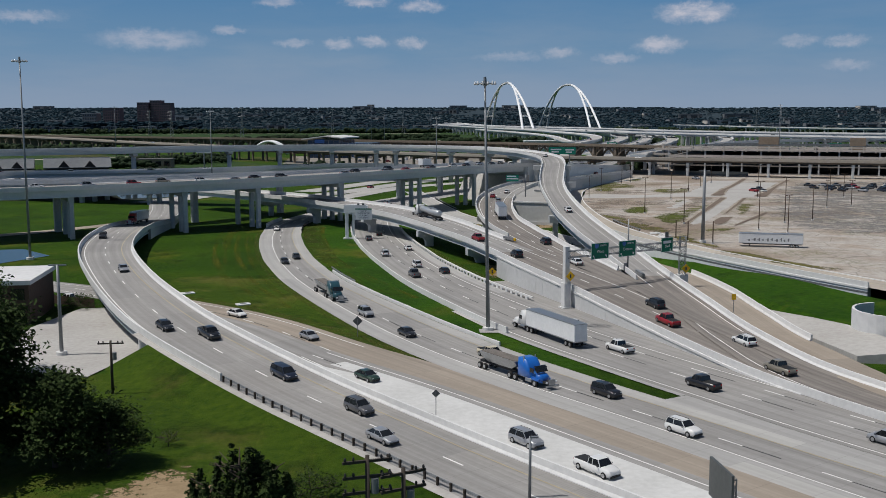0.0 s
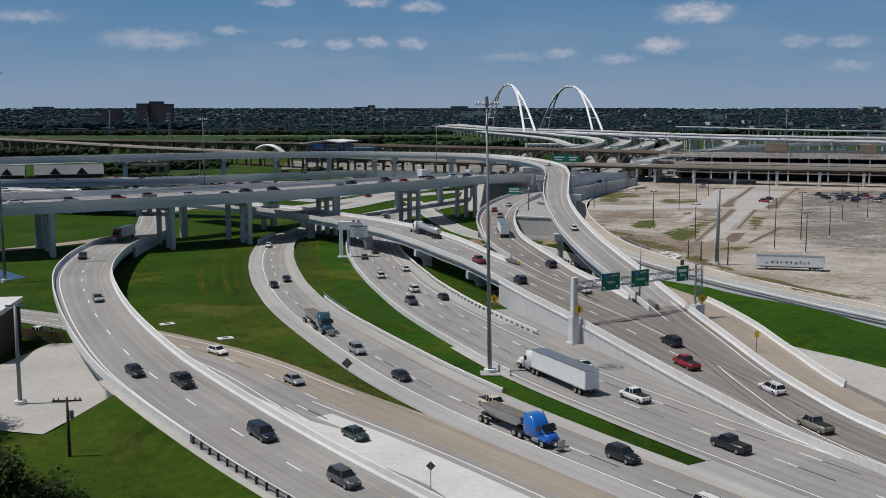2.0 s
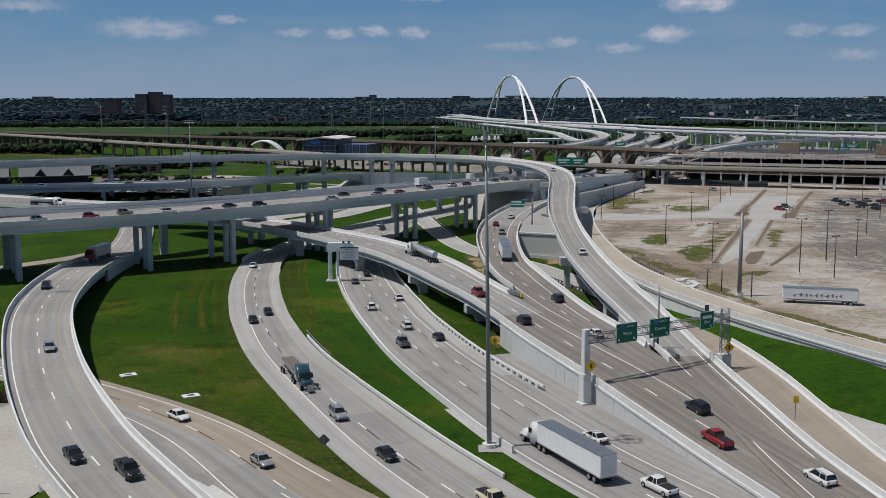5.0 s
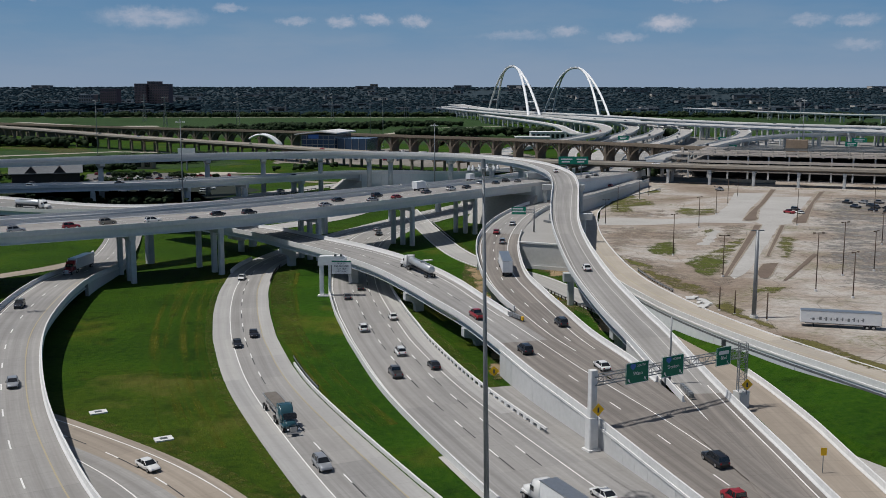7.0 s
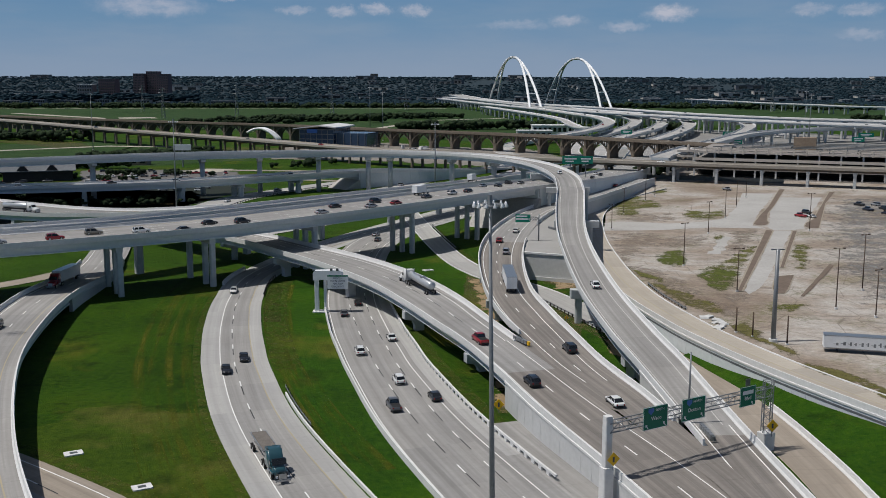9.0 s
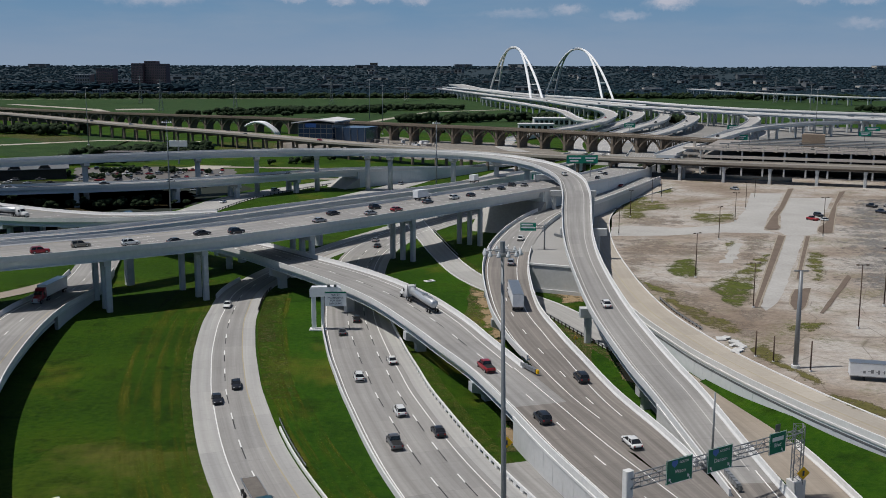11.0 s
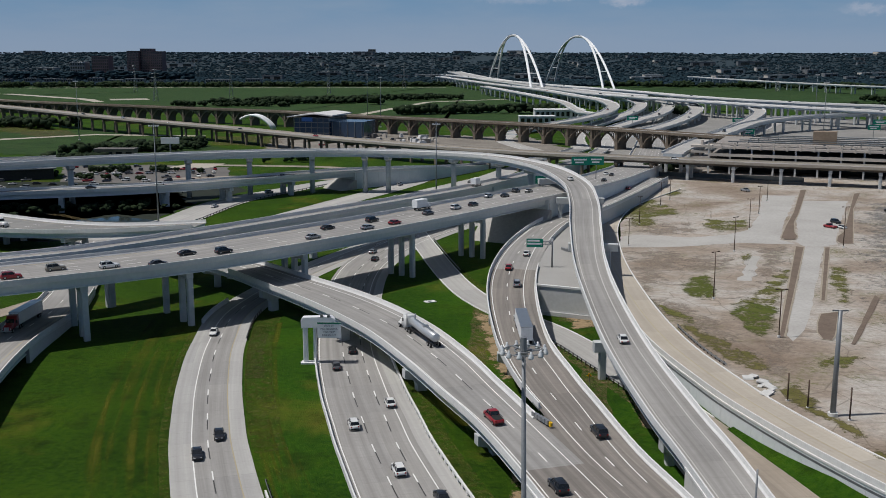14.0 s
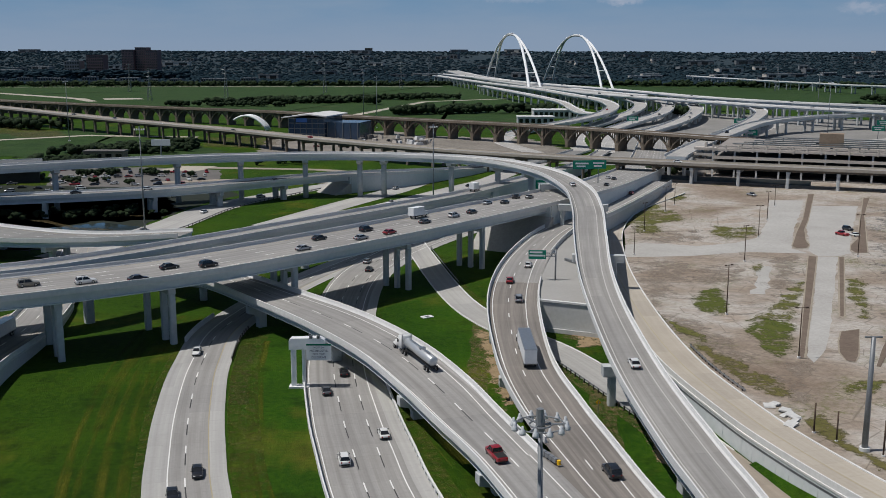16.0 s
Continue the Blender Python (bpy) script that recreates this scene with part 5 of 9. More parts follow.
plain_sign(-12.8, 148.8, 0.0, 2.3, M["sign_back"], "back of a grey diamond sign on the grass", 0.75)
plain_sign(-0.8, 104, 0.05, 3.6, M["sign_back"], "small grey sign post in the gore")
plain_sign(26, 256, 0.05, 2.2, M["yellow_sign"], "small yellow sign beside the lower road")


def attenuator(x, y, z, turn, colour, label):
    t = thing("crash_cushion", label, "crash cushion", at=(x, y, z), turn=turn)
    for k in range(5):
        part("bay", Shape().box(-0.27, -0.45 - 0.95 * k - 0.42, 0.08, 0.27, -0.45 - 0.95 * k + 0.42, 0.68, None, 0.06).mesh("bay"), M["steel"], t)
    part("nose", Shape().tube([(0, -5.1, 0.05), (0, -5.1, 0.66)], [0.27, 0.27], 12).mesh("nose"), colour, t)


attenuator(13.7, 228.6, 4.95, 0.45, M["yellow_sign"], "steel crash cushion with a yellow nose at the gore")
attenuator(36.0, 187.2, 3.5, 0.06, M["sign_back"], "grey crash cushion in front of the barrier nose")
attenuator(31.5, 350, 6.65, 0.5, M["yellow_sign"], "crash cushion with a yellow nose on the apron")
sp = thing("signal_pole", "slim grey steel pole behind the barrier nose", "pole", at=(34.6, 188.6, 3.7))
part("pole", Shape().tube([(0, 0, 0), (0, 0, 9.8)], [0.16, 0.11], 8).mesh("pole", True), M["steel"], sp)
part("cabinet", Shape().box(-0.75, -0.3, 0, -0.2, 0.3, 1.5, None, 0.05).mesh("cabinet"), M["steel"], sp)
# drain covers in the grass and by the roads
for x, y, w in ((-47.5, 186.2, 1.2), (-35, 174.9, 1.2), (-3, 319.3, 1.3)):
    t = thing("drain_inlet", "square pale concrete drain inlet set in grass", "drain", "drain inlets", at=(x, y, 0), turn=0.5)
    part("slab", Shape().box(-w, -w * 0.7, -0.1, w, w * 0.7, 0.12, None, 0.1).mesh("slab"), M["barrier"], t)
    part("grate", Shape().box(-w * 0.4, -w * 0.3, 0.12, w * 0.4, w * 0.3, 0.15).mesh("grate"), M["sign_back"], t)

# ---------------------------------------------------------------- surfaces between the roads
patch("soil_strip", "bare brown soil under the curved ramp", "soil", [(8, 262), (10.2, 300), (8.6, 325), (7.2, 322), (6.2, 300), (5, 280), (6, 255), (12, 232), (13.5, 234), (10, 246)], -0.03, M["soil_tufts"], 0.5, 1)
patch("soil_strip", "bare brown soil beside the bridge wall", "soil", [(9.5, 203), (14, 204), (13.5, 211), (11, 214), (9, 211)], -0.03, M["soil_tufts"], 0.4, 2)
patch("soil_strip", "bare brown soil below the flyover", "soil", [(27.5, 236), (29.5, 262), (28, 285), (25.5, 262), (27, 240), (30, 216), (32, 208), (31.5, 218)], -0.03, M["soil_tufts"], 0.4, 3)
patch("soil_strip", "bare soil beneath the apron wall", "soil", [(26, 302), (34, 300), (34, 313), (27, 312)], -0.03, M["soil_tufts"], 0.6, 4)
patch("slope_paving", "white concrete slope paving under the ramp bridge", "paving", [(-41.5, 143), (-45, 124.7), (-57, 128), (-64.5, 140), (-64.5, 153), (-62, 171), (-56, 172), (-47, 156)],
      0.07, M["pale_lot"])
patch("bare_patch", "bare sandy patch in the grass", "soil", [(-31, 85), (-28, 90), (-23.5, 91), (-19.5, 88), (-18, 80), (-20, 73), (-31, 73)], -0.02, M["dirt_patch"], 1.2, 5, soft=2.0)
# near-black ground colour laid over the area below the bridges
patch("far_paving", "dark ground below the bridges", "ground", [(-270, 395), (-116, 398), (-103, 440), (-97, 484), (-84, 520), (-104, 548), (-270, 550)], -0.03, M["damp"], 1.0, 81)
patch("slab_apron", "white concrete slope slab beside the lower road", "paving", [(53.2, 168), (56.5, 160), (60.5, 149), (62, 140), (60, 131), (55, 132), (52.6, 150)], lambda x, y: 0.9 + (x - 55) * 0.12, M["pale_lot"], skirt=-0.3)
patch("lawn", "thin yellowish grass below the curved ramp", "lawn", [(-150, 40), (0, 40), (-3, 88), (-22, 110), (-40, 133), (-46, 124), (-57, 128), (-65, 140), (-66, 158), (-90, 186), (-150, 215)], -0.05, M["lawn"], 1.0, 71)
patch("lawn", "thin yellowish grass between ramp and entrance road", "lawn", [(-60, 186), (-48, 178), (-32, 163), (-17, 144), (-6, 152), (-20, 185), (-32, 205), (-52, 205)], -0.06, M["lawn"], 3.0, 72)
# grassy bank between the lower road and the frontage wall
v_b = Run([(46, 236, 0.1, 3), (53, 206, 0.8, 4), (57.5, 185, 1.6, 12), (62, 168, 1.6, 14), (70, 150, 1.4, 16), (84, 130, 1, 16)])
gb = thing("grass_bank", "bright green grass bank below the frontage road", "grass bank", kind="structure")
part("slope", v_b.sweep("slope", [(1000, 1.2), (0, 0.4), (-1000, 0), (-1003.5, -99)], 0, None, None, False), M["lush"], gb)
cw = thing("curved_wall", "smooth white curved concrete wall in the grass", "wall", kind="structure")
arc_pts = [(66.5 + 6 * math.cos(a), 146 + 6 * math.sin(a)) for a in [radians(100 + 12 * k) for k in range(16)]]
sh = Shape()
for (xa, ya), (xb, yb) in zip(arc_pts, arc_pts[1:]):
    for r0, r1 in ((1.0, 1.06),):
        ca = Vector((66.5, 146, 0))
        pa, pb = Vector((xa, ya, 0)) - ca, Vector((xb, yb, 0)) - ca
        q = [ca + pa, ca + pb, ca + pb * r1, ca + pa * r1]
        sh.add([p + Vector((0, 0, 0)) for p in q] + [p + Vector((0, 0, 4.4)) for p in q], [(0, 1, 5, 4), (1, 2, 6, 5), (2, 3, 7, 6), (3, 0, 4, 7), (4, 5, 6, 7)])
part("wall_ring", sh.mesh("wall_ring"), M["roof_white"], cw)

# ---------------------------------------------------------------- car park markings
def lot_over(up):
    return lambda x, y: lot_z(x, y) + up


patch("soil_patch", "worn grey asphalt bays of the car park", "paving", [(118, 372), (128, 402), (162, 478), (205, 492), (290, 460), (300, 330), (190, 240), (120, 235), (88, 262), (96, 310)], lot_over(0.025), M["grey_wear"], 0.0, 99, soft=9.0)
patch("lot_drive", "pale worn concrete drive through the car park", "paving", [(55.0, 396.2), (61.1, 400.0), (76.5, 395.2), (88.6, 400.1), (99.0, 410.3), (110.5, 438.8), (130.5, 499.0), (143.7, 497.1), (115.4, 425.6), (102.9, 391.1), (105.0, 383.5), (98.0, 383.5), (88.2, 385.4), (69.1, 378.6), (51.8, 377.5)], lot_over(0.03), M["pale_lot"], 0.3, 21)
patch("lot_drive", "pale worn concrete entrance of the car park", "paving", [(140.3, 481.1), (158.3, 481.1), (122.2, 396.4), (117.6, 383.5), (111.9, 378.7), (106.1, 378.7), (106.7, 388.5), (110.4, 396.4), (120.4, 428.8)], lot_over(0.03), M["pale_lot"], 0.3, 22)
patch("lot_drive", "pale worn concrete drive through the car park", "paving", [(105.9, 378.2), (111.7, 378.2), (87.2, 317.7), (79.7, 298.2), (73.4, 283.8), (68.1, 275.2), (68.1, 279.4), (81.9, 314.7)], lot_over(0.03), M["pale_lot"], 0.3, 23)
patch("lot_drive", "bleached concrete strip in the car park", "paving", [(85.6, 364.9), (89.0, 362.8), (76.1, 330.5), (73.3, 330.5)], lot_over(0.035), M["pale_lot"], 0.8, 24)
patch("lot_island", "long brown paver island with pale kerb", "paving", [(103.7, 379.6), (105.9, 377.7), (67.5, 277.7), (65.7, 277.3), (67.2, 281.6)], lot_over(0.12), M["island"], 0.0, 25, rim=0.45)
patch("lot_island", "flared brown paver island with pale kerb", "paving", [(151.8, 516.4), (154.7, 516.5), (127.5, 445.9), (119.1, 425.6), (112.2, 404.6), (110.4, 396.4), (107.6, 391.1), (104.4, 391.1), (104.1, 394.7), (113.8, 419.3), (126.4, 449.5)], lot_over(0.12), M["island"], 0.0, 26, rim=0.35)
patch("lot_island", "flared brown paver island with pale kerb", "paving", [(169.6, 503.8), (173.7, 506.7), (151.5, 457.0), (122.5, 383.6), (118.9, 383.5), (119.1, 388.6), (122.2, 396.4), (128.6, 407.5)], lot_over(0.12), M["island"], 0.0, 27, rim=0.35)
patch("lot_island", "narrow brown paver island with pale kerb", "paving", [(111.5, 377.7), (113.4, 377.7), (86.9, 308.9), (85.5, 308.9), (88.6, 317.7)], lot_over(0.12), M["island"], 0.0, 28, rim=0.45)
patch("lot_island", "rounded brown paver island in the car park", "paving", [(81.1, 296.9), (85.8, 298.7), (78.1, 279.4), (75.7, 275.2), (74.1, 276.2), (74.9, 281.6), (77.8, 289.6)], lot_over(0.1), M["island"], 0.0, 29, rim=0.3)
patch("lot_island", "narrow brown paver walk in the car park", "paving", [(100.3, 314.8), (100.3, 311.8), (80.7, 275.2), (78.9, 272.2), (78.4, 272.8)], lot_over(0.09), M["island"], 0.1, 30)
patch("soil_patch", "brown silt washed over the paving", "soil", [(51.2, 373.8), (68.6, 376.2), (69.0, 360.6), (59.7, 333.8), (51.2, 314.6), (45.2, 314.6), (44.4, 333.8)], lot_over(0.04), M["silt"], 2.0, 93, soft=5.0)
patch("soil_patch", "tan soil washed over the paving", "soil", [(65.5, 362.7), (84.2, 371.6), (77.9, 346.6), (67.6, 339.2), (61.7, 342.8)], lot_over(0.045), M["silt"], 1.5, 94, soft=3.0)
patch("soil_patch", "tan dirt track worn over the paving", "soil", [(45.2, 314.6), (53.0, 307.4), (58.3, 295.6), (58.7, 283.7), (58.9, 267.3), (64.1, 263.6), (61.6, 253.3), (55.6, 253.2), (57.5, 262.7), (53.5, 277.2), (48.6, 288.3), (44.8, 299.4)], lot_over(0.045), M["silt"], 1.5, 95, soft=2.0)
patch("soil_patch", "brown silt and soil over the paving", "soil", [(64.7, 419.2), (87.3, 432.0), (81.7, 401.7), (66.2, 397.8), (59.9, 403.3)], lot_over(0.04), M["silt"], 2.0, 96, soft=4.0)
patch("soil_patch", "brown silt and soil over the paving", "soil", [(92.2, 378.6), (102.1, 377.7), (88.7, 344.7), (75.8, 322.3), (66.4, 308.9), (66.2, 317.7), (75.4, 330.5)], lot_over(0.04), M["silt"], 2.0, 97, soft=3.0)
patch("soil_patch", "bare soil at the end of the island", "soil", [(62.5, 275.2), (68.2, 277.3), (66.4, 270.2), (61.5, 264.5), (60.8, 268.2)], lot_over(0.05), M["silt"], 0.6, 98, soft=1.0)
patch("weed_patch", "dense green grass growing over the paving", "weeds", [(56.3, 322.3), (61.9, 335.6), (67.3, 338.1), (66.4, 322.3), (61.7, 310.3), (58.5, 307.5), (56.1, 313.2)], lot_over(0.075), M["lot_grass"], 0.6, 111, soft=1.6)
patch("weed_patch", "dense green grass growing beside the island", "weeds", [(62.8, 300.7), (68.6, 307.5), (72.5, 306.1), (74.3, 303.9), (70.4, 291.9), (62.3, 273.1), (60.9, 274.2), (61.3, 284.9), (60.8, 291.2)], lot_over(0.075), M["lot_grass"], 0.6, 112, soft=1.6)
patch("weed_patch", "thin olive grass beside the paver island", "weeds", [(64.9, 304.7), (75.8, 322.3), (88.7, 344.7), (92.6, 348.6), (77.1, 308.9), (74.0, 303.4), (68.1, 305.6)], lot_over(0.07), M["lot_weeds"], 0.6, 113, soft=1.4)
patch("weed_patch", "patchy green grass beside the narrow island", "weeds", [(102.0, 348.6), (107.1, 350.5), (99.8, 327.2), (91.5, 307.6), (88.5, 306.2), (93.2, 317.7), (94.2, 327.2)], lot_over(0.07), M["lot_weeds"], 0.5, 114, soft=1.2)
patch("weed_patch", "wide olive weeds along the edge of the car park", "weeds", [(62.2, 438.7), (58.9, 419.1), (67.8, 414.9), (74.1, 436.6), (84.9, 443.6), (86.3, 462.9), (85.2, 485.3), (78.3, 485.2), (67.4, 456.7)], lot_over(0.07), M["lot_weeds"], 2.0, 91, soft=3.0)
patch("weed_patch", "olive weeds at the far corner of the car park", "weeds", [(85.4, 500.7), (94.5, 523.9), (103.5, 520.1), (99.8, 498.9), (92.4, 491.5)], lot_over(0.07), M["lot_weeds"], 1.5, 92, soft=4.0)
patch("weed_patch", "thin olive weeds and silt on the paving", "weeds", [(83.2, 417.4), (90.3, 432.0), (104.9, 432.0), (100.2, 414.4), (87.1, 404.5)], lot_over(0.07), M["lot_weeds"], 1.5, 115, soft=3.0)
patch("weed_patch", "thin olive weeds on the paving", "weeds", [(80.9, 359.8), (88.2, 373.9), (87.0, 362.8), (80.7, 350.5)], lot_over(0.07), M["lot_weeds"], 0.8, 116, soft=1.5)
patch("weed_patch", "olive grass band beside the frontage road", "weeds", [(48.8, 288.3), (51.5, 287.1), (54.8, 276.8), (59.2, 262.7), (57.3, 254.9), (52.7, 255.7), (51.1, 261.4), (49.3, 274.1)], lot_over(0.07), M["lot_grass_dry"], 0.5, 117, soft=1.2)
patch("weed_patch", "thin olive grass beside the frontage road", "weeds", [(48.0, 316.1), (49.1, 302.8), (53.6, 293.1), (51.7, 287.1), (48.1, 293.1), (47.2, 306.0)], lot_over(0.07), M["lot_weeds"], 0.5, 118, soft=0.9)
patch("weed_patch", "low oval weeds in the paving", "weeds", [(66.3, 261.4), (71.2, 265.4), (76.6, 264.3), (73.0, 257.4), (66.3, 255.2)], lot_over(0.07), M["lot_weeds"], 0.5, 119, soft=1.3)
patch("weed_patch", "narrow olive grass band along the frontage road", "weeds", [(58.9, 216.6), (60.3, 219.6), (64.4, 215.2), (67.0, 210.6), (69.0, 203.2), (72.4, 196.2), (77.1, 191.6), (75.3, 188.2), (70.2, 193.0), (65.8, 200.2), (64.3, 206.4)], lot_over(0.07), M["lot_grass_dry"], 0.3, 120, soft=0.7)
patch("weed_patch", "olive weeds round the bare posts", "weeds", [(55.6, 244.7), (60.1, 249.3), (58.8, 235.6), (60.4, 231.1), (62.4, 224.7), (60.0, 223.5), (57.6, 230.8), (55.2, 237.2)], lot_over(0.07), M["lot_grass_dry"], 0.4, 121, soft=0.9)

patch("lush_verge", "lush bright green grass between the ramps", "lawn", [(-14, 400), (-6, 365), (2, 345), (9, 318), (13, 300), (12, 262), (14, 236), (8, 236), (4, 246), (-3, 262), (-12, 282), (-13, 330), (-12, 370)], -0.05, M["lush"], 0.8, 95)
patch("lush_verge", "lush bright green grass below the flyover", "lawn", [(20, 300), (29, 298), (32, 280), (36, 255), (42, 226), (36, 210), (28, 214), (22, 240), (18, 270)], -0.05, M["lush"], 0.8, 96)
patch("lush_verge", "lush green median grass between the carriageways", "lawn", [(-38, 312), (-28, 312), (-24, 285), (-18, 250), (-8, 205), (6, 168), (24, 130), (16, 128), (-2, 160), (-18, 200), (-28, 228), (-36, 262), (-40, 290)], -0.055, M["lush"], 1.2, 97)
patch("soil_strip", "bare tan soil along the foot of the ramp wall", "soil", [(7.5, 310), (12, 307), (13, 283.5), (13.4, 262), (10, 258), (8.6, 279)], -0.02, M["dirt_patch"], 0.6, 131, soft=1.3)
patch("soil_strip", "bare tan soil below the flyover pier", "soil", [(27.7, 306.5), (34.2, 309.3), (34.2, 296), (28, 294)], -0.02, M["dirt_patch"], 0.6, 132, soft=1.5)
patch("soil_strip", "bare tan soil at the edge of the verge", "soil", [(32.6, 248), (36.2, 245), (36.0, 230), (33.3, 229), (32.2, 238.4)], -0.02, M["dirt_patch"], 0.5, 133, soft=0.9)
patch("soil_strip", "bare tan soil along the foot of the ramp wall", "soil", [(8.8, 225), (13.5, 218), (13.6, 205), (9.8, 207)], -0.02, M["dirt_patch"], 0.5, 134, soft=1.2)
patch("mow_strip", "pale concrete strip below the flyover", "paving", [(33.6, 232), (35.6, 230), (36.2, 220), (36.9, 209), (35.6, 208), (34.6, 214), (33.6, 223)], 0.02, M["pale_lot"], 0.1, 98)
rnd = random.Random(8)
for k in range(9):
    x, y = 53.6 + rnd.uniform(-1.6, 2.4), 246.5 + rnd.uniform(-4, 5)
    t = thing("broken_slab", "broken pale concrete slab lying beside the frontage road", "rubble", "broken slabs", at=(x, y, lot_z(x, y) + 0.1), turn=rnd.uniform(0, 3))
    w, d = rnd.uniform(0.6, 1.5), rnd.uniform(0.4, 0.9)
    part("broken_slab", Shape().prism([(-w, 0), (w, 0.15), (w * 0.9, 0.35), (-w * 0.8, 0.22)], -d, d).mesh("broken_slab"), M["gore"], t)

# ---------------------------------------------------------------- vehicles
PAINT = {"black": (0.012, 0.012, 0.014), "white": (0.72, 0.72, 0.71), "silver": (0.36, 0.37, 0.39), "grey": (0.12, 0.12, 0.125), "red": (0.28, 0.012, 0.016), "navy": (0.012, 0.018, 0.035), "green": (0.02, 0.045, 0.03),
         "blue": (0.012, 0.13, 0.50), "teal": (0.02, 0.07, 0.09), "cream": (0.62, 0.55, 0.40), "tan": (0.22, 0.20, 0.16), "steel": (0.50, 0.52, 0.54)}


def paint(colour):
    key = "paint_" + colour
    if key not in M:
        c = PAINT[colour]
        m, nt, b, co = base("car_paint_" + colour, 0.32, 0.35 if colour in ("silver", "grey", "steel") else 0.0, 0.5)
        v = co.outputs["Object"]
        nt.links.new(mixed(nt, tuple(x * 0.86 for x in c), c, tex_noise(nt, v, 1.4, 4)), b.inputs["Base Color"])
        b.inputs["Coat Weight"].default_value = 0.6
        M[key] = m
    return M[key]


M["car_glass"] = grained("tinted_car_glass", (0.010, 0.012, 0.014), (0.02, 0.022, 0.025), 1, 4, 0.08, 0, 0.6, 0)
M["tyre"] = grained("tyre_rubber", (0.012, 0.012, 0.012), (0.025, 0.025, 0.025), 2, 8, 0.85, bump=0)
M["rim"] = grained("alloy_rim", (0.36, 0.37, 0.38), (0.5, 0.51, 0.52), 2, 8, 0.35, 0.8, 0.5, 0)
M["tail_lamp"] = grained("red_lamp_lens", (0.30, 0.01, 0.01), (0.40, 0.02, 0.02), 2, 6, 0.25, 0, 0.5, 0)
M["head_lamp"] = grained("clear_lamp_lens", (0.62, 0.63, 0.64), (0.75, 0.76, 0.77), 2, 6, 0.15, 0, 0.5, 0)
M["trim_black"] = grained("black_plastic_trim", (0.015, 0.015, 0.015), (0.03, 0.03, 0.03), 2, 6, 0.6, bump=0)
M["chassis"] = grained("dark_chassis_steel", (0.02, 0.02, 0.022), (0.045, 0.045, 0.045), 1, 5, 0.7, bump=0)
M["trailer_white"] = grained("white_trailer_panel", (0.66, 0.67, 0.68), (0.78, 0.79, 0.80), 0.4, 2, 0.45, bump=0)
M["aggregate"] = grained("grey_aggregate_load", (0.10, 0.09, 0.08), (0.2, 0.18, 0.16), 1, 6, 0.95, bump=0.8)
MESHES = {}


def shared(key, make):
    if key not in MESHES:
        MESHES[key] = make()
    return MESHES[key]


def loft(sections):
    """Closed rings joined along their length, with both ends capped."""
    sh = Shape()
    k = len(sections[0])
    vs = [p for s in sections for p in s]
    fs = []
    for i in range(len(sections) - 1):
        fs += [(i * k + j, i * k + (j + 1) % k, (i + 1) * k + (j + 1) % k, (i + 1) * k + j) for j in range(k)]
    fs += [tuple(range(k - 1, -1, -1)), tuple(range(len(vs) - k, len(vs)))]
    return sh.add(vs, fs)


def ring(x, half, z0, z1, r=0.16):
    """A rounded cross-section of a body."""
    h = half
    return [(x, -h + r, z0), (x, h - r, z0), (x, h, z0 + r), (x, h, (z0 + z1) / 2 + 0.08), (x, h - r * 0.6, z1 - 0.03), (x, h - r * 1.6, z1), (x, -h + r * 1.6, z1), (x, -h + r * 0.6, z1 - 0.03), (x, -h, (z0 + z1) / 2 + 0.08), (x, -h, z0 + r)]


# length, half width, bonnet height, waist height, roof height, cabin (rear foot, rear top, front top, front foot)
CARS = {
    "sedan": (4.8, 0.91, 0.86, 0.95, 1.44, (-1.95, -1.1, 0.35, 1.15)),
    "suv": (4.75, 0.95, 1.05, 1.12, 1.74, (-2.2, -1.95, 0.35, 1.0)),
    "van": (5.1, 0.98, 1.0, 1.08, 1.76, (-2.4, -2.15, 0.75, 1.55)),
    "pickup": (5.7, 0.98, 1.12, 1.18, 1.86, (-0.55, -0.4, 0.95, 1.45)),
}


def wheel_mesh(r, w):
    a = Shape().tube([(0, -w / 2, 0), (0, -w / 2 + 0.03, 0), (0, w / 2 - 0.03, 0), (0, w / 2, 0)], [r * 0.86, r, r, r * 0.86], 14)
    return a.mesh("tyre", True)


def rim_mesh(r, w):
    return Shape().tube([(0, -w / 2 - 0.015, 0), (0, w / 2 + 0.015, 0)], [r * 0.6, r * 0.6], 10).mesh("rim")


def add_wheels(owner, places, r, w):
    for x, y in places:
        wh = new("wheel")
        wh.parent = owner
        wh.empty_display_size = 0.2
        wh.matrix_basis = Matrix.Translation((x, y, r))
        part("tyre", shared(("tyre", r, w), lambda: wheel_mesh(r, w)), M["tyre"], wh)
        part("rim", shared(("rim", r, w), lambda: rim_mesh(r, w)), M["rim"], wh, "bright wheel rim")


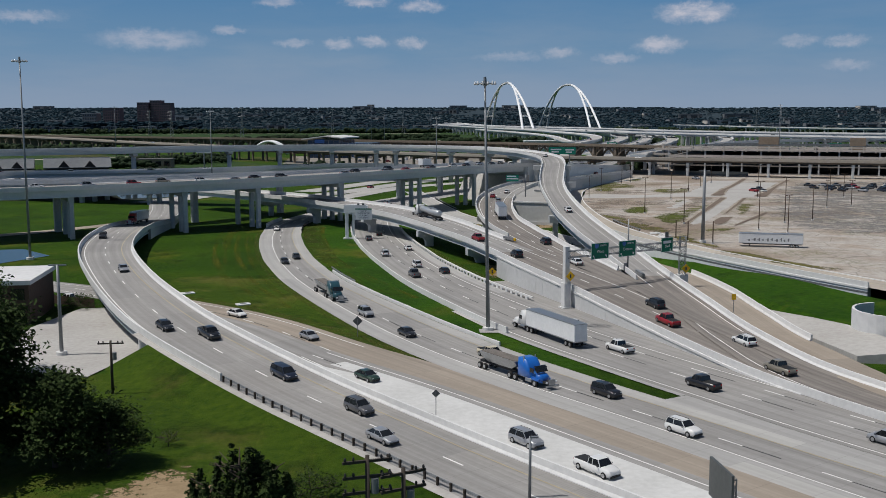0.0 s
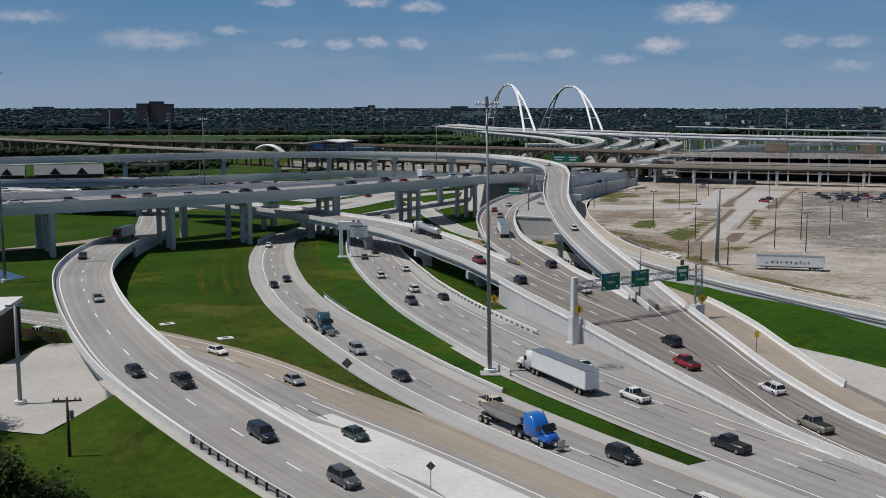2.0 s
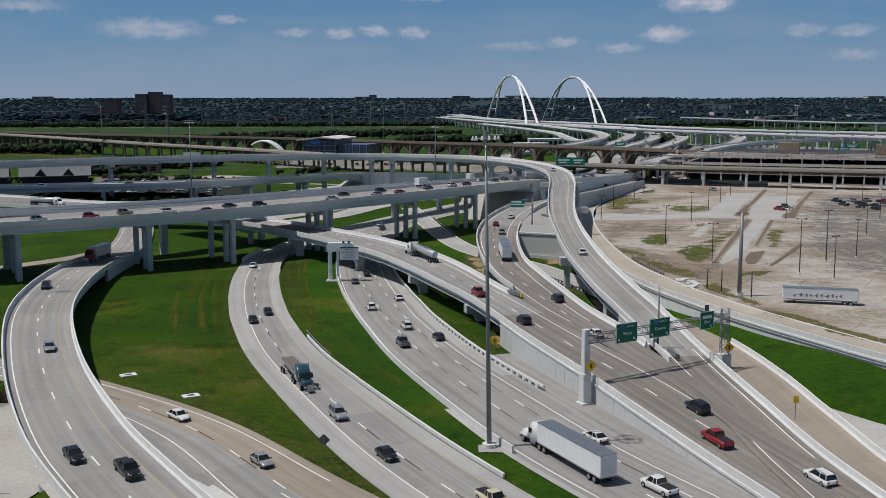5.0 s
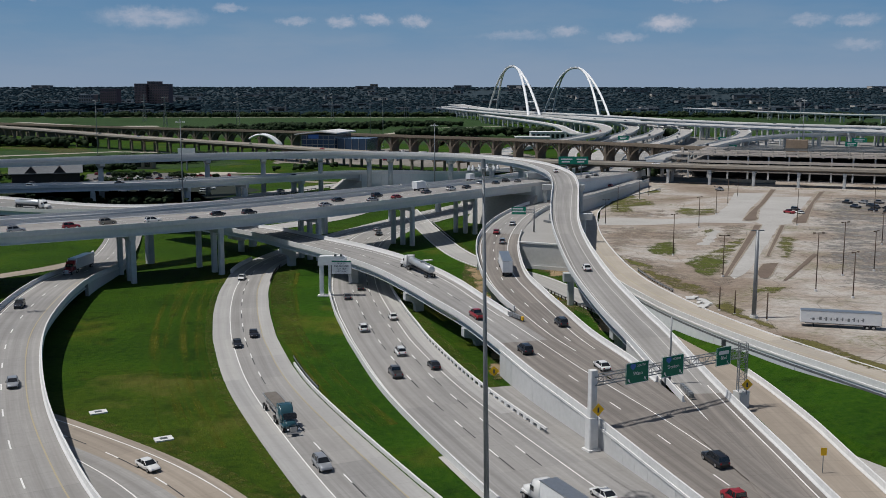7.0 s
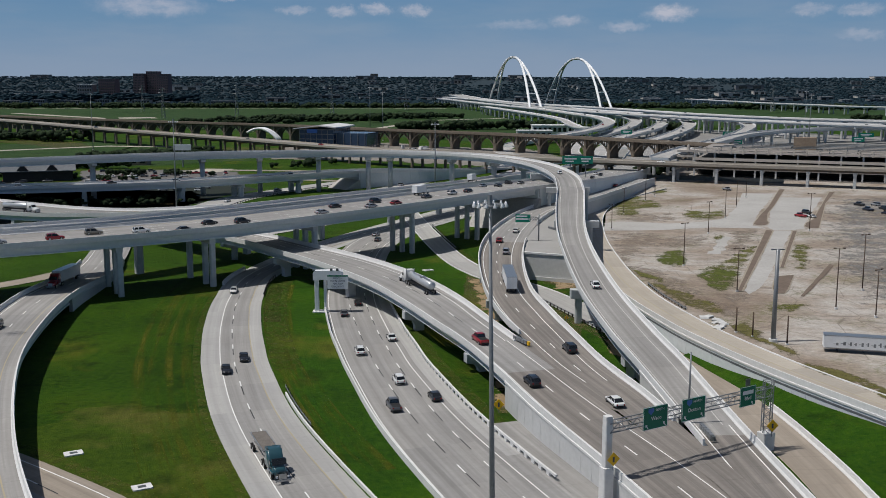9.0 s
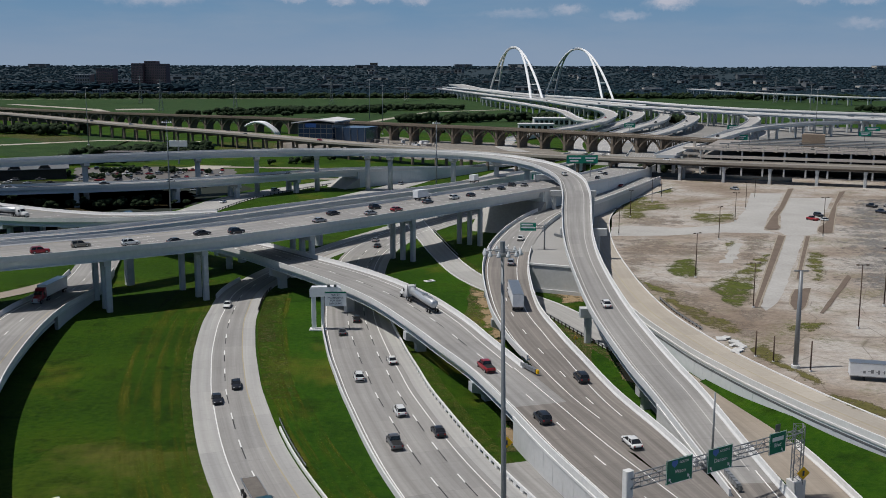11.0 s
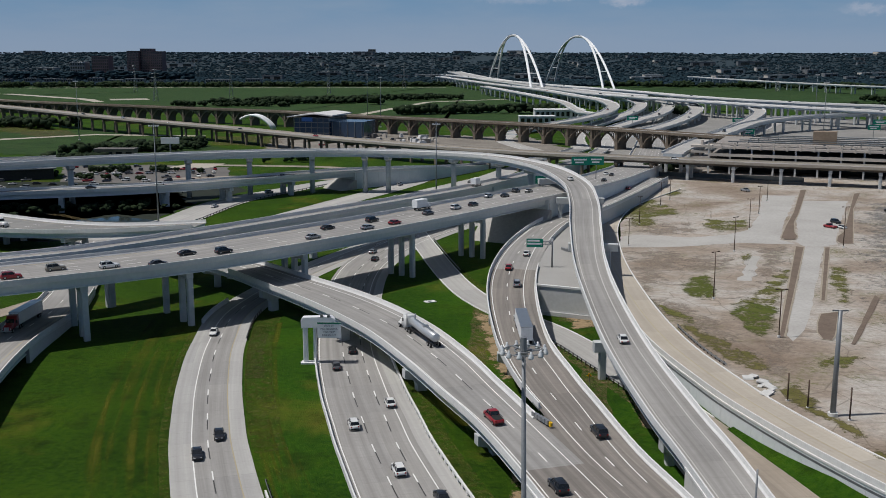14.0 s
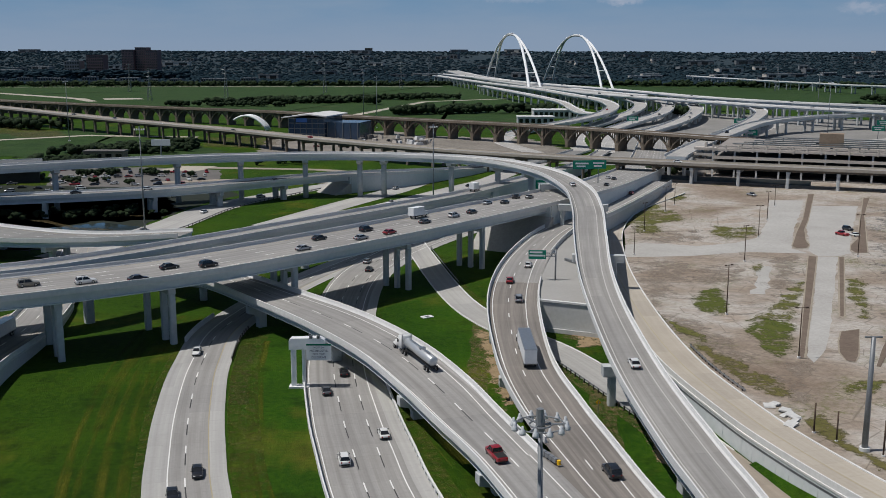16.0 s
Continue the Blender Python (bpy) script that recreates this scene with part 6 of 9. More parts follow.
def car_parts(t, kind, colour, lean=False):
    L, h, hood, waist, roof, (rf, rt, ft, ff) = CARS[kind]
    f, r = L / 2, -L / 2

    def body():
        deck = waist - 0.02
        s = [ring(r, h - 0.14, 0.42, deck - 0.1, 0.12), ring(r + 0.12, h - 0.04, 0.26, deck, 0.14), ring(rf, h, 0.22, deck + (0.0 if kind != "sedan" else 0.02)), ring(0, h, 0.2, waist), ring(ff, h, 0.22, waist - 0.01),
             ring(f - 0.75, h - 0.03, 0.22, hood), ring(f - 0.2, h - 0.09, 0.25, hood - 0.12, 0.14), ring(f, h - 0.22, 0.36, hood - 0.3, 0.1)]
        sh = loft(s)
        # arches above the wheels
        return sh.mesh("body", True)

    def roof_mesh():
        e = h - 0.2
        sh = loft([[(rt, -e + 0.08, roof - 0.07), (rt, e - 0.08, roof - 0.07), (rt, e - 0.16, roof - 0.01), (rt, -e + 0.16, roof - 0.01)],
                   [((rt + ft) / 2, -e, roof - 0.06), ((rt + ft) / 2, e, roof - 0.06), ((rt + ft) / 2, e - 0.12, roof + 0.03), ((rt + ft) / 2, -e + 0.12, roof + 0.03)],
                   [(ft, -e + 0.06, roof - 0.07), (ft, e - 0.06, roof - 0.07), (ft, e - 0.16, roof - 0.01), (ft, -e + 0.16, roof - 0.01)]])
        return sh.mesh("roof")

    def pillar(xa, xb, d):
        return Shape().tube([(xa, d * (h - 0.21), roof - 0.05), (xb, d * (h - 0.07), waist - 0.02)], 0.05, 5).mesh("pillar")

    def glass():
        e, e2 = h - 0.22, h - 0.08
        sh = Shape()
        sh.add([(rf, -e2, waist - 0.03), (ff, -e2, waist - 0.03), (ff, e2, waist - 0.03), (rf, e2, waist - 0.03), (rt, -e, roof - 0.05), (ft, -e, roof - 0.05), (ft, e, roof - 0.05), (rt, e, roof - 0.05)],
               [(0, 1, 5, 4), (1, 2, 6, 5), (2, 3, 7, 6), (3, 0, 4, 7), (4, 5, 6, 7)])
        return sh.mesh("glasshouse")

    part("body", shared((kind, "body", colour), body), paint(colour), t)
    part("roof", shared((kind, "roof", colour), roof_mesh), paint(colour), t)
    part("glasshouse", shared((kind, "glass"), glass), M["car_glass"], t, "dark tinted glass")
    R = 0.34 if kind == "sedan" else 0.39
    places = [(x, y) for x in (r + 0.95, f - 0.92) for y in (-h + 0.1, h - 0.1)]
    if lean:
        for x, y in places:
            part("wheel", shared(("tyre", R, 0.24), lambda: wheel_mesh(R, 0.24)), M["tyre"], t).matrix_basis = Matrix.Translation((x, y, R))
    else:
        add_wheels(t, places, R, 0.24)
    for d in () if lean else (-1, 1):
        part("headlight", shared((kind, "hl", d), lambda: Shape().box(f - 0.34, d * (h - 0.42) - 0.17, hood - 0.32, f - 0.08, d * (h - 0.42) + 0.17, hood - 0.17, None, 0.04).mesh("headlight")), M["head_lamp"], t)
        part("tail_light", shared((kind, "tl", d), lambda: Shape().box(r - 0.02, d * (h - 0.3) - 0.14, waist - 0.36, r + 0.16, d * (h - 0.3) + 0.14, waist - 0.12, None, 0.03).mesh("tail_light")), M["tail_lamp"], t)
        part("mirror", shared((kind, "mi", d), lambda: Shape().box(ff - 0.35, d * (h + 0.1) - 0.09, waist - 0.02, ff - 0.2, d * (h + 0.1) + 0.09, waist + 0.12, None, 0.03).mesh("mirror")), paint(colour), t)
    if lean:
        return
    for k, (xa, xb) in enumerate(((ft, ff - 0.05), (rt, rf + 0.05), ((rt + ft) / 2 - 0.1, (rt + ft) / 2 - 0.1))):
        for d in (-1, 1):
            part("pillar", shared((kind, "pillar", colour, k, d), lambda: pillar(xa, xb, d)), paint(colour), t)
    part("front_bumper", shared((kind, "bf"), lambda: Shape().box(f - 0.2, -h + 0.2, 0.3, f + 0.04, h - 0.2, 0.52, None, 0.08).mesh("front_bumper")), M["trim_black"], t)
    part("rear_bumper", shared((kind, "br"), lambda: Shape().box(r - 0.05, -h + 0.15, 0.34, r + 0.15, h - 0.15, 0.56, None, 0.06).mesh("rear_bumper")), M["trim_black"], t)
    if kind == "pickup":
        part("cargo_bed", shared((kind, "bed"), lambda: Shape().box(r + 0.12, -h + 0.16, waist - 0.04, rf - 0.12, h - 0.16, waist + 0.012).mesh("cargo_bed")), M["trim_black"], t, "open dark cargo bed")
    if kind == "suv":
        for d in (-1, 1):
            part("roof_rail", shared((kind, "rail", d), lambda: Shape().tube([(rt + 0.15, d * (h - 0.3), roof + 0.06), (ft - 0.15, d * (h - 0.3), roof + 0.06)], 0.03, 5).mesh("roof_rail")), M["trim_black"], t)


def tractor(t, colour, x0=0.0):
    """A long-nosed road tractor; x0 is its rear axle."""
    P = paint(colour)
    part("chassis", shared(("tr", "ch"), lambda: Shape().box(x0 - 1.0, -0.5, 0.65, x0 + 6.3, 0.5, 1.0).box(x0 + 1.6, -1.1, 0.45, x0 + 3.0, 1.1, 0.95, None, 0.1).mesh("chassis")), M["chassis"], t)
    part("cab", shared(("tr", "cab", colour), lambda: loft([ring(x0 + 1.3, 1.15, 0.95, 3.4, 0.2), ring(x0 + 1.45, 1.22, 0.9, 3.7, 0.2), ring(x0 + 3.0, 1.22, 0.9, 3.6, 0.2), ring(x0 + 3.7, 1.18, 0.9, 2.75, 0.2), ring(x0 + 4.1, 1.1, 0.85, 2.1, 0.2)]).mesh("cab", True)), P, t)
    part("bonnet", shared(("tr", "bon", colour), lambda: loft([ring(x0 + 3.9, 1.05, 0.7, 2.05, 0.2), ring(x0 + 5.6, 0.95, 0.65, 1.85, 0.2), ring(x0 + 6.25, 0.8, 0.65, 1.6, 0.18)]).mesh("bonnet", True)), P, t)
    part("windscreen", shared(("tr", "ws"), lambda: Shape().add([(x0 + 4.14, -1.0, 2.12), (x0 + 4.14, 1.0, 2.12), (x0 + 3.6, 0.98, 2.95), (x0 + 3.6, -0.98, 2.95), (x0 + 3.9, -1.0, 2.1), (x0 + 3.9, 1.0, 2.1), (x0 + 3.4, 0.98, 2.93), (x0 + 3.4, -0.98, 2.93)],
                                                          [(0, 1, 2, 3), (4, 7, 6, 5), (0, 4, 5, 1), (3, 2, 6, 7), (1, 5, 6, 2), (0, 3, 7, 4)]).mesh("windscreen")), M["car_glass"], t)
    for d in (-1, 1):
        part("side_window", shared(("tr", "sw", d), lambda: Shape().box(x0 + 2.7, d * 1.2 - 0.03, 1.95, x0 + 3.6, d * 1.2 + 0.03, 2.65, None).mesh("side_window")), M["car_glass"], t)
        part("fender", shared(("tr", "fe", d, colour), lambda: Shape().box(x0 + 4.4, d * 1.0 - 0.22, 0.95, x0 + 6.1, d * 1.0 + 0.22, 1.2, None, 0.15).mesh("fender")), P, t)
        part("exhaust", shared(("tr", "ex", d), lambda: Shape().tube([(x0 + 1.15, d * 1.05, 0.9), (x0 + 1.15, d * 1.05, 4.0)], 0.1, 8).mesh("exhaust")), M["rim"], t)
        part("fuel_tank", shared(("tr", "ft", d), lambda: Shape().tube([(x0 + 1.7, d * 0.95, 0.75), (x0 + 3.1, d * 0.95, 0.75)], 0.34, 10).mesh("fuel_tank")), M["rim"], t)
        part("headlight", shared(("tr", "hl", d), lambda: Shape().box(x0 + 6.05, d * 0.85 - 0.15, 0.95, x0 + 6.22, d * 0.85 + 0.15, 1.2, None, 0.04).mesh("headlight")), M["head_lamp"], t)
    part("grille", shared(("tr", "gr"), lambda: Shape().box(x0 + 6.2, -0.55, 0.7, x0 + 6.32, 0.55, 1.5).box(x0 + 6.2, -1.15, 0.42, x0 + 6.45, 1.15, 0.68, None, 0.05).mesh("grille")), M["rim"], t)
    add_wheels(t, [(x0 + x, d * 1.02) for x in (-0.65, 0.65, 5.25) for d in (-1, 1)], 0.52, 0.42)


def box_trailer(t, x0, x1):
    """A dry van trailer between x0 (rear) and x1 (front)."""
    part("van_body", shared(("van", x0, x1), lambda: Shape().box(x0, -1.28, 1.15, x1, 1.28, 4.1, None, 0.05).mesh("van_body")), M["trailer_white"], t)
    part("side_rail", shared(("vrail", x0, x1), lambda: Shape().box(x0 - 0.02, -1.31, 1.08, x1 + 0.02, 1.31, 1.24).box(x0 - 0.02, -1.31, 4.02, x1 + 0.02, 1.31, 4.13).mesh("side_rail")), M["rim"], t)
    part("rear_door", shared(("vdoor", x0), lambda: Shape().box(x0 - 0.06, -1.2, 1.25, x0 - 0.005, -0.02, 4.0).box(x0 - 0.06, 0.02, 1.25, x0 - 0.005, 1.2, 4.0).mesh("rear_door")), M["trailer_white"], t)
    part("underframe", shared(("vund", x0, x1), lambda: Shape().box(x0 + 0.3, -0.45, 0.75, x1 - 1, 0.45, 1.1).box(x0 + 0.02, -1.1, 0.5, x0 + 0.12, 1.1, 0.62).mesh("underframe")), M["chassis"], t)
    for d in (-1, 1):
        part("landing_leg", shared(("vleg", x1, d), lambda: Shape().box(x1 - 2.8, d * 0.8 - 0.08, 0.05, x1 - 2.6, d * 0.8 + 0.08, 1.1).mesh("landing_leg")), M["chassis"], t)
    add_wheels(t, [(x0 + x, d * 1.02) for x in (1.5, 2.75) for d in (-1, 1)], 0.5, 0.42)


def semi(t, colour):
    tractor(t, colour, 2.5)
    box_trailer(t, -12.2, 3.6)


def dump(t, colour):
    tractor(t, colour, 1.0)
    part("hopper", shared(("dump", "hop"), lambda: loft([[(-7.2, -0.9, 2.0), (-7.2, 0.9, 2.0), (-7.2, 1.25, 2.75), (-7.2, -1.25, 2.75)], [(-5.6, -0.7, 1.3), (-5.6, 0.7, 1.3), (-5.6, 1.25, 2.75), (-5.6, -1.25, 2.75)],
                                                         [(0.2, -0.7, 1.35), (0.2, 0.7, 1.35), (0.2, 1.25, 2.75), (0.2, -1.25, 2.75)], [(1.7, -0.9, 2.1), (1.7, 0.9, 2.1), (1.7, 1.25, 2.75), (1.7, -1.25, 2.75)]]).mesh("hopper")), M["rim"], t, "bare aluminium hopper")
    part("load", shared(("dump", "load"), lambda: Shape().box(-7.0, -1.12, 2.72, 1.5, 1.12, 2.8, None, 0.2).mesh("load")), M["aggregate"], t, "dark aggregate load")
    part("frame_rail", shared(("dump", "fr"), lambda: Shape().box(-8.0, -0.45, 0.85, 1.2, 0.45, 1.2).mesh("frame_rail")), M["chassis"], t)
    add_wheels(t, [(x, d * 1.02) for x in (-7.2, -5.95) for d in (-1, 1)], 0.5, 0.42)


def tanker(t, colour):
    tractor(t, "white", 2.6)
    part("tank", shared(("tank",), lambda: Shape().tube([(-10.4, 0, 2.2), (-10.1, 0, 2.2), (2.9, 0, 2.45), (3.2, 0, 2.45)], [0.7, 1.0, 1.0, 0.7], 18).mesh("tank", True)), paint("steel"), t, "polished steel tank")
    part("catwalk", shared(("tankw",), lambda: Shape().box(-8.5, -0.25, 3.28, 1.6, 0.25, 3.44).box(-5, -0.6, 3.2, -4.2, 0.6, 3.55, None, 0.08).mesh("catwalk")), M["rim"], t)
    part("underframe", shared(("tanku",), lambda: Shape().box(-10.3, -0.45, 0.8, 2.6, 0.45, 1.35).mesh("underframe")), M["chassis"], t)
    add_wheels(t, [(x, d * 1.02) for x in (-9.6, -8.35) for d in (-1, 1)], 0.5, 0.42)


def box_truck(t, colour):
    part("cargo_box", shared(("bx", "box"), lambda: Shape().box(-3.6, -1.2, 1.0, 2.0, 1.2, 3.6, None, 0.05).mesh("cargo_box")), M["trailer_white"], t)
    part("cab", shared(("bx", "cab"), lambda: loft([ring(1.9, 1.0, 0.6, 2.4), ring(2.9, 1.02, 0.6, 2.35), ring(3.5, 0.98, 0.6, 1.5), ring(4.3, 0.9, 0.6, 1.35)]).mesh("cab", True)), paint("white"), t)
    part("windscreen", shared(("bx", "ws"), lambda: Shape().box(2.9, -0.85, 1.55, 3.35, 0.85, 2.15, None, 0.05).mesh("windscreen")), M["car_glass"], t)
    part("underframe", shared(("bx", "un"), lambda: Shape().box(-3.5, -0.45, 0.5, 3.5, 0.45, 0.95).mesh("underframe")), M["chassis"], t)
    add_wheels(t, [(x, d * 0.92) for x in (-2.2, 3.2) for d in (-1, 1)], 0.45, 0.35)


NAMES = {"sedan": ("car", "four-door saloon car"), "suv": ("suv", "sport utility car with roof rails"), "van": ("minivan", "minivan"), "pickup": ("pickup_truck", "pickup truck with an open bed"),
         "semi": ("articulated_truck", "tractor with long white box trailer"), "dump": ("dump_truck", "tractor with loaded hopper trailer"), "tanker": ("tanker_truck", "tractor with polished steel tank trailer"), "box": ("box_truck", "box truck")}


def vehicle(kind, colour, x, y, z, turn, where, tilt=0.0, lean=False):
    name, what = NAMES[kind]
    colour_word = {"navy": "dark blue", "steel": "white", "cream": "cream-coloured"}.get(colour, colour)
    t = thing(name, f"{colour_word} {what} {where}", "car" if kind in CARS else "truck", "vehicles " + where, at=(x, y, z), turn=turn)
    t.matrix_basis = t.matrix_basis @ Matrix.Rotation(-tilt, 4, "Y")
    if kind in CARS:
        car_parts(t, kind, colour, lean)
    else:
        {"semi": semi, "dump": dump, "tanker": tanker, "box": box_truck}[kind](t, colour)
    return t


TRAFFIC = [
    (R1, 1, "on the curved ramp", [(270, -2.0, "sedan", "black"), (277, 1.6, "pickup", "black"), (299, 1.3, "van", "navy"), (315, 1.3, "suv", "grey"), (324, -2.2, "sedan", "silver"), (223, 1.3, "sedan", "silver"), (164, -2.2, "suv", "black"), (114, -2.2, "semi", "red")]),
    (R2, 1, "on the tan entrance road", [(131, 1.0, "sedan", "white"), (153, 1.4, "sedan", "silver"), (178, -4.1, "sedan", "green"), (209, -5.0, "suv", "silver"), (219, -5.0, "pickup", "white")]),
    (R3, 1, "on the two-lane road", [(335, -1.8, "sedan", "black"), (376, 1.7, "suv", "black"), (391, -1.8, "suv", "white"), (353, 1.7, "pickup", "cream"), (363, -1.8, "dump", "blue"), (298, -1.8, "dump", "teal"), (318, -1.8, "suv", "silver"),
                                     (254, -1.8, "sedan", "black"), (187, -1.8, "sedan", "white"), (247, 1.7, "sedan", "black")]),
    (R4, -1, "on the main carriageway", [(318, -3.5, "semi", "white"), (352, -3.5, "pickup", "black"), (377, -3.5, "van", "silver"), (259, -3.5, "pickup", "grey"), (332, 0.1, "pickup", "white"), (315, 3.7, "sedan", "white"), (186, 0.1, "sedan", "black"),
                                         (196, -3.5, "sedan", "grey"), (227, -3.5, "suv", "white"), (218, 3.7, "sedan", "white"), (246, 0.1, "suv", "white"), (256, 3.7, "sedan", "black"), (85, -3.5, "sedan", "silver"), (95, 0.1, "sedan", "black")]),
    (R5, -1, "on the ramp bridge", [(261, 2.2, "suv", "white"), (274, -1.8, "pickup", "tan"), (248, -1.8, "pickup", "red"), (238, 2.2, "suv", "black"), (123, 1.9, "tanker", "steel"), (167, -1.6, "pickup", "red"), (191, -1.6, "suv", "black")]),
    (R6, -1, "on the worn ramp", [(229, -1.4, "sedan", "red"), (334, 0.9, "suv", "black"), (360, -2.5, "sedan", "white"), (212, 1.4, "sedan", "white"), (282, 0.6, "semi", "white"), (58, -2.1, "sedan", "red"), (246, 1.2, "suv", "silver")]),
    (R7, -1, "on the flyover", [(742, -0.2, "sedan", "white"), (568, -0.2, "sedan", "white")]),
    (ML, 1, "on the motorway bridge", [(355, -3.6, "suv", "red"), (374, -3.6, "suv", "white"), (383, -7.0, "sedan", "black"), (392, 0, "sedan", "black"), (399, -3.6, "suv", "black"), (424, -3.6, "sedan", "silver"), (435, 3.6, "sedan", "black"),
                                       (442, -3.6, "sedan", "silver"), (451, 3.6, "suv", "black"), (452, -3.6, "sedan", "red"), (470, 0, "sedan", "grey"), (483, 0, "suv", "white"), (492, 0, "sedan", "black"), (513, 7.0, "sedan", "silver"),
                                       (518, 3.6, "sedan", "black"), (534, 7.0, "suv", "black"), (537, 3.6, "sedan", "grey"), (343, -3.6, "suv", "silver"), (364, 0, "suv", "tan"), (476, 7.2, "box", "white"), (643, 3.6, "sedan", "white"),
                                       (637, 0, "sedan", "black"), (603, -3.6, "sedan", "black"), (330, 0, "sedan", "white"), (310, -3.6, "sedan", "silver"), (296, 3.6, "suv", "black")]),
    (B4, 1, "on the side ramp", [(B4.near(-139, 396), -3.0, "tanker", "steel"), (B4.near(-178, 417), 4.0, "suv", "white"), (B4.near(-168, 411), 0.5, "sedan", "white"), (B4.near(-152, 402), 6.0, "sedan", "silver"), (B4.near(-190, 424), -3.0, "sedan", "black")]),
    (B3, 1, "on the back bridge", [(314, 2.8, "sedan", "black"), (340, 2.8, "sedan", "white"), (391, -2.8, "sedan", "black"), (280, -2.6, "suv", "silver"), (250, 2.8, "sedan", "red")]),
    (ML2, 1, "on the high ramp", [(544, 1.4, "box", "white")]),
    (V1, 1, "on the long viaduct", [(842, 2.7, "sedan", "black"), (966, -2.9, "sedan", "white"), (1046, -2.9, "sedan", "black"), (1353, 2.8, "sedan", "white"), (900, 2.8, "suv", "silver"), (1120, 2.8, "sedan", "red")]),
]
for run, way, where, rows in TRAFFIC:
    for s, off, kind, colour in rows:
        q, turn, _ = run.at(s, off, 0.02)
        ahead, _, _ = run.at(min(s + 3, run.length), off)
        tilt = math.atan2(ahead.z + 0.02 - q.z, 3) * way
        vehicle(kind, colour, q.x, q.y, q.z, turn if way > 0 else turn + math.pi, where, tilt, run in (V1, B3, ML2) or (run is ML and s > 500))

# parked: the white trailer, and cars in and round the car park
tr = thing("box_trailer", "white box trailer parked alone in the car park", "trailer", at=(73.0, 225.0, 3.5), turn=radians(165))
box_trailer(tr, -8.0, 8.0)
tr.scale.z = 0.86
for k, (x0, w, z0, h) in enumerate(((-4.6, 0.7, 1.9, 0.9), (-3.6, 0.5, 1.8, 0.7), (-2.8, 0.6, 1.9, 1.0), (-1.8, 0.9, 1.8, 0.8), (-0.5, 0.6, 1.9, 0.9), (0.5, 0.8, 1.8, 0.9), (1.8, 0.5, 1.9, 0.7), (2.7, 0.7, 1.8, 0.9), (3.8, 1.0, 1.9, 0.8), (5.2, 0.9, 1.8, 0.6))):
    part("faded_marking", Shape().box(x0, 1.285, z0, x0 + w * 0.5, 1.3, z0 + h).box(x0, 1.285, z0 + h * 0.45, x0 + w, 1.3, z0 + h * 0.6).mesh("faded_marking"), M["steel"], tr, "faded grey lettering bars")
rnd = random.Random(5)
for x, y in ((127.2, 511.8), (126.7, 414.2), (130.2, 413.2), (132.4, 424.2), (162.1, 450.9), (168.3, 450.7), (166.1, 438.3), (174.5, 450.5), (169.1, 430.2), (178, 446), (182, 452), (186, 440), (190, 450), (195, 446), (176, 434), (200, 452), (205, 441), (210, 450)):
    vehicle(rnd.choice(("sedan", "suv", "pickup")), rnd.choice(("white", "black", "silver", "grey", "red")), x, y, lot_z(x, y) + 0.02, rnd.choice((1.9, 5.04)) + rnd.uniform(-0.1, 0.1), "in the car park", lean=True)
for k in range(22):
    x, y = 158 + 3.2 * k * 0.8 + rnd.uniform(-0.6, 0.6), 432 - (k % 3) * 9 + rnd.uniform(-2, 2)
    vehicle(rnd.choice(("sedan", "suv", "pickup", "van")), rnd.choice(("black", "black", "grey", "navy", "white", "silver")), x, y, lot_z(x, y) + 0.02, rnd.choice((1.9, 5.04)) + rnd.uniform(-0.1, 0.1), "in the car park", lean=True)
for i in range(15):
    for j in range(4):
        x, y = -232 + i * 9.5 + rnd.uniform(-1.5, 1.5), 512 + j * 13 + rnd.uniform(-2, 2)
        if rnd.random() < 0.7:
            vehicle(rnd.choice(("sedan", "suv", "pickup", "van")), rnd.choice(("white", "white", "black", "silver", "grey", "red", "navy")), x, y, 0.0, rnd.choice((0.3, 3.44)) + rnd.uniform(-0.08, 0.08), "parked below the bridges", lean=True)
# ---------------------------------------------------------------- sky backdrop with small clouds
CLOUDS = [(972, 422, 150, 43, 1.0), (838, 302, 100, 32, 0.85), (677, 254, 91, 20, 0.5), (458, 278, 68, 23, 0.5), (-275, 320, 68, 23, 0.7), (-408, 313, 59, 23, 0.6), (-124, 314, 59, 25, 0.7), (-1126, 322, 216, 41, 0.55), (-831, 361, 64, 20, 0.5), (-1560, 397, 136, 25, 0.5), (-307, 474, 95, 25, 0.8), (-86, 457, 100, 27, 0.7), (-646, 470, 86, 20, 0.55), (-584, 314, 73, 18, 0.45), (1346, 307, 82, 23, 0.45), (1513, 305, 82, 25, 0.5), (259, 262, 136, 20, 0.35), (1525, 216, 100, 20, 0.35)]


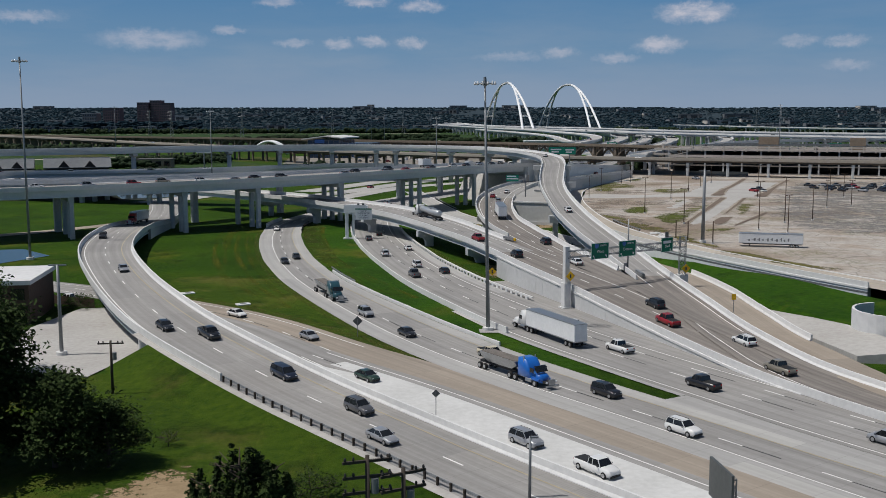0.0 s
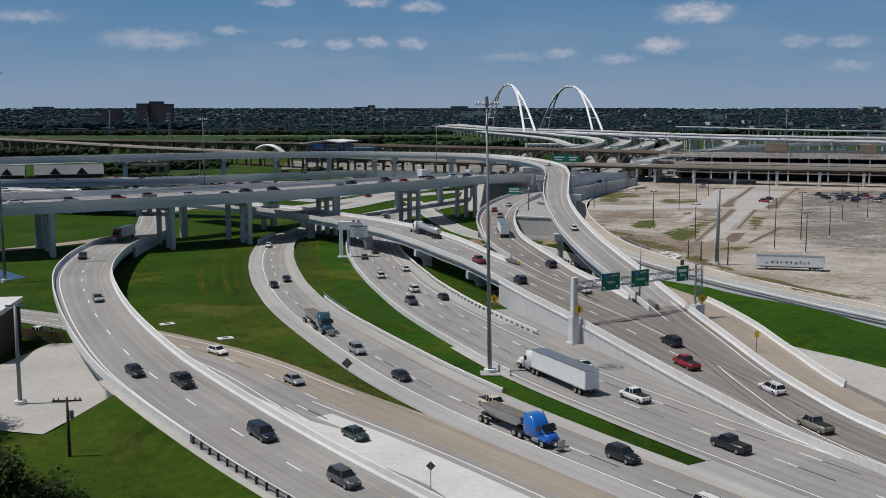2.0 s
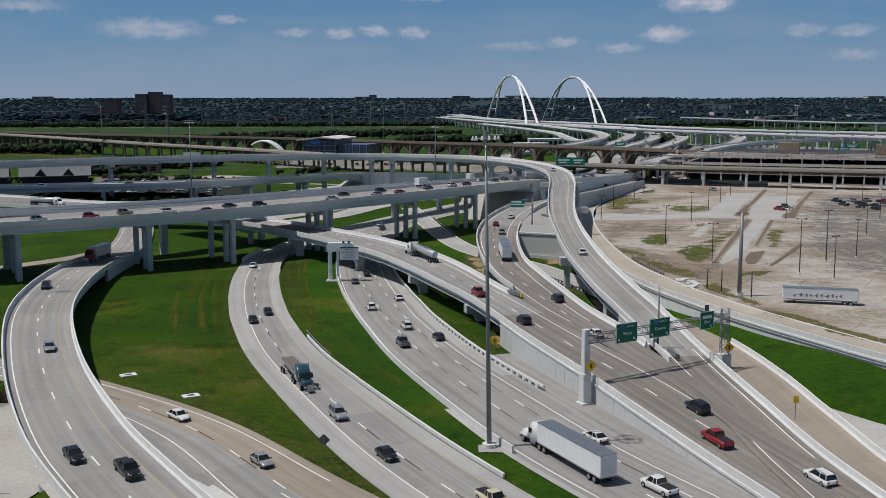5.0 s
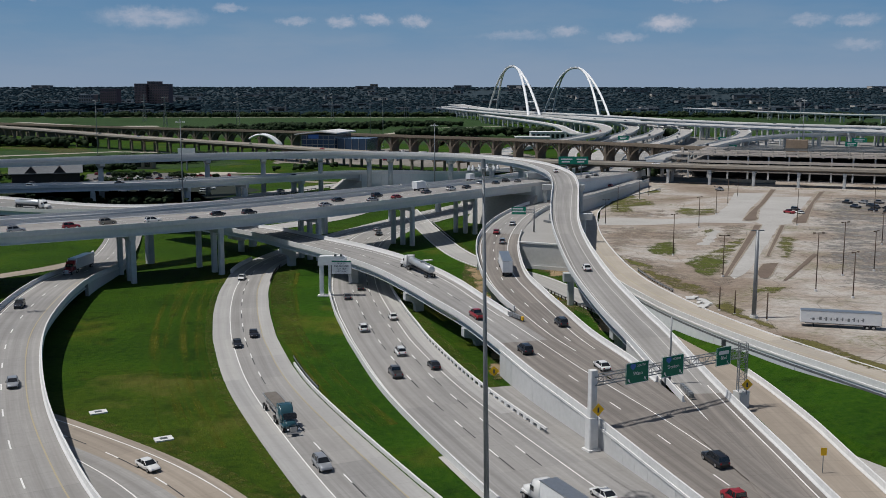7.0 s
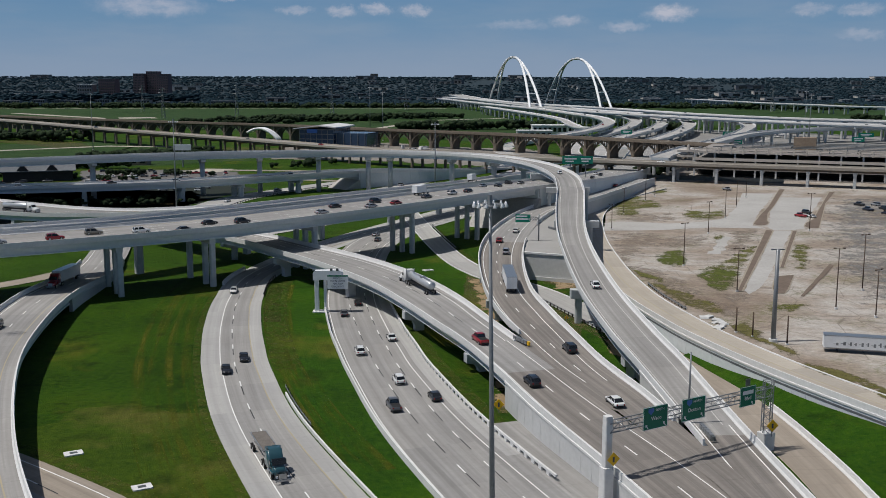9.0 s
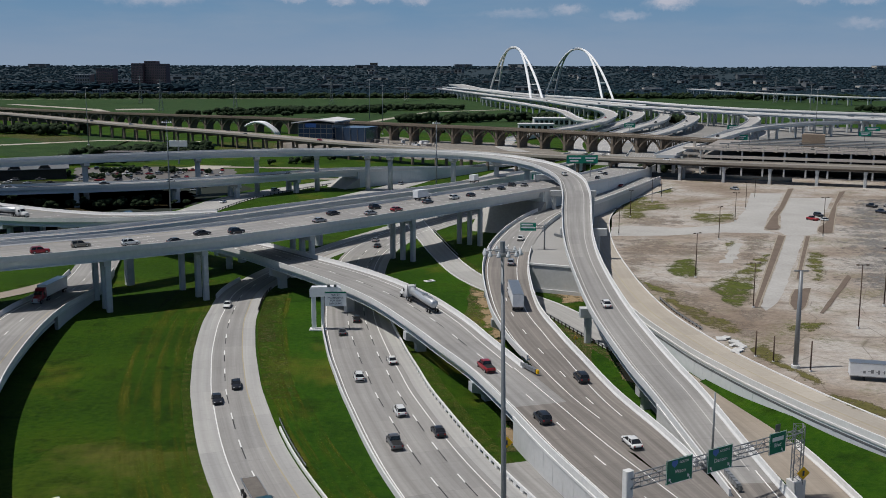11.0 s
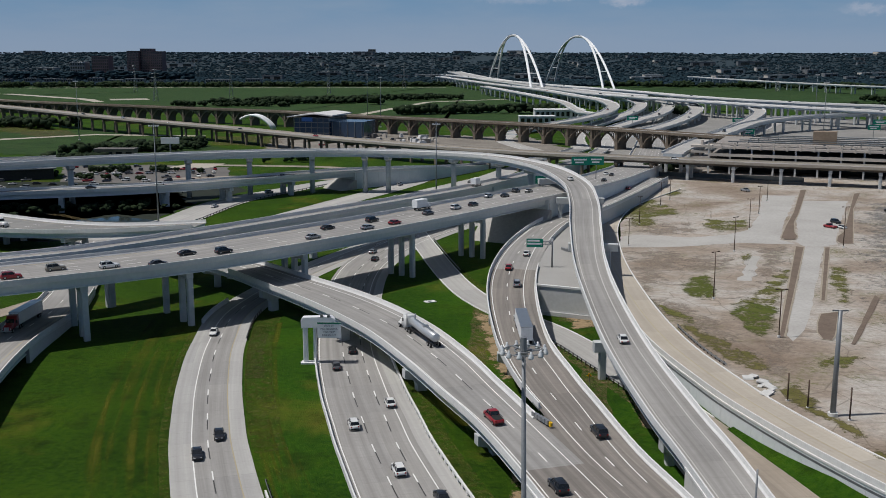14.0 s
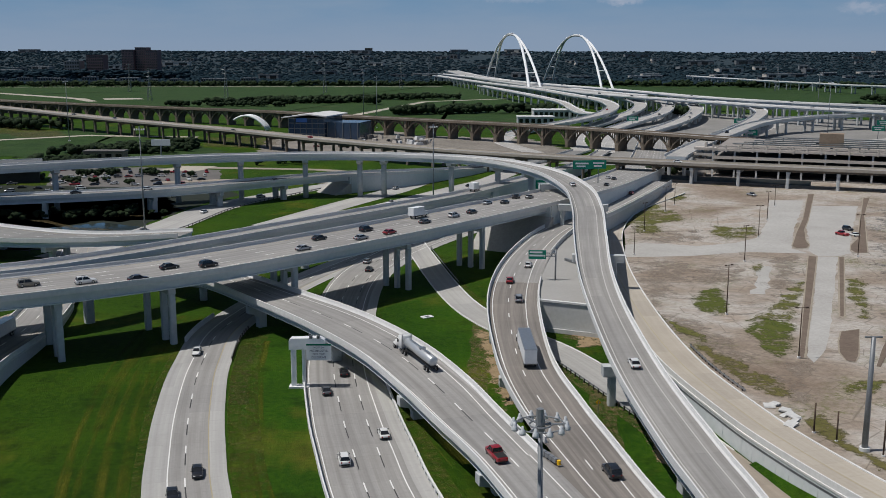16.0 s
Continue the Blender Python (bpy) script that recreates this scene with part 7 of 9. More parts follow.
def sky_backdrop():
    m = bpy.data.materials.new("hazy_sky")
    m.use_nodes = True
    nt = m.node_tree
    nt.nodes.remove(nt.nodes["Principled BSDF"])
    em = nt.nodes.new("ShaderNodeEmission")
    nt.links.new(em.outputs[0], nt.nodes["Material Output"].inputs[0])
    co = nt.nodes.new("ShaderNodeTexCoord")
    v = co.outputs["Object"]
    sep = nt.nodes.new("ShaderNodeSeparateXYZ")
    nt.links.new(v, sep.inputs[0])
    up = nt.nodes.new("ShaderNodeMath")
    up.operation = "DIVIDE"
    nt.links.new(sep.outputs[2], up.inputs[0])
    up.inputs[1].default_value = 800.0
    col = ramp(nt, up.outputs[0], [(0.0, (0.235, 0.31, 0.415)), (0.12, (0.225, 0.305, 0.425)), (0.35, (0.145, 0.26, 0.405)), (0.62, (0.088, 0.212, 0.385)), (1.0, (0.07, 0.19, 0.385))])
    # small fair-weather clouds: metres round the horizon, height, half width, half height, density
    turn = nt.nodes.new("ShaderNodeMath")
    turn.operation = "ARCTAN2"
    nt.links.new(sep.outputs[0], turn.inputs[0])
    nt.links.new(sep.outputs[1], turn.inputs[1])
    along = nt.nodes.new("ShaderNodeMath")
    along.operation = "MULTIPLY"
    nt.links.new(turn.outputs[0], along.inputs[0])
    along.inputs[1].default_value = 4080.0
    flat = nt.nodes.new("ShaderNodeCombineXYZ")
    nt.links.new(along.outputs[0], flat.inputs[0])
    nt.links.new(sep.outputs[2], flat.inputs[1])
    warp = nt.nodes.new("ShaderNodeTexNoise")
    warp.inputs["Scale"].default_value, warp.inputs["Detail"].default_value, warp.inputs["Roughness"].default_value = 0.02, 6, 0.7
    nt.links.new(flat.outputs[0], warp.inputs["Vector"])
    push = nt.nodes.new("ShaderNodeVectorMath")
    push.operation = "MULTIPLY_ADD"
    nt.links.new(warp.outputs["Color"], push.inputs[0])
    push.inputs[1].default_value = (120, 60, 0)
    nt.links.new(flat.outputs[0], push.inputs[2])
    thick = None
    for u, z, w, h, s in CLOUDS:
        place = nt.nodes.new("ShaderNodeMapping")
        place.inputs["Scale"].default_value = (1 / w, 1 / h, 0)
        place.inputs["Location"].default_value = (-(u + 60) / w, -(z + 30) / h, 0)
        nt.links.new(push.outputs[0], place.inputs["Vector"])
        far = nt.nodes.new("ShaderNodeVectorMath")
        far.operation = "LENGTH"
        nt.links.new(place.outputs[0], far.inputs[0])
        fade = nt.nodes.new("ShaderNodeMapRange")
        fade.interpolation_type = "SMOOTHSTEP"
        fade.inputs["From Min"].default_value, fade.inputs["From Max"].default_value = 1.2, 0.35
        fade.inputs["To Min"].default_value, fade.inputs["To Max"].default_value = 0.0, s
        nt.links.new(far.outputs["Value"], fade.inputs["Value"])
        if thick is None:
            thick = fade.outputs[0]
        else:
            most = nt.nodes.new("ShaderNodeMath")
            most.operation = "MAXIMUM"
            nt.links.new(thick, most.inputs[0])
            nt.links.new(fade.outputs[0], most.inputs[1])
            thick = most.outputs[0]
    wisps = ramp(nt, tex_noise(nt, stretched(nt, flat.outputs[0], 0.014, 0.034, 1), 1.0, 6, 0.6), [(0.30, (0.25,) * 3), (0.62, (0.9,) * 3)])
    puff = mixed(nt, thick, wisps, 1.0, "MULTIPLY")
    veil = mixed(nt, ramp(nt, tex_noise(nt, stretched(nt, v, 0.0012, 0.0012, 0.006), 1.0, 5, 0.6), [(0.42, (0, 0, 0)), (0.75, (0.42,) * 3)]), ramp(nt, up.outputs[0], [(0.0, (0.2,) * 3), (0.3, (1, 1, 1)), (0.6, (0.3,) * 3)]), 1.0, "MULTIPLY")
    col = mixed(nt, col, (0.30, 0.35, 0.43), veil)
    col = mixed(nt, col, (0.52, 0.52, 0.59), puff)
    nt.links.new(col, em.inputs[0])
    em.inputs[1].default_value = 1.0
    R, n = 4080, 96
    zs = [-60, 60, 180, 320, 480, 660, 860, 1080]
    vs = [(R * math.cos(2 * math.pi * k / n), R * math.sin(2 * math.pi * k / n), z) for z in zs for k in range(n)]
    fs = [(i * n + k, i * n + (k + 1) % n, (i + 1) * n + (k + 1) % n, (i + 1) * n + k) for i in range(len(zs) - 1) for k in range(n)]
    ob = new("backdrop", mesh_of("backdrop", vs, fs, smooth=True))
    ob.data.materials.append(m)
    return tagged(ob, "hazy blue sky with small white clouds above the horizon", "sky", kind="structure")


sky_backdrop()
M["roof_dark"] = grained("dark_roof_felt", (0.09, 0.085, 0.08), (0.16, 0.15, 0.145), 0.1, 1.0, 0.9)
M["far_mix"] = grained("mixed_grey_paving", (0.15, 0.148, 0.14), (0.30, 0.29, 0.275), 0.03, 0.5, 0.9)
M["old_lot"] = grained("worn_grey_asphalt", (0.10, 0.095, 0.09), (0.16, 0.15, 0.14), 0.05, 1.0, 0.9)

# ---------------------------------------------------------------- river bridge with two white arches
DECK_A = Run([(20, 2700, 14, 34), (40, 2350, 14, 34), (66, 2000, 14, 34), (103, 1700, 14, 34), (140, 1440, 14, 34), (172, 1290, 14, 30), (205, 1180, 14, 24)])


def far_bridge(name, run, label, depth=1.6, every=28.0, s0=0.0, s1=None, cols=(-3.5, 3.5), mat="road_far"):
    t = thing(name, label, "bridge", kind="structure")
    s1 = run.length if s1 is None else s1
    surface(run, t, M[mat], s0, s1)
    bridge_deck(run, t, s0, s1, depth, 0.9)
    s = s0 + every * 0.5
    while s < s1:
        q, _, w = run.at(s)
        if q.z > 4.5:
            column_bent(run, t, s, [c for c in cols if abs(c) < w / 2], depth, 0.8)
        s += every
    return t


far_bridge("river_bridge", DECK_A, "wide white concrete river bridge below the arches", 1.8, 45, cols=(-12, 0, 12), mat="road_light")
for xa, ya, xb, yb in ((123, 1440, 89, 2060), (242, 1600, 203, 2100)):
    arch = thing("bridge_arch", "slender white steel arch with forked feet", "arch", "river bridge arches", at=(0, 0, 0))
    d = Vector((xb - xa, yb - ya, 0)).normalized()
    side = Vector((d.y, -d.x, 0))
    for f in (-1, 1):
        pts, rad = [], []
        for k in range(33):
            u = -1 + 2 * k / 32
            h = 88 * (1 - abs(u) ** 2.25) - 1
            spread = 13 * max(0, abs(u) - 0.25) ** 1.3
            p = Vector((xa, ya, 0)).lerp(Vector((xb, yb, 0)), (u + 1) / 2) + side * spread * f
            pts.append((p.x, p.y, h))
            rad.append(1.9 if spread else 2.1)
        part("rib", Shape().tube(pts, rad, 8).mesh("rib", True), M["arch"], arch)
    for u in (-0.82, -0.62, 0.62, 0.82):
        p = Vector((xa, ya, 88 * (1 - abs(u) ** 2.25))).lerp(Vector((xb, yb, 88 * (1 - abs(u) ** 2.25))), (u + 1) / 2)
        w = 13 * (abs(u) - 0.25) ** 1.3
        part("cross_strut", Shape().tube([p - side * w, p + side * w], 0.9, 6).mesh("cross_strut"), M["arch"], arch)

# ---------------------------------------------------------------- far interchange
FAR = [
    ("F1", [(-16, 2129, 14, 12), (65, 1670, 13, 12), (119, 1401, 13, 12), (143, 1250, 12, 12), (160, 1148, 11, 12), (158, 1054, 10, 12), (142, 979, 9, 12), (122, 924, 8, 12), (99, 892, 6, 12), (75, 865, 4, 12), (47, 827, 1, 12)]),
    ("F2", [(54, 1598, 11, 9), (96, 1291, 11, 9), (117, 1132, 10, 9), (117, 1023, 9, 9), (119, 971, 8, 9), (131, 954, 8, 9)]),
    ("F3", [(-6, 2292, 14, 12), (122, 1630, 15, 12), (159, 1441, 16, 12), (205, 1279, 16, 12), (253, 1086, 16, 12), (301, 985, 16, 12), (355, 920, 16, 12), (520, 760, 16, 12)]),
    ("F4", [(147, 1334, 14, 12), (170, 1216, 14, 12), (225, 1082, 14, 12), (274, 976, 14, 12), (337, 876, 14, 12), (480, 690, 14, 12)]),
    ("F5", [(170, 1220, 12, 12), (190, 1174, 11, 12), (196, 1118, 9, 12), (174, 1024, 7, 12), (147, 966, 4, 12), (113, 895, 1, 12)]),
    ("F6", [(196, 1192, 12, 12), (217, 1161, 11, 12), (219, 1096, 9, 12), (191, 989, 7, 12), (159, 930, 4, 12), (120, 854, 1, 12)]),
    ("F7", [(221, 1165, 12, 12), (235, 1112, 11, 12), (232, 1034, 9, 12), (204, 941, 7, 12), (170, 871, 4, 12), (129, 808, 1, 12)]),
    ("F8", [(255, 1092, 13, 10), (272, 1046, 12, 10), (265, 952, 11, 10), (234, 867, 9, 10), (188, 767, 8, 10), (159, 705, 8, 10)]),
    ("F9", [(520, 930, 11, 11), (346, 898, 11, 11), (280, 869, 11, 11), (226, 820, 10, 11), (174, 718, 10, 11), (137, 639, 10.5, 11), (109, 571, 11, 11)]),
    ("E1", [(900, 1250, 12, 11), (625, 1549, 12, 11), (579, 1683, 12, 11), (541, 1843, 12, 11), (500, 2200, 12, 11)]),
    ("E2", [(560, 850, 11, 11), (420, 945, 11, 11), (330, 1030, 12, 11), (260, 1180, 13, 11), (205, 1330, 14, 11)]),
]
FARRUN = {}
for key, rows in FAR:
    run = Run(rows, 8)
    FARRUN[key] = run
    far_bridge("far_ramp_bridge", run, "pale concrete ramp bridge of the far interchange", every=34.0)
for i, rows in enumerate(([(122, 690, 0.05, 16), (150, 820, 0.05, 16), (190, 960, 0.05, 16), (240, 1120, 0.05, 16)], [(96, 700, 0.05, 12), (110, 780, 0.05, 12), (140, 900, 0.05, 12), (170, 1020, 0.05, 12)],
                          [(84, 710, 0.05, 12), (92, 800, 0.05, 12), (112, 895, 0.05, 12)], [(150, 640, 0.06, 10), (205, 790, 0.06, 10), (270, 930, 0.06, 10), (330, 1040, 0.06, 10)], [(47, 827, 0.05, 12), (40, 770, 0.05, 12), (55, 700, 0.05, 12)],
                          [(180, 640, 0.06, 9), (260, 760, 0.06, 9), (380, 830, 0.06, 9), (560, 820, 0.06, 9)])):
    run = Run(rows, 10)
    t = road("far_road", "pale concrete road leading to the far interchange")
    surface(run, t, M["road_far"])
    lines(run, t, [0.0, 3.6], 1, 1, black=False)
# gravel and paving round the far ramps
patch("far_yard", "grey worn paving below the far ramps", "ground", [(60, 640), (100, 700), (130, 900), (200, 1150), (330, 1050), (560, 800), (420, 600), (200, 610)], -0.02, M["far_mix"], 0, 31)
patch("far_yard", "gravel site by the glass building", "ground", [(-60, 700), (40, 640), (80, 700), (60, 800), (-20, 830), (-70, 790)], 0.01, M["site_soil"], 4, 32)
patch("far_yard", "paved yard beyond the car park", "ground", [(97, 520), (92, 560), (110, 640), (200, 610), (420, 560), (420, 430), (330, 470)], 0.3, M["lot"], 0, 33)


def sign_bridge(x, y, z, w, turn=0.0):
    t = thing("far_sign", "small green motorway sign over the far ramps", "road sign", "far motorway signs", at=(x, y, z), turn=turn)
    part("post", Shape().tube([(0, 0.3, -0.2), (0, 0.3, 9)], 0.2, 6).mesh("post"), M["steel"], t)
    part("sign_panel", Shape().box(-w / 2, 0, 5.6, w / 2, 0.1, 9).mesh("sign_panel"), M["teal_sign"], t)
    part("lettering_bar", Shape().box(-w * 0.36, -0.04, 7.5, w * 0.36, 0, 8.1).box(-w * 0.3, -0.04, 6.4, w * 0.2, 0, 7.0).mesh("lettering_bar"), M["letters"], t)


for x, y, z, w in ((54, 488, 8.7, 7), (61, 492, 8.4, 6), (40, 496, 0, 6), (150, 905, 0, 9), (200, 760, 0, 9), (228, 880, 0, 10), (330, 860, 0, 12), (300, 800, 0, 9)):
    sign_bridge(x, y, z, w)

# ---------------------------------------------------------------- old arcade viaduct
A1 = Run([(-645, 1290, 12, 11), (-436, 1107, 12, 11), (-263, 991, 12, 11), (-137, 915, 12, 11), (-60, 850, 12, 11), (44, 772, 12, 11), (108, 714, 12, 11), (145, 672, 12, 11), (167, 649, 12, 11)])
arcade = thing("arcade_viaduct", "old brown concrete viaduct on a row of open arches", "bridge", kind="structure")
surface(A1, arcade, M["road_far"])
part("deck", A1.sweep("deck", [(1000, -0.02), (-1000, -0.02), (-1000, -0.9), (1000, -0.9)]), M["old_concrete"], arcade)
for d in (1, -1):
    part("parapet", A1.sweep("parapet", [(-0.25, -0.7), (-0.25, 0.75), (0.1, 0.75), (0.1, -0.7)], side=d), M["old_concrete"], arcade)
span, s = 19.0, 20.0
while s < A1.length - span:
    a, _, _ = A1.at(s)
    b, _, _ = A1.at(s + span)
    chord = (b - a).length
    turn = math.atan2(b.y - a.y, b.x - a.x)
    m = Matrix.Translation((a.x, a.y, 0)) @ Matrix.Rotation(turn, 4, "Z")
    part("pier", Shape().box(-1.2, -4.6, -0.3, 1.2, 4.6, 6.0, m, 0.2).box(-0.8, -4.9, 6.0, 0.8, 4.9, 11.1, m).mesh("pier"), M["old_concrete"], arcade)
    top = [(1.0 + (chord - 2.0) * k / 12, 3.2 + 6.8 * math.sin(math.pi * k / 12) ** 0.75) for k in range(13)]
    for y0, y1 in ((-4.4, -3.2), (3.2, 4.4)):
        part("arch_rib", Shape().prism([(x, z + 0.95) for x, z in top] + [(x, z) for x, z in reversed(top)], y0, y1, m).mesh("arch_rib"), M["old_concrete"], arcade)
        sh = Shape()
        for k in range(1, 12):
            x, z = top[k]
            if z < 9.7:
                sh.box(x - 0.22, y0 + 0.3, z + 0.8, x + 0.22, y1 - 0.3, 11.1, m)
        part("spandrel_columns", sh.mesh("spandrel_columns"), M["old_concrete"], arcade)
    s += span


# ---------------------------------------------------------------- parking garage behind the long viaduct
def garage():
    t = thing("parking_garage", "pale concrete parking garage with dark open decks", "garage")
    o, ang = Vector((128, 578, 0)), math.atan2(-24, 60)
    m = Matrix.Translation(o) @ Matrix.Rotation(ang, 4, "Z")
    L, D = 330, 70
    for z in (0.3, 4.6, 9.4, 13.2):
        # slab colour is lowered to put the shade of the open decks into it
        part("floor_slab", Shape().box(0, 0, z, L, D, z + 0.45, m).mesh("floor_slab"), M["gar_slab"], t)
    for k in range(34):
        part("column", Shape().box(k * 10 - 0.4, 0.3, 0, k * 10 + 0.4, 1.1, 13.4, m).mesh("column"), M["pier"], t)
    part("parapet", Shape().box(0, -0.3, 13.0, L, 0.0, 14.0, m).box(0, -0.32, 14.9, L, 0.0, 15.5, m).mesh("parapet"), M["gar_face"], t)
    for k in range(56):
        part("baluster_pier", Shape().box(k * 6 - 0.35, -0.45, 12.6, k * 6 + 0.35, 0.05, 15.9, m).mesh("baluster_pier"), M["gar_face"], t)
    part("lower_parapet", Shape().box(0, -0.3, 9.2, L, 0, 10.6, m).mesh("lower_parapet"), M["gar_face"], t)
    # near-black rear wall and an added inner wall stand in for interior shade
    part("rear_and_shade_wall", Shape().box(0, D - 0.5, 0, L, D, 13, m).box(0, 14, 0, L, 14.4, 9, m).mesh("rear_and_shade_wall"), M["black_wall"], t)
    for x, y, w, d, h in ((46, 30, 11, 8, 6.5), (95, 14, 8, 7, 6.5), (185, 30, 12, 8, 6)):
        part("stair_tower", Shape().box(x, y, 13.6, x + w, y + d, 13.6 + h, m).mesh("stair_tower"), M["brown_wall"], t)
    # canopies and fences on the roof deck
    for k in range(5):
        part("roof_canopy", Shape().box(8 + k * 4, 8 + k * 11, 15.6, L - 10, 11 + k * 11, 15.9, m).mesh("roof_canopy"), M["sign_back"], t)
        for j in range(6):
            part("canopy_post", Shape().box(12 + k * 4 + j * 52, 9.3 + k * 11, 13.6, 12.5 + k * 4 + j * 52, 9.8 + k * 11, 15.7, m).mesh("canopy_post"), M["steel"], t)
    # stair and ramp block at the near end
    for k in range(5):
        part("stair_slab", Shape().box(-9, 2, 2.2 + 2.7 * k, 1, 9, 3.3 + 2.7 * k, m).mesh("stair_slab"), M["gar_face"], t)
    part("stair_column", Shape().box(-4.5, 4, 0, -3.5, 7, 16.5, m).mesh("stair_column"), M["gar_face"], t)
    part("fence", Shape().box(-24, -16, 0, 45, -15.9, 2.4, m).mesh("fence"), M["sign_back"], t)
    return m


M["gar_face"] = grained("buff_precast", (0.42, 0.38, 0.34), (0.56, 0.52, 0.47), 0.08, 1.0, 0.85)
# darkened slab and near-black wall colours paint the garage's inner shade
M["gar_slab"] = grained("shade_darkened_slab", (0.22, 0.20, 0.185), (0.32, 0.295, 0.27), 0.08, 1.0, 0.9)
M["black_wall"] = grained("painted_deck_shade", (0.03, 0.03, 0.03), (0.06, 0.06, 0.06), 0.1, 1, 0.9)
gm = garage()
rnd = random.Random(9)
for i in range(30):
    p = gm @ Vector((16 + i * 9 + rnd.uniform(-2, 2), rnd.choice((14, 25, 36, 47)) + rnd.uniform(-1, 1), 13.67))
    if rnd.random() < 0.75:
        vehicle(rnd.choice(("sedan", "suv")), rnd.choice(("white", "black", "silver", "grey", "red")), p.x, p.y, p.z, 1.2, "parked on the garage roof", lean=True)


# ---------------------------------------------------------------- far buildings
M["brick_dull"] = grained("weathered_dark_brick", (0.125, 0.088, 0.095), (0.18, 0.13, 0.135), 0.05, 0.6, 0.95)


M["dark_soil"] = grained("near_black_soil", (0.010, 0.012, 0.009), (0.028, 0.030, 0.018), 0.08, 0.9, 0.8)
M["dim_wall"] = grained("weathered_grey_render", (0.15, 0.16, 0.17), (0.24, 0.25, 0.26), 0.05, 0.6, 0.95)
M["dim_roof"] = grained("grey_shingle_roof", (0.10, 0.11, 0.12), (0.17, 0.18, 0.19), 0.05, 0.6, 0.95)
M["dark_wall"] = grained("dark_shaded_cladding", (0.03, 0.028, 0.027), (0.055, 0.05, 0.048), 0.2, 1.0, 0.9)


def hill(x, y):
    """The low wooded rise of the far suburbs."""
    top = 59 - 0.001 * x
    f = min(max((y - 2500) / 1350, 0), 1)
    return max(0, top) * f * f * (3 - 2 * f)


def hill_sheet():
    xs, ys = np.linspace(-3000, 3000, 61), np.linspace(2400, 3990, 25)
    v = [(x, y, hill(x, y) - 0.3 + (2.5 * noise.noise(Vector((x * 0.003, y * 0.003, 2))) if y > 2700 else 0)) for y in ys for x in xs]
    f = [(j * 61 + i, j * 61 + i + 1, (j + 1) * 61 + i + 1, (j + 1) * 61 + i) for j in range(24) for i in range(60)]
    ob = new("far_hills", mesh_of("far_hills", v, f, smooth=True))
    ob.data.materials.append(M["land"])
    return tagged(ob, "low dark wooded rise along the horizon", "hills", kind="structure")


hill_sheet()
M["blue_glass"] = grained("blue_curtain_wall_glass", (0.03, 0.055, 0.10), (0.05, 0.085, 0.15), 0.1, 0.5, 0.15, 0, 0.6, 0)


def glass_block():
    t = thing("glass_building", "dark blue glass office building with a pale tilted roof", "building", at=(-106, 800, 0), turn=radians(-14))
    part("core", Shape().box(0.3, 0.3, 0, 25.7, 37.7, 14).mesh("core"), M["blue_glass"], t)
    for k in range(7):
        part("mullion", Shape().box(k * 4.33 - 0.12, -0.15, 0, k * 4.33 + 0.12, 0.3, 14).mesh("mullion"), M["steel"], t)
    for z in (3.6, 7.2, 10.8, 14):
        part("floor_band", Shape().box(0, -0.2, z - 0.25, 26, 38, z + 0.2).mesh("floor_band"), M["steel"], t)
    part("roof", Shape().prism([(-4, 14.2), (-4, 14.9), (16, 17.4), (29, 16), (29, 15.2), (16, 16.6)], -3, 40).mesh("roof"), M["roof_white"], t)
    part("logo_panel", Shape().box(6, -0.6, 11.5, 14, -0.3, 14.4).mesh("logo_panel"), M["blue_shield"], t)
    part("annex", Shape().box(26.2, 4, 0, 50, 30, 11.5).mesh("annex"), M["blue_glass"], t)
    for k in range(5):
        part("annex_fin", Shape().box(27 + k * 5.4, 3.7, 0, 27.3 + k * 5.4, 4.1, 11.5).mesh("annex_fin"), M["steel"], t)


glass_block()
tent = thing("tent_canopy", "white curved ribbed canopy structure on the levee", "canopy", at=(-158, 880, 0), turn=radians(-15))
for j in range(3):
    pts = [(-2 + 27 * (k / 14), j * 3.4, 1.0 + 10 * math.sin(math.pi * min(1, 0.2 + 0.8 * k / 14)) ** 0.8 if k < 14 else 0) for k in range(15)]
    part("rib", Shape().tube(pts, 0.95, 6).mesh("rib", True), M["arch"], tent)


def block(name, label, x, y, w, d, h, wall, roof, storeys, bays, turn=0.0, group=""):
    t = thing(name, label, "building", group, at=(x, y, 0), turn=turn)
    part("wall", Shape().box(0, 0, -0.3, w, d, h).mesh("wall"), wall, t)
    part("roof", Shape().box(-0.4, -0.4, h, w + 0.4, d + 0.4, h + 0.7).mesh("roof"), roof, t)
    sw, shh = w / bays, h / storeys
    for i in range(bays):
        for j in range(storeys):
            part("window", shared(("win", round(sw, 2), round(shh, 2)), lambda: Shape().box(-sw * 0.3, -0.12, -shh * 0.28, sw * 0.3, 0.05, shh * 0.28).mesh("window")), M["car_glass"], t).matrix_basis = Matrix.Translation(((i + 0.5) * sw, 0, (j + 0.52) * shh))
    return t


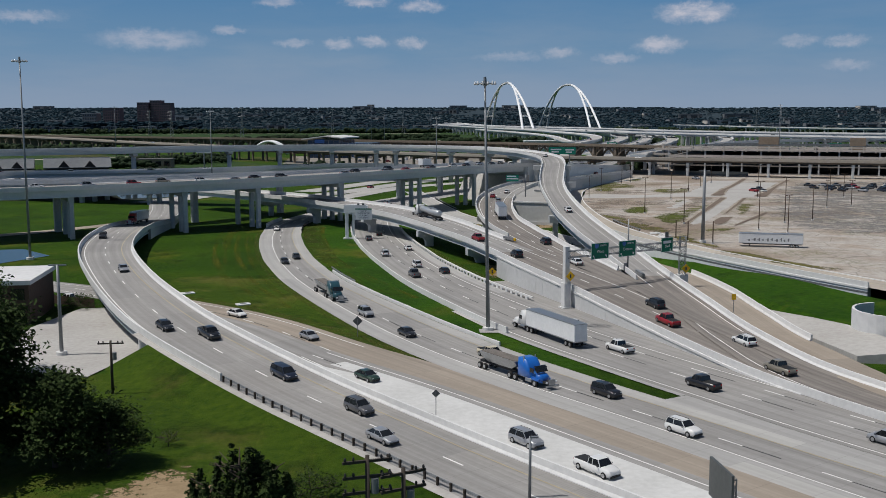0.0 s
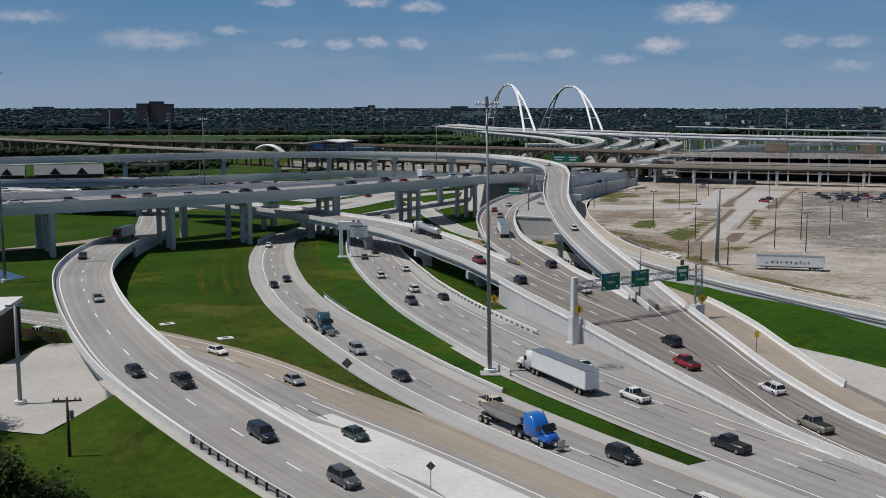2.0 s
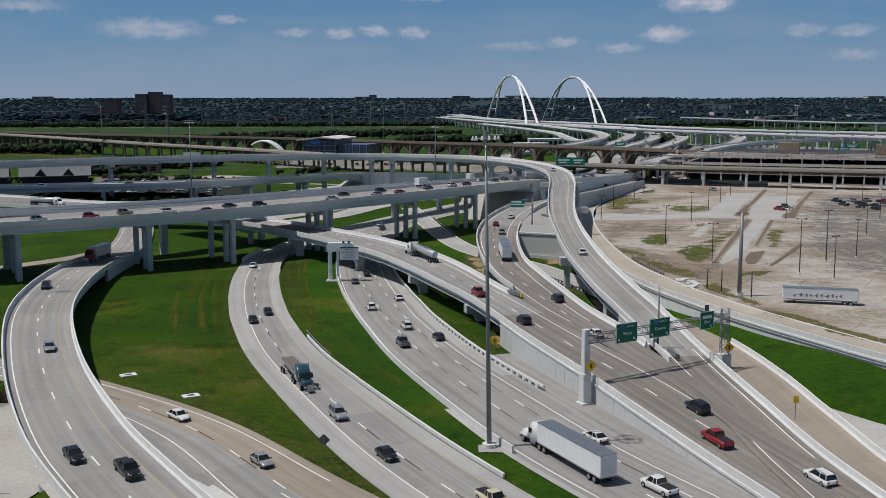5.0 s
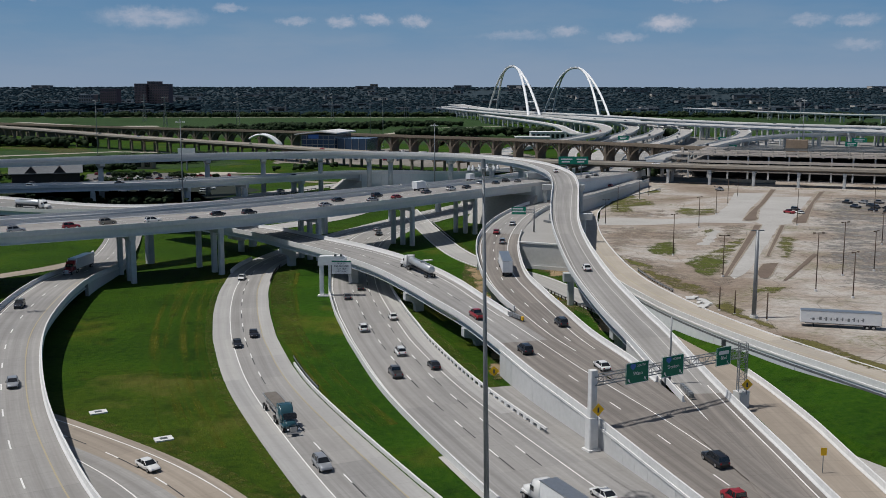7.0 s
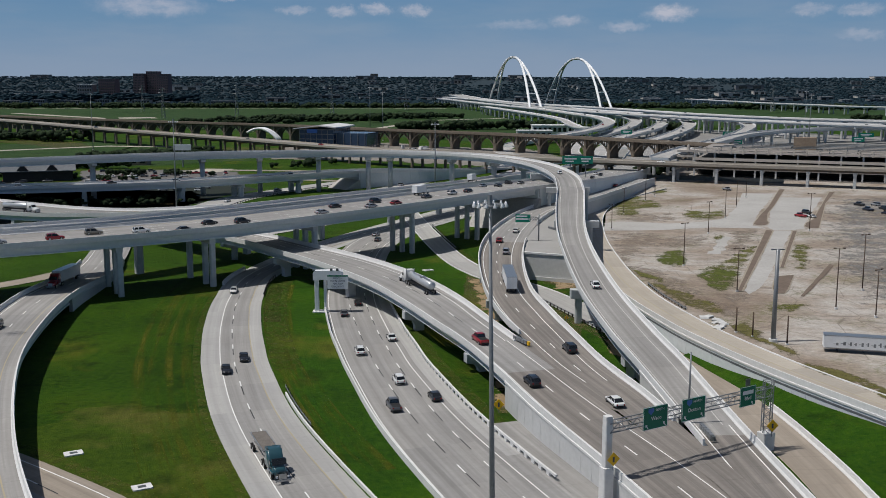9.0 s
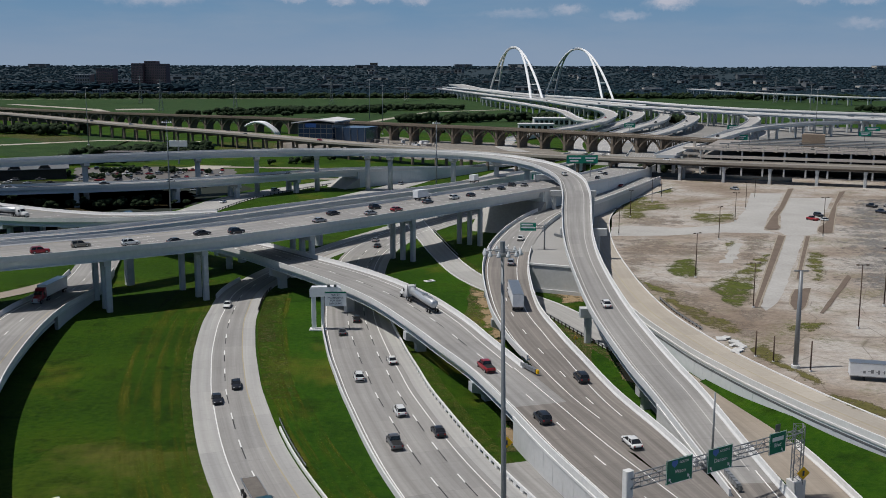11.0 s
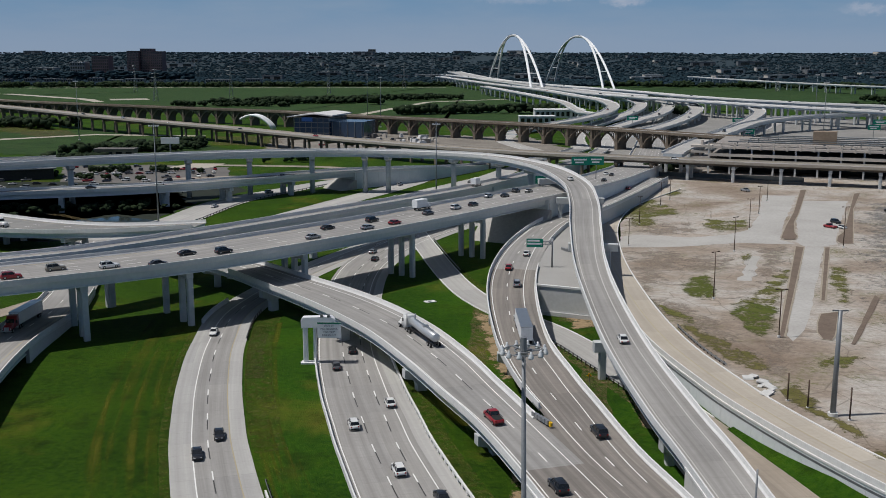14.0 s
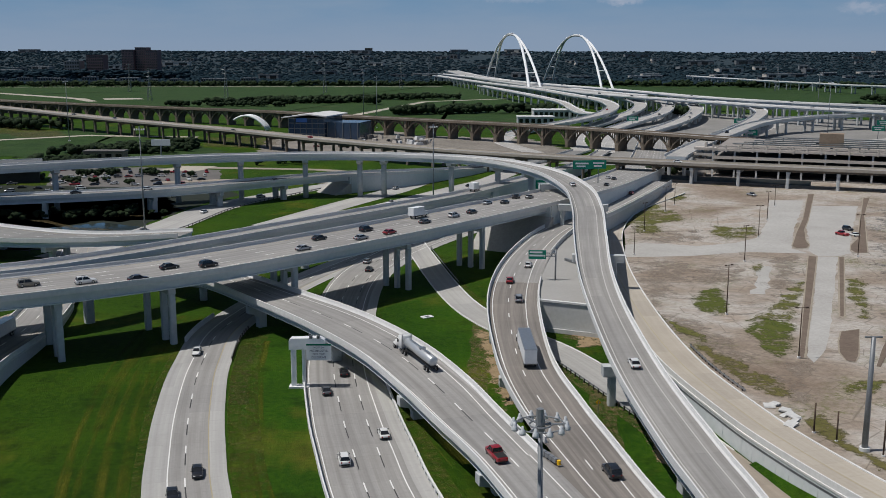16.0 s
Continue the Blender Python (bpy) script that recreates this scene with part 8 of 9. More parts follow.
TOWER_X = -716
for name, label, x, y, w, h, wall, roof, storeys, bays in (
        ("apartment_tower", "tall dark red brick apartment block among trees", TOWER_X, 2400, 26, 64, "brick_dull", "brick_dull", 11, 8),
        ("apartment_tower", "tall dark red brick apartment block with a raised crown", TOWER_X + 26.5, 2412, 26, 69, "brick_dull", "brick_dull", 12, 7),
        ("apartment_tower", "tall dark red brick apartment block among trees", TOWER_X + 53, 2400, 26, 63, "brick_dull", "brick_dull", 11, 6),
        ("office_block", "pale flat-roofed office block among trees", TOWER_X - 129, 2400, 33, 39, "dim_wall", "roof_white", 5, 6),
        ("office_block", "brown brick office block among trees", TOWER_X - 83, 2410, 38, 52, "brick_dull", "brick_dull", 8, 8)):
    block(name, label, x, y, w, 34, h, M[wall], M[roof], storeys, bays, group="brick towers" if name == "apartment_tower" else "").location.z = hill(x, y)
block("office_block", "small far tower above the tree line", -285, 3850, 26, 30, 74, M["brown_wall"], M["roof_white"], 8, 5)
block("brick_building", "tall brick building at the far edge of the city", 520, 1010, 30, 30, 46, M["brown_wall"], M["roof_white"], 10, 5)
block("low_building", "dark brick building with a flat pale roof", -92, 154, 27, 16, 6.4, M["brick_dark"], M["roof_white"], 2, 8, radians(8))
block("low_building", "low pale building near the river bridge", 82, 1022, 46, 22, 7, M["roof_white"], M["roof_white"], 1, 10)
block("low_building", "low brown shed on the levee road", -196, 652, 22, 8, 5, M["brown_wall"], M["roof_dark"], 1, 4)
block("low_building", "grey low building by the river bridge", 62, 940, 30, 16, 6, M["pier"], M["roof_white"], 1, 6)
rnd = random.Random(33)
for i in range(12):
    block("apartment_row", "long low grey apartment row behind the levee", -860 + i * 44 + rnd.uniform(-8, 8), 1990 + rnd.uniform(0, 70), rnd.uniform(22, 36), 16, rnd.uniform(9, 13), M["dim_wall"], M["dim_roof"], 2, 6, rnd.uniform(-0.1, 0.1), "apartment rows")
rnd = random.Random(21)
for i in range(74):
    y = rnd.uniform(2080, 3700)
    x = rnd.uniform(-0.42, 0.44) * y
    if -880 < x < -630 and y < 2700:
        continue
    w = rnd.uniform(18, 70) * (y / 2600)
    block("warehouse", "grey low flat-roofed building among far trees", x, y, w, rnd.uniform(14, 30), rnd.uniform(7, 13), rnd.choice((M["dim_wall"], M["gar_face"], M["dim_roof"])), rnd.choice((M["dim_wall"], M["dim_roof"])), 1, 2, rnd.uniform(-0.3, 0.3), "far low buildings").location.z = hill(x, y)


# long shed roofs in the left yard
def hall(x, y, w, d, h, turn):
    t = thing("market_hall", "dark hall with a grey pitched metal roof and gables", "building", at=(x, y, 0), turn=turn)
    part("wall", Shape().box(0, 0, -0.2, w, d, h).mesh("wall"), M["dark_wall"], t)
    slopes = Shape()
    for y0, y1 in ((-1.5, d / 2), (d + 1.5, d / 2)):
        low, high = h - 0.2, h + 4.6
        q = [(-1.5, y0, low), (w + 1.5, y0, low), (w + 1.5, y1, high), (-1.5, y1, high)]
        slopes.add([Vector(p) for p in q] + [Vector((p[0], p[1], p[2] + 0.35)) for p in q], [(3, 2, 1, 0), (4, 5, 6, 7), (0, 1, 5, 4), (1, 2, 6, 5), (2, 3, 7, 6), (3, 0, 4, 7)])
    part("roof", slopes.mesh("roof"), M["dim_roof"], t)
    for k in (0.28, 0.7):
        part("gable", Shape().prism([(k * w - 3.2, h), (k * w, h + 3.6), (k * w + 3.2, h)], -1.2, d * 0.35).mesh("gable"), M["dark_wall"], t)
    part("ridge_cap", Shape().box(-1.5, d / 2 - 0.3, h + 4.7, w + 1.5, d / 2 + 0.3, h + 5.1).mesh("ridge_cap"), M["pier"], t)


hall(-243, 537, 24, 16, 5, 0.35)
hall(-214, 549, 32, 18, 5, 0.35)
hall(-272, 524, 24, 14, 5, 0.35)
bill = thing("billboard", "white billboard on a tall post behind the bridges", "billboard", at=(-150, 640, 0))
part("post", Shape().tube([(0, 0, 0), (0, 0, 10)], 0.45, 8).mesh("post"), M["steel"], bill)
part("panel", Shape().box(-5, -0.4, 9.6, 5, 0.4, 13.0).mesh("panel"), M["white_sign"], bill)

# ---------------------------------------------------------------- fields, levees and canal
patch("levee_field", "broad bright green levee grassland", "field", [(-1100, 1300), (-560, 1330), (-300, 1130), (-110, 1000), (20, 900), (90, 1010), (110, 1250), (60, 1700), (20, 2000), (-300, 2020), (-800, 1980), (-1300, 1800)], -0.03, M["field"], 8, 41)
patch("levee_field", "green river grassland beyond the ramps", "field", [(260, 1250), (420, 1050), (620, 900), (1100, 900), (1200, 1400), (650, 1900), (260, 2000), (200, 1500)], -0.03, M["field"], 8, 42)
patch("levee_field", "green verge below the long viaduct", "field", [(-420, 800), (-330, 720), (-180, 640), (-120, 690), (-170, 770), (-280, 880)], -0.02, M["field"], 5, 43)
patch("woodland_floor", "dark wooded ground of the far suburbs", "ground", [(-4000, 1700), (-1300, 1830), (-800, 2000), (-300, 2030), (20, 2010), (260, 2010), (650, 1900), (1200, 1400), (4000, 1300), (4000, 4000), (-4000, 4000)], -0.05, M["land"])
for pts, lab in (([(-640, 1600), (-460, 1420), (-420, 1345), (-428, 1335), (-475, 1410), (-655, 1590)], "pale gravel path over the levee"), ([(-92, 1058), (-26, 1342), (84, 1428), (86, 1418), (-18, 1335), (-82, 1056)], "pale gravel path over the levee"),
                 ([(-330, 770), (-256, 832), (-172, 817), (-172, 809), (-254, 822), (-325, 760)], "sandy track across the grass"), ([(-800, 1850), (-400, 1900), (0, 1900), (0, 1890), (-400, 1888), (-800, 1838)], "pale levee road"),
                 ([(-440, 1425), (-395, 1440), (-380, 1400), (-425, 1385)], "pale paved landing on the levee")):
    patch("levee_path", lab, "path", pts, 0.03, M["gravel"], 1.0, 44)
patch("canal", "dark still drainage pond below the bridges", "water", [(-128, 404), (-104, 415), (-97, 436), (-118, 448), (-140, 432)], 0.02, M["water"])
patch("canal", "dark water beside the curved ramp", "water", [(-118, 226), (-100, 224), (-93, 238), (-104, 250), (-124, 246)], 0.0, M["water"])

# small roads left of the motorway bridge
for rows, lab in (([(-112, 385, 0.04, 14), (-101, 415, 0.04, 15), (-94, 440, 0.04, 15), (-86, 484, 0.04, 15), (-70, 517, 0.04, 13), (-46, 555, 0.04, 12), (10, 615, 0.04, 11), (50, 670, 0.04, 11)], "pale concrete road below the bridges"),
                  ([(-60, 440, 0.05, 12), (-38, 492, 0.05, 12), (-20, 533, 0.05, 12), (-1, 588, 0.05, 12), (20, 630, 0.05, 11), (60, 690, 0.05, 10)], "pale concrete service road"),
                  ([(-130, 560, 0.04, 7), (-90, 570, 0.04, 7), (-50, 560, 0.04, 7), (-38, 585, 0.04, 7), (-60, 610, 0.04, 7), (-120, 620, 0.04, 7)], "tan loop road in the grass"),
                  ([(-70, 392, 0.06, 11), (-44, 436, 0.06, 11), (-27, 476, 0.06, 11), (-10, 509, 0.06, 11), (4, 535, 0.06, 11), (20, 564, 0.06, 11), (34, 600, 0.06, 11), (60, 660, 0.06, 10)], "pale concrete slip road"),
                  ([(-62, 380, 0.05, 10), (-41, 410, 0.05, 11), (-30, 440, 0.05, 11), (-17, 468, 0.05, 11), (-1, 487, 0.05, 10), (14, 503, 0.05, 9)], "pale concrete turning lane"),
                  ([(-200, 262, 0.05, 6), (-140, 268, 0.05, 6), (-105, 300, 0.05, 6), (-90, 335, 0.05, 6)], "narrow tan track beneath the motorway")):
    run = Run(rows, 5)
    t = road("service_road", lab)
    surface(run, t, M["road_far"] if "pale" in lab else M["road_tan"])
    if "below" in lab:
        guard_rail(run, t, -1, 40, 190, -0.2, 3.0)
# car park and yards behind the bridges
# second very dark patch, between the back bridge and the side ramp
patch("dark_ground", "dark overgrown ground below the bridges", "ground", [(-230, 452), (-178, 520), (-112, 512), (-98, 478), (-101, 452), (-118, 450), (-142, 434), (-128, 402), (-118, 392), (-160, 420)], -0.03, M["dark_soil"], 3.0, 56)
for pts in ([(-150, 454), (-140, 449), (-124, 434), (-110, 432), (-110, 434.5), (-123, 437), (-139, 452), (-149, 457)], [(-150, 476), (-137, 468), (-120, 460.5), (-108, 462), (-108, 464), (-120, 463.5), (-136, 471), (-149, 479)]):
    patch("bank_path", "narrow tan dirt bank beside the dark ground", "path", pts, 0.06, M["soil_tufts"], 0.3, 57)
patch("far_car_park", "grey-brown asphalt car park behind the back bridge", "car park", [(-176, 548), (-200, 615), (-157, 622), (-112, 610), (-102, 560), (-137, 543)], 0.02, M["old_lot"], 1.0, 51)
patch("far_car_park", "pale sandy yard beside the car park", "yard", [(-146, 606), (-136, 630), (-118, 628), (-122, 606)], 0.05, M["gravel"], 1.0, 52)
patch("far_yard", "trampled brown soil beside the viaduct", "soil", [(-350, 905), (-290, 870), (-270, 830), (-283, 800), (-330, 850), (-380, 890)], 0.07, M["soil_tufts"], 4, 53)
patch("far_yard", "brown building site below the viaduct", "soil", [(-165, 800), (-150, 745), (-122, 730), (-105, 760), (-118, 800), (-145, 815)], 0.07, M["soil_tufts"], 4, 54)
patch("far_yard", "rutted gravel yard round the glass building", "ground", [(-122, 830), (-110, 700), (-60, 690), (20, 690), (24, 720), (-10, 800), (-40, 880)], 0.04, M["site_soil"], 4, 55)
rnd = random.Random(77)
for row, (xa, ya, xb, yb, n) in enumerate(((-172, 556, -112, 568, 13), (-180, 575, -114, 584, 14), (-186, 592, -116, 598, 14), (-190, 606, -160, 610, 6), (-100, 742, -20, 722, 9), (-70, 790, -12, 770, 8))):
    for k in range(n):
        if rnd.random() < 0.22:
            continue
        f = (k + rnd.uniform(-0.1, 0.1)) / (n - 1)
        vehicle(rnd.choice(("sedan", "suv", "pickup")), rnd.choice(("white", "white", "black", "silver", "grey", "red", "navy")), xa + (xb - xa) * f, ya + (yb - ya) * f, 0.06, rnd.choice((0.5, 2.0)) + rnd.uniform(-0.1, 0.1), "parked behind the bridges", lean=True)
for x, y, a in ((-98, 428, 1.3), (-88, 470, 1.3), (-74, 510, 0.9), (-20, 536, 1.2), (-8, 570, 1.2), (12, 545, 1.0), (-33, 462, 1.1), (-20, 492, 1.1)):
    vehicle(rnd.choice(("sedan", "suv", "pickup")), rnd.choice(("white", "black", "silver", "red")), x, y, 0.08, a, "driving below the bridges", lean=True)
# traffic on the far ramps
for key, n in (("F1", 7), ("F3", 7), ("F4", 6), ("F5", 2), ("F6", 3), ("F7", 3), ("F9", 2)):
    for k in range(n):
        run = FARRUN[key]
        q, turn, w = run.at(run.length * (0.08 + 0.84 * (k + rnd.random() * 0.7) / n), rnd.choice((-2, 2)))
        vehicle(rnd.choice(("sedan", "suv", "van")), rnd.choice(("white", "white", "black", "silver", "red")), q.x, q.y, q.z + 0.02, turn, "driving on the far ramps", lean=True)
# stacked pale building material on the site
for k in range(26):
    x, y = -58 + rnd.uniform(0, 52), 745 + rnd.uniform(0, 60)
    s = rnd.uniform(1.2, 4)
    t = thing("pallet_load", "wrapped load of building material on the gravel", "site material", "pallet loads", at=(x, y, 0), turn=rnd.uniform(0, 3))
    part("pallet_load", Shape().box(-s, -s * 0.5, -0.1, s, s * 0.5, rnd.uniform(1, 3.2), None, 0.2, 0.25).mesh("pallet_load"), rnd.choice((M["roof_white"], M["gar_face"], M["roof_dark"])), t)


# ---------------------------------------------------------------- trees
def clump_proto(seed, n_faces=1):
    bm = bmesh.new()
    bmesh.ops.create_icosphere(bm, subdivisions=1, radius=1.0)
    rnd = random.Random(seed)
    for v in bm.verts:
        v.co *= rnd.uniform(0.72, 1.22)
        v.co.z *= 0.82
    vs = np.array([v.co[:] for v in bm.verts])
    fs = np.array([[v.index for v in f.verts] for f in bm.faces])
    bm.free()
    return vs, fs


CLUMPS = [clump_proto(k) for k in range(6)]


def leaf_material(name, dark, light, relief=1.0):
    m, nt, b, co = base(name, 0.85, 0, 0.15 * relief)
    g = nt.nodes.new("ShaderNodeNewGeometry")
    c = ramp(nt, g.outputs["Random Per Island"], [(0.0, dark), (1.0, light)])
    c2 = ramp(nt, tex_noise(nt, co.outputs["Object"], 0.9, 5, 0.75), [(0.32, (1 - 0.55 * relief,) * 3), (0.7, (1 + 0.25 * relief,) * 3)])
    nt.links.new(mixed(nt, c, c2, 1.0, "MULTIPLY"), b.inputs["Base Color"])
    bumped(nt, b, tex_noise(nt, co.outputs["Object"], 1.6, 4, 0.8), relief, 0.6)
    return m


M["leaf"] = leaf_material("tree_leaves", (0.026, 0.048, 0.012), (0.060, 0.094, 0.026))
# far crowns: leaf colour shifted to blue to carry the distance haze
M["far_leaf"] = leaf_material("haze_tinted_crowns", (0.019, 0.037, 0.050), (0.027, 0.046, 0.058), 0.0)
M["belt_leaf"] = leaf_material("tree_belt_crowns", (0.012, 0.026, 0.010), (0.030, 0.050, 0.020))
M["bark"] = grained("grey_brown_bark", (0.05, 0.04, 0.03), (0.11, 0.09, 0.07), 0.5, 5, 0.95)


def woods(name, label, places, seed, material="far_leaf", clumps=3, size=(0.55, 0.85), tall=1.0):
    """Many far tree crowns of a few uneven clumps each, in one mesh."""
    rng = np.random.default_rng(seed)
    V, Fc, n = [], [], 0
    for x, y, r, *lift in places:
        for k in range(clumps):
            vs, fs = CLUMPS[rng.integers(6)]
            a = rng.uniform(0, 6.28)
            c, s_ = math.cos(a), math.sin(a)
            rr = r * rng.uniform(*size)
            p = vs * rr * np.array([1.0, 1.0, tall * rng.uniform(0.8, 1.2)])
            q = np.stack([p[:, 0] * c - p[:, 1] * s_, p[:, 0] * s_ + p[:, 1] * c, p[:, 2]], 1)
            q += np.array([x + rng.uniform(-0.7, 0.7) * r, y + rng.uniform(-0.7, 0.7) * r, r * rng.uniform(0.4, 0.95) + (lift[0] if lift else 0)])
            V.append(q)
            Fc.append(fs + n)
            n += len(q)
    V, Fc = np.concatenate(V), np.concatenate(Fc)
    me = bpy.data.meshes.new(name)
    me.from_pydata(V.tolist(), [], Fc.tolist())
    me.materials.append(M[material])
    me.shade_smooth()
    return tagged(new(name, me), label, "trees", kind="stuff")


rng = np.random.default_rng(4)
pl = []
while len(pl) < 26000:
    y = 1950 + 1950 * rng.random() ** 1.5
    x = rng.uniform(-0.50, 0.52) * y
    if x > 650 * (y / 1900) ** 2 and y < 1900:
        continue
    if abs(x - 40) < 40 and y < 2700:
        continue
    if x > 0 and noise.noise(Vector((x * 0.004, y * 0.0025, 0))) < -0.25 and rng.random() < 0.8:
        continue
    pl.append((x, y, rng.uniform(2.4, 4.6), hill(x, y)))
for k in range(700):
    pl.append((rng.uniform(-960, -560), rng.uniform(2270, 2392), rng.uniform(3.5, 6.5), rng.uniform(0, 15)))
woods("far_woods", "dense woods covering the far suburbs, tinted with blue haze", pl, 1, "far_leaf", 2, (0.8, 1.5), 0.42)
pl = []
for (xa, ya), (xb, yb), count, spread, r in (((-262, 1272), (-96, 1330), 120, 22, 6.5), ((-300, 1230), (-170, 1225), 30, 8, 5), ((-100, 1380), (20, 1420), 50, 18, 6), ((-46, 1075), (50, 1110), 60, 12, 7), ((60, 1110), (120, 1060), 14, 8, 8),
                                          ((-82, 1275), (-78, 1280), 4, 4, 10), ((-206, 690), (-166, 722), 70, 22, 4.5), ((-150, 470), (-110, 460), 26, 12, 2.2), ((-200, 480), (-150, 440), 30, 16, 2.4), ((-175, 560), (-140, 552), 8, 5, 2.5), ((-150, 590), (-120, 585), 8, 5, 2.8), ((-172, 582), (-158, 590), 8, 4, 3.0), ((-196, 574), (-182, 566), 6, 3, 2.6), ((-225, 620), (-190, 640), 14, 8, 4.5), ((-600, 1900), (0, 1950), 200, 30, 7), ((-1000, 1850), (-560, 1900), 120, 40, 8), ((300, 1960), (700, 1800), 120, 40, 8),
                                          ((520, 1350), (620, 1300), 30, 14, 7), ((420, 1200), (640, 1100), 30, 20, 6), ((-420, 940), (-300, 880), 60, 16, 6), ((-520, 1030), (-420, 950), 60, 20, 6), ((210, 1064), (235, 1064), 6, 4, 7), ((-100, 630), (-70, 650), 8, 10, 3.5), ((120, 600), (100, 585), 12, 5, 4.5),
                                          ((260, 640), (520, 560), 46, 22, 4.5), ((-244, 566), (-206, 590), 10, 6, 3)):
    for k in range(count):
        f = rng.random()
        pl.append((xa + (xb - xa) * f + rng.normal(0, spread * 0.5), ya + (yb - ya) * f + rng.normal(0, spread * 0.5), r * rng.uniform(0.7, 1.25)))
woods("levee_trees", "dark green tree belts along the levees", pl, 2, "belt_leaf", 11, (0.26, 0.5))


def leafy_tree(name, label, x, y, height, crown, seed, leaves=5200, low=0.25, spires=0):
    t = thing(name, label, "tree", at=(x, y, 0))
    rnd = random.Random(seed)
    wood = Shape()
    wood.tube([(0, 0, -0.2), (0.1, 0.05, height * 0.3), (-0.1, 0.1, height * 0.62), (0, 0, height * 0.9)], [height * 0.035, height * 0.026, height * 0.016, height * 0.005], 9)
    tips = []
    for k in range(26):
        a = rnd.uniform(0, 2 * math.pi)
        z0 = height * rnd.uniform(low, 0.72)
        reach = crown * rnd.uniform(0.5, 1.0) * (1.15 - 0.6 * z0 / height)
        e = Vector((math.cos(a) * reach, math.sin(a) * reach, z0 + rnd.uniform(0.05, 0.30) * height))
        mid = Vector((e.x * 0.5, e.y * 0.5, z0 + (e.z - z0) * 0.3))
        wood.tube([(0, 0, z0), mid, e], [height * 0.011, height * 0.007, 0.03], 5)
        tips += [(e, 1.0), (mid.lerp(e, 0.5), 0.9)]
    if spires:
        # upright pointed shoots, as on a cedar
        tips = []
        for k in range(spires):
            a, q = rnd.uniform(0, 2 * math.pi), crown * 0.8 * math.sqrt(rnd.random())
            top = height * (1.0 - 0.55 * (q / crown) ** 1.3) * rnd.uniform(0.88, 1.0)
            for j in range(9):
                f = j / 8
                tips.append((Vector((math.cos(a) * q, math.sin(a) * q, height * 0.12 + (top - height * 0.12) * f)), 0.75 * (1.0 - f) + 0.10))
    tips += [] if spires else [(Vector((rnd.uniform(-0.3, 0.3) * crown, rnd.uniform(-0.3, 0.3) * crown, height * rnd.uniform(0.8, 1.0))), 0.8) for _ in range(9)]
    part("trunk", wood.mesh("trunk", True), M["bark"], t)
    V, Fc = [], []
    for i in range(leaves):
        c, f = rnd.choice(tips)
        p = c + Vector((rnd.gauss(0, 1), rnd.gauss(0, 1), rnd.gauss(0, 0.75))) * (crown * 0.155 * f)
        if p.z < height * 0.12:
            continue
        s = crown * rnd.uniform(0.022, 0.055)
        q = Euler((rnd.uniform(-0.9, 0.9), rnd.uniform(-0.9, 0.9), rnd.uniform(0, 6.28))).to_matrix()
        n = len(V)
        for dx, dy, dz in ((-1, 0, 0), (-0.2, -0.6, 0.15), (1, 0, 0), (0.1, 0.6, 0.15)):
            V.append(tuple(p + q @ Vector((dx * s, dy * s, dz * s))))
        Fc.append((n, n + 1, n + 2, n + 3))
    part("crown", mesh_of("crown", V, Fc), M["leaf"], t)
    return t




# ---------------------------------------------------------------- power line across the river meadows
def pylon(x, y, h):
    t = thing("power_pylon", "tall slender grey steel lattice power pylon", "pylon", "power pylons", at=(x, y, 0))
    sh = Shape()
    for a, b in ((-1, -1), (-1, 1), (1, -1), (1, 1)):
        sh.tube([(2.6 * a, 2.6 * b, -0.2), (0.7 * a, 0.7 * b, h * 0.6), (0.35 * a, 0.35 * b, h)], 0.2, 5)
    for k in range(10):
        z0, z1 = h * k / 10, h * (k + 1) / 10
        w0, w1 = 2.6 - 2.25 * k / 10, 2.6 - 2.25 * (k + 1) / 10
        for d in (-1, 1):
            sh.tube([(-w0, d * w0, z0), (w1, d * w1, z1)], 0.11, 4).tube([(d * w0, w0, z0), (d * w1, -w1, z1)], 0.11, 4)
    part("tower", sh.mesh("tower"), M["steel"], t)
    for z, r in ((0.72, 6.0), (0.84, 5.2), (0.95, 4.2)):
        part("crossarm", Shape().tube([(-r, 0, h * z), (0, 0, h * z + 0.9), (r, 0, h * z)], [0.12, 0.3, 0.12], 5).mesh("crossarm"), M["steel"], t)


for x, y, h in ((-273, 1390, 44), (-172, 1594, 44), (-70, 1800, 44), (-359, 1354, 40), (-470, 1640, 42), (-30, 2300, 50), (520, 1700, 42), (640, 1500, 42)):
    pylon(x, y, h)
# ---------------------------------------------------------------- foreground at the left
leafy_tree("oak_tree", "large dark oak tree beside the low building", -45, 95, 14.5, 7.4, 3, 15000, 0.15)
leafy_tree("oak_tree", "large dark oak tree in shade on the grass", -36.5, 92, 8.6, 5.4, 4, 16000, 0.12)
leafy_tree("oak_tree", "dark oak tree beside the low building", -58, 124, 12, 6, 5, 9000, 0.15)
leafy_tree("oak_tree", "dark oak tree leaning over the grass", -47, 86, 11, 6.4, 6, 11000, 0.12)
leafy_tree("cedar_tree", "dark bushy cedar tree below the ramp", -16.0, 77, 7.6, 4.7, 7, 15000, 0.1, 30)
leafy_tree("oak_tree", "small dark oak tree at the edge of the trees", -31.5, 92, 6.0, 3.6, 14, 9000, 0.1)
leafy_tree("bush", "low dark green bush on the grass", -27.5, 98, 1.6, 1.5, 8, 700, 0.1)
leafy_tree("bush", "grey-green shrub below the guard rail", -11.5, 84, 2.2, 3.0, 9, 1200, 0.1)
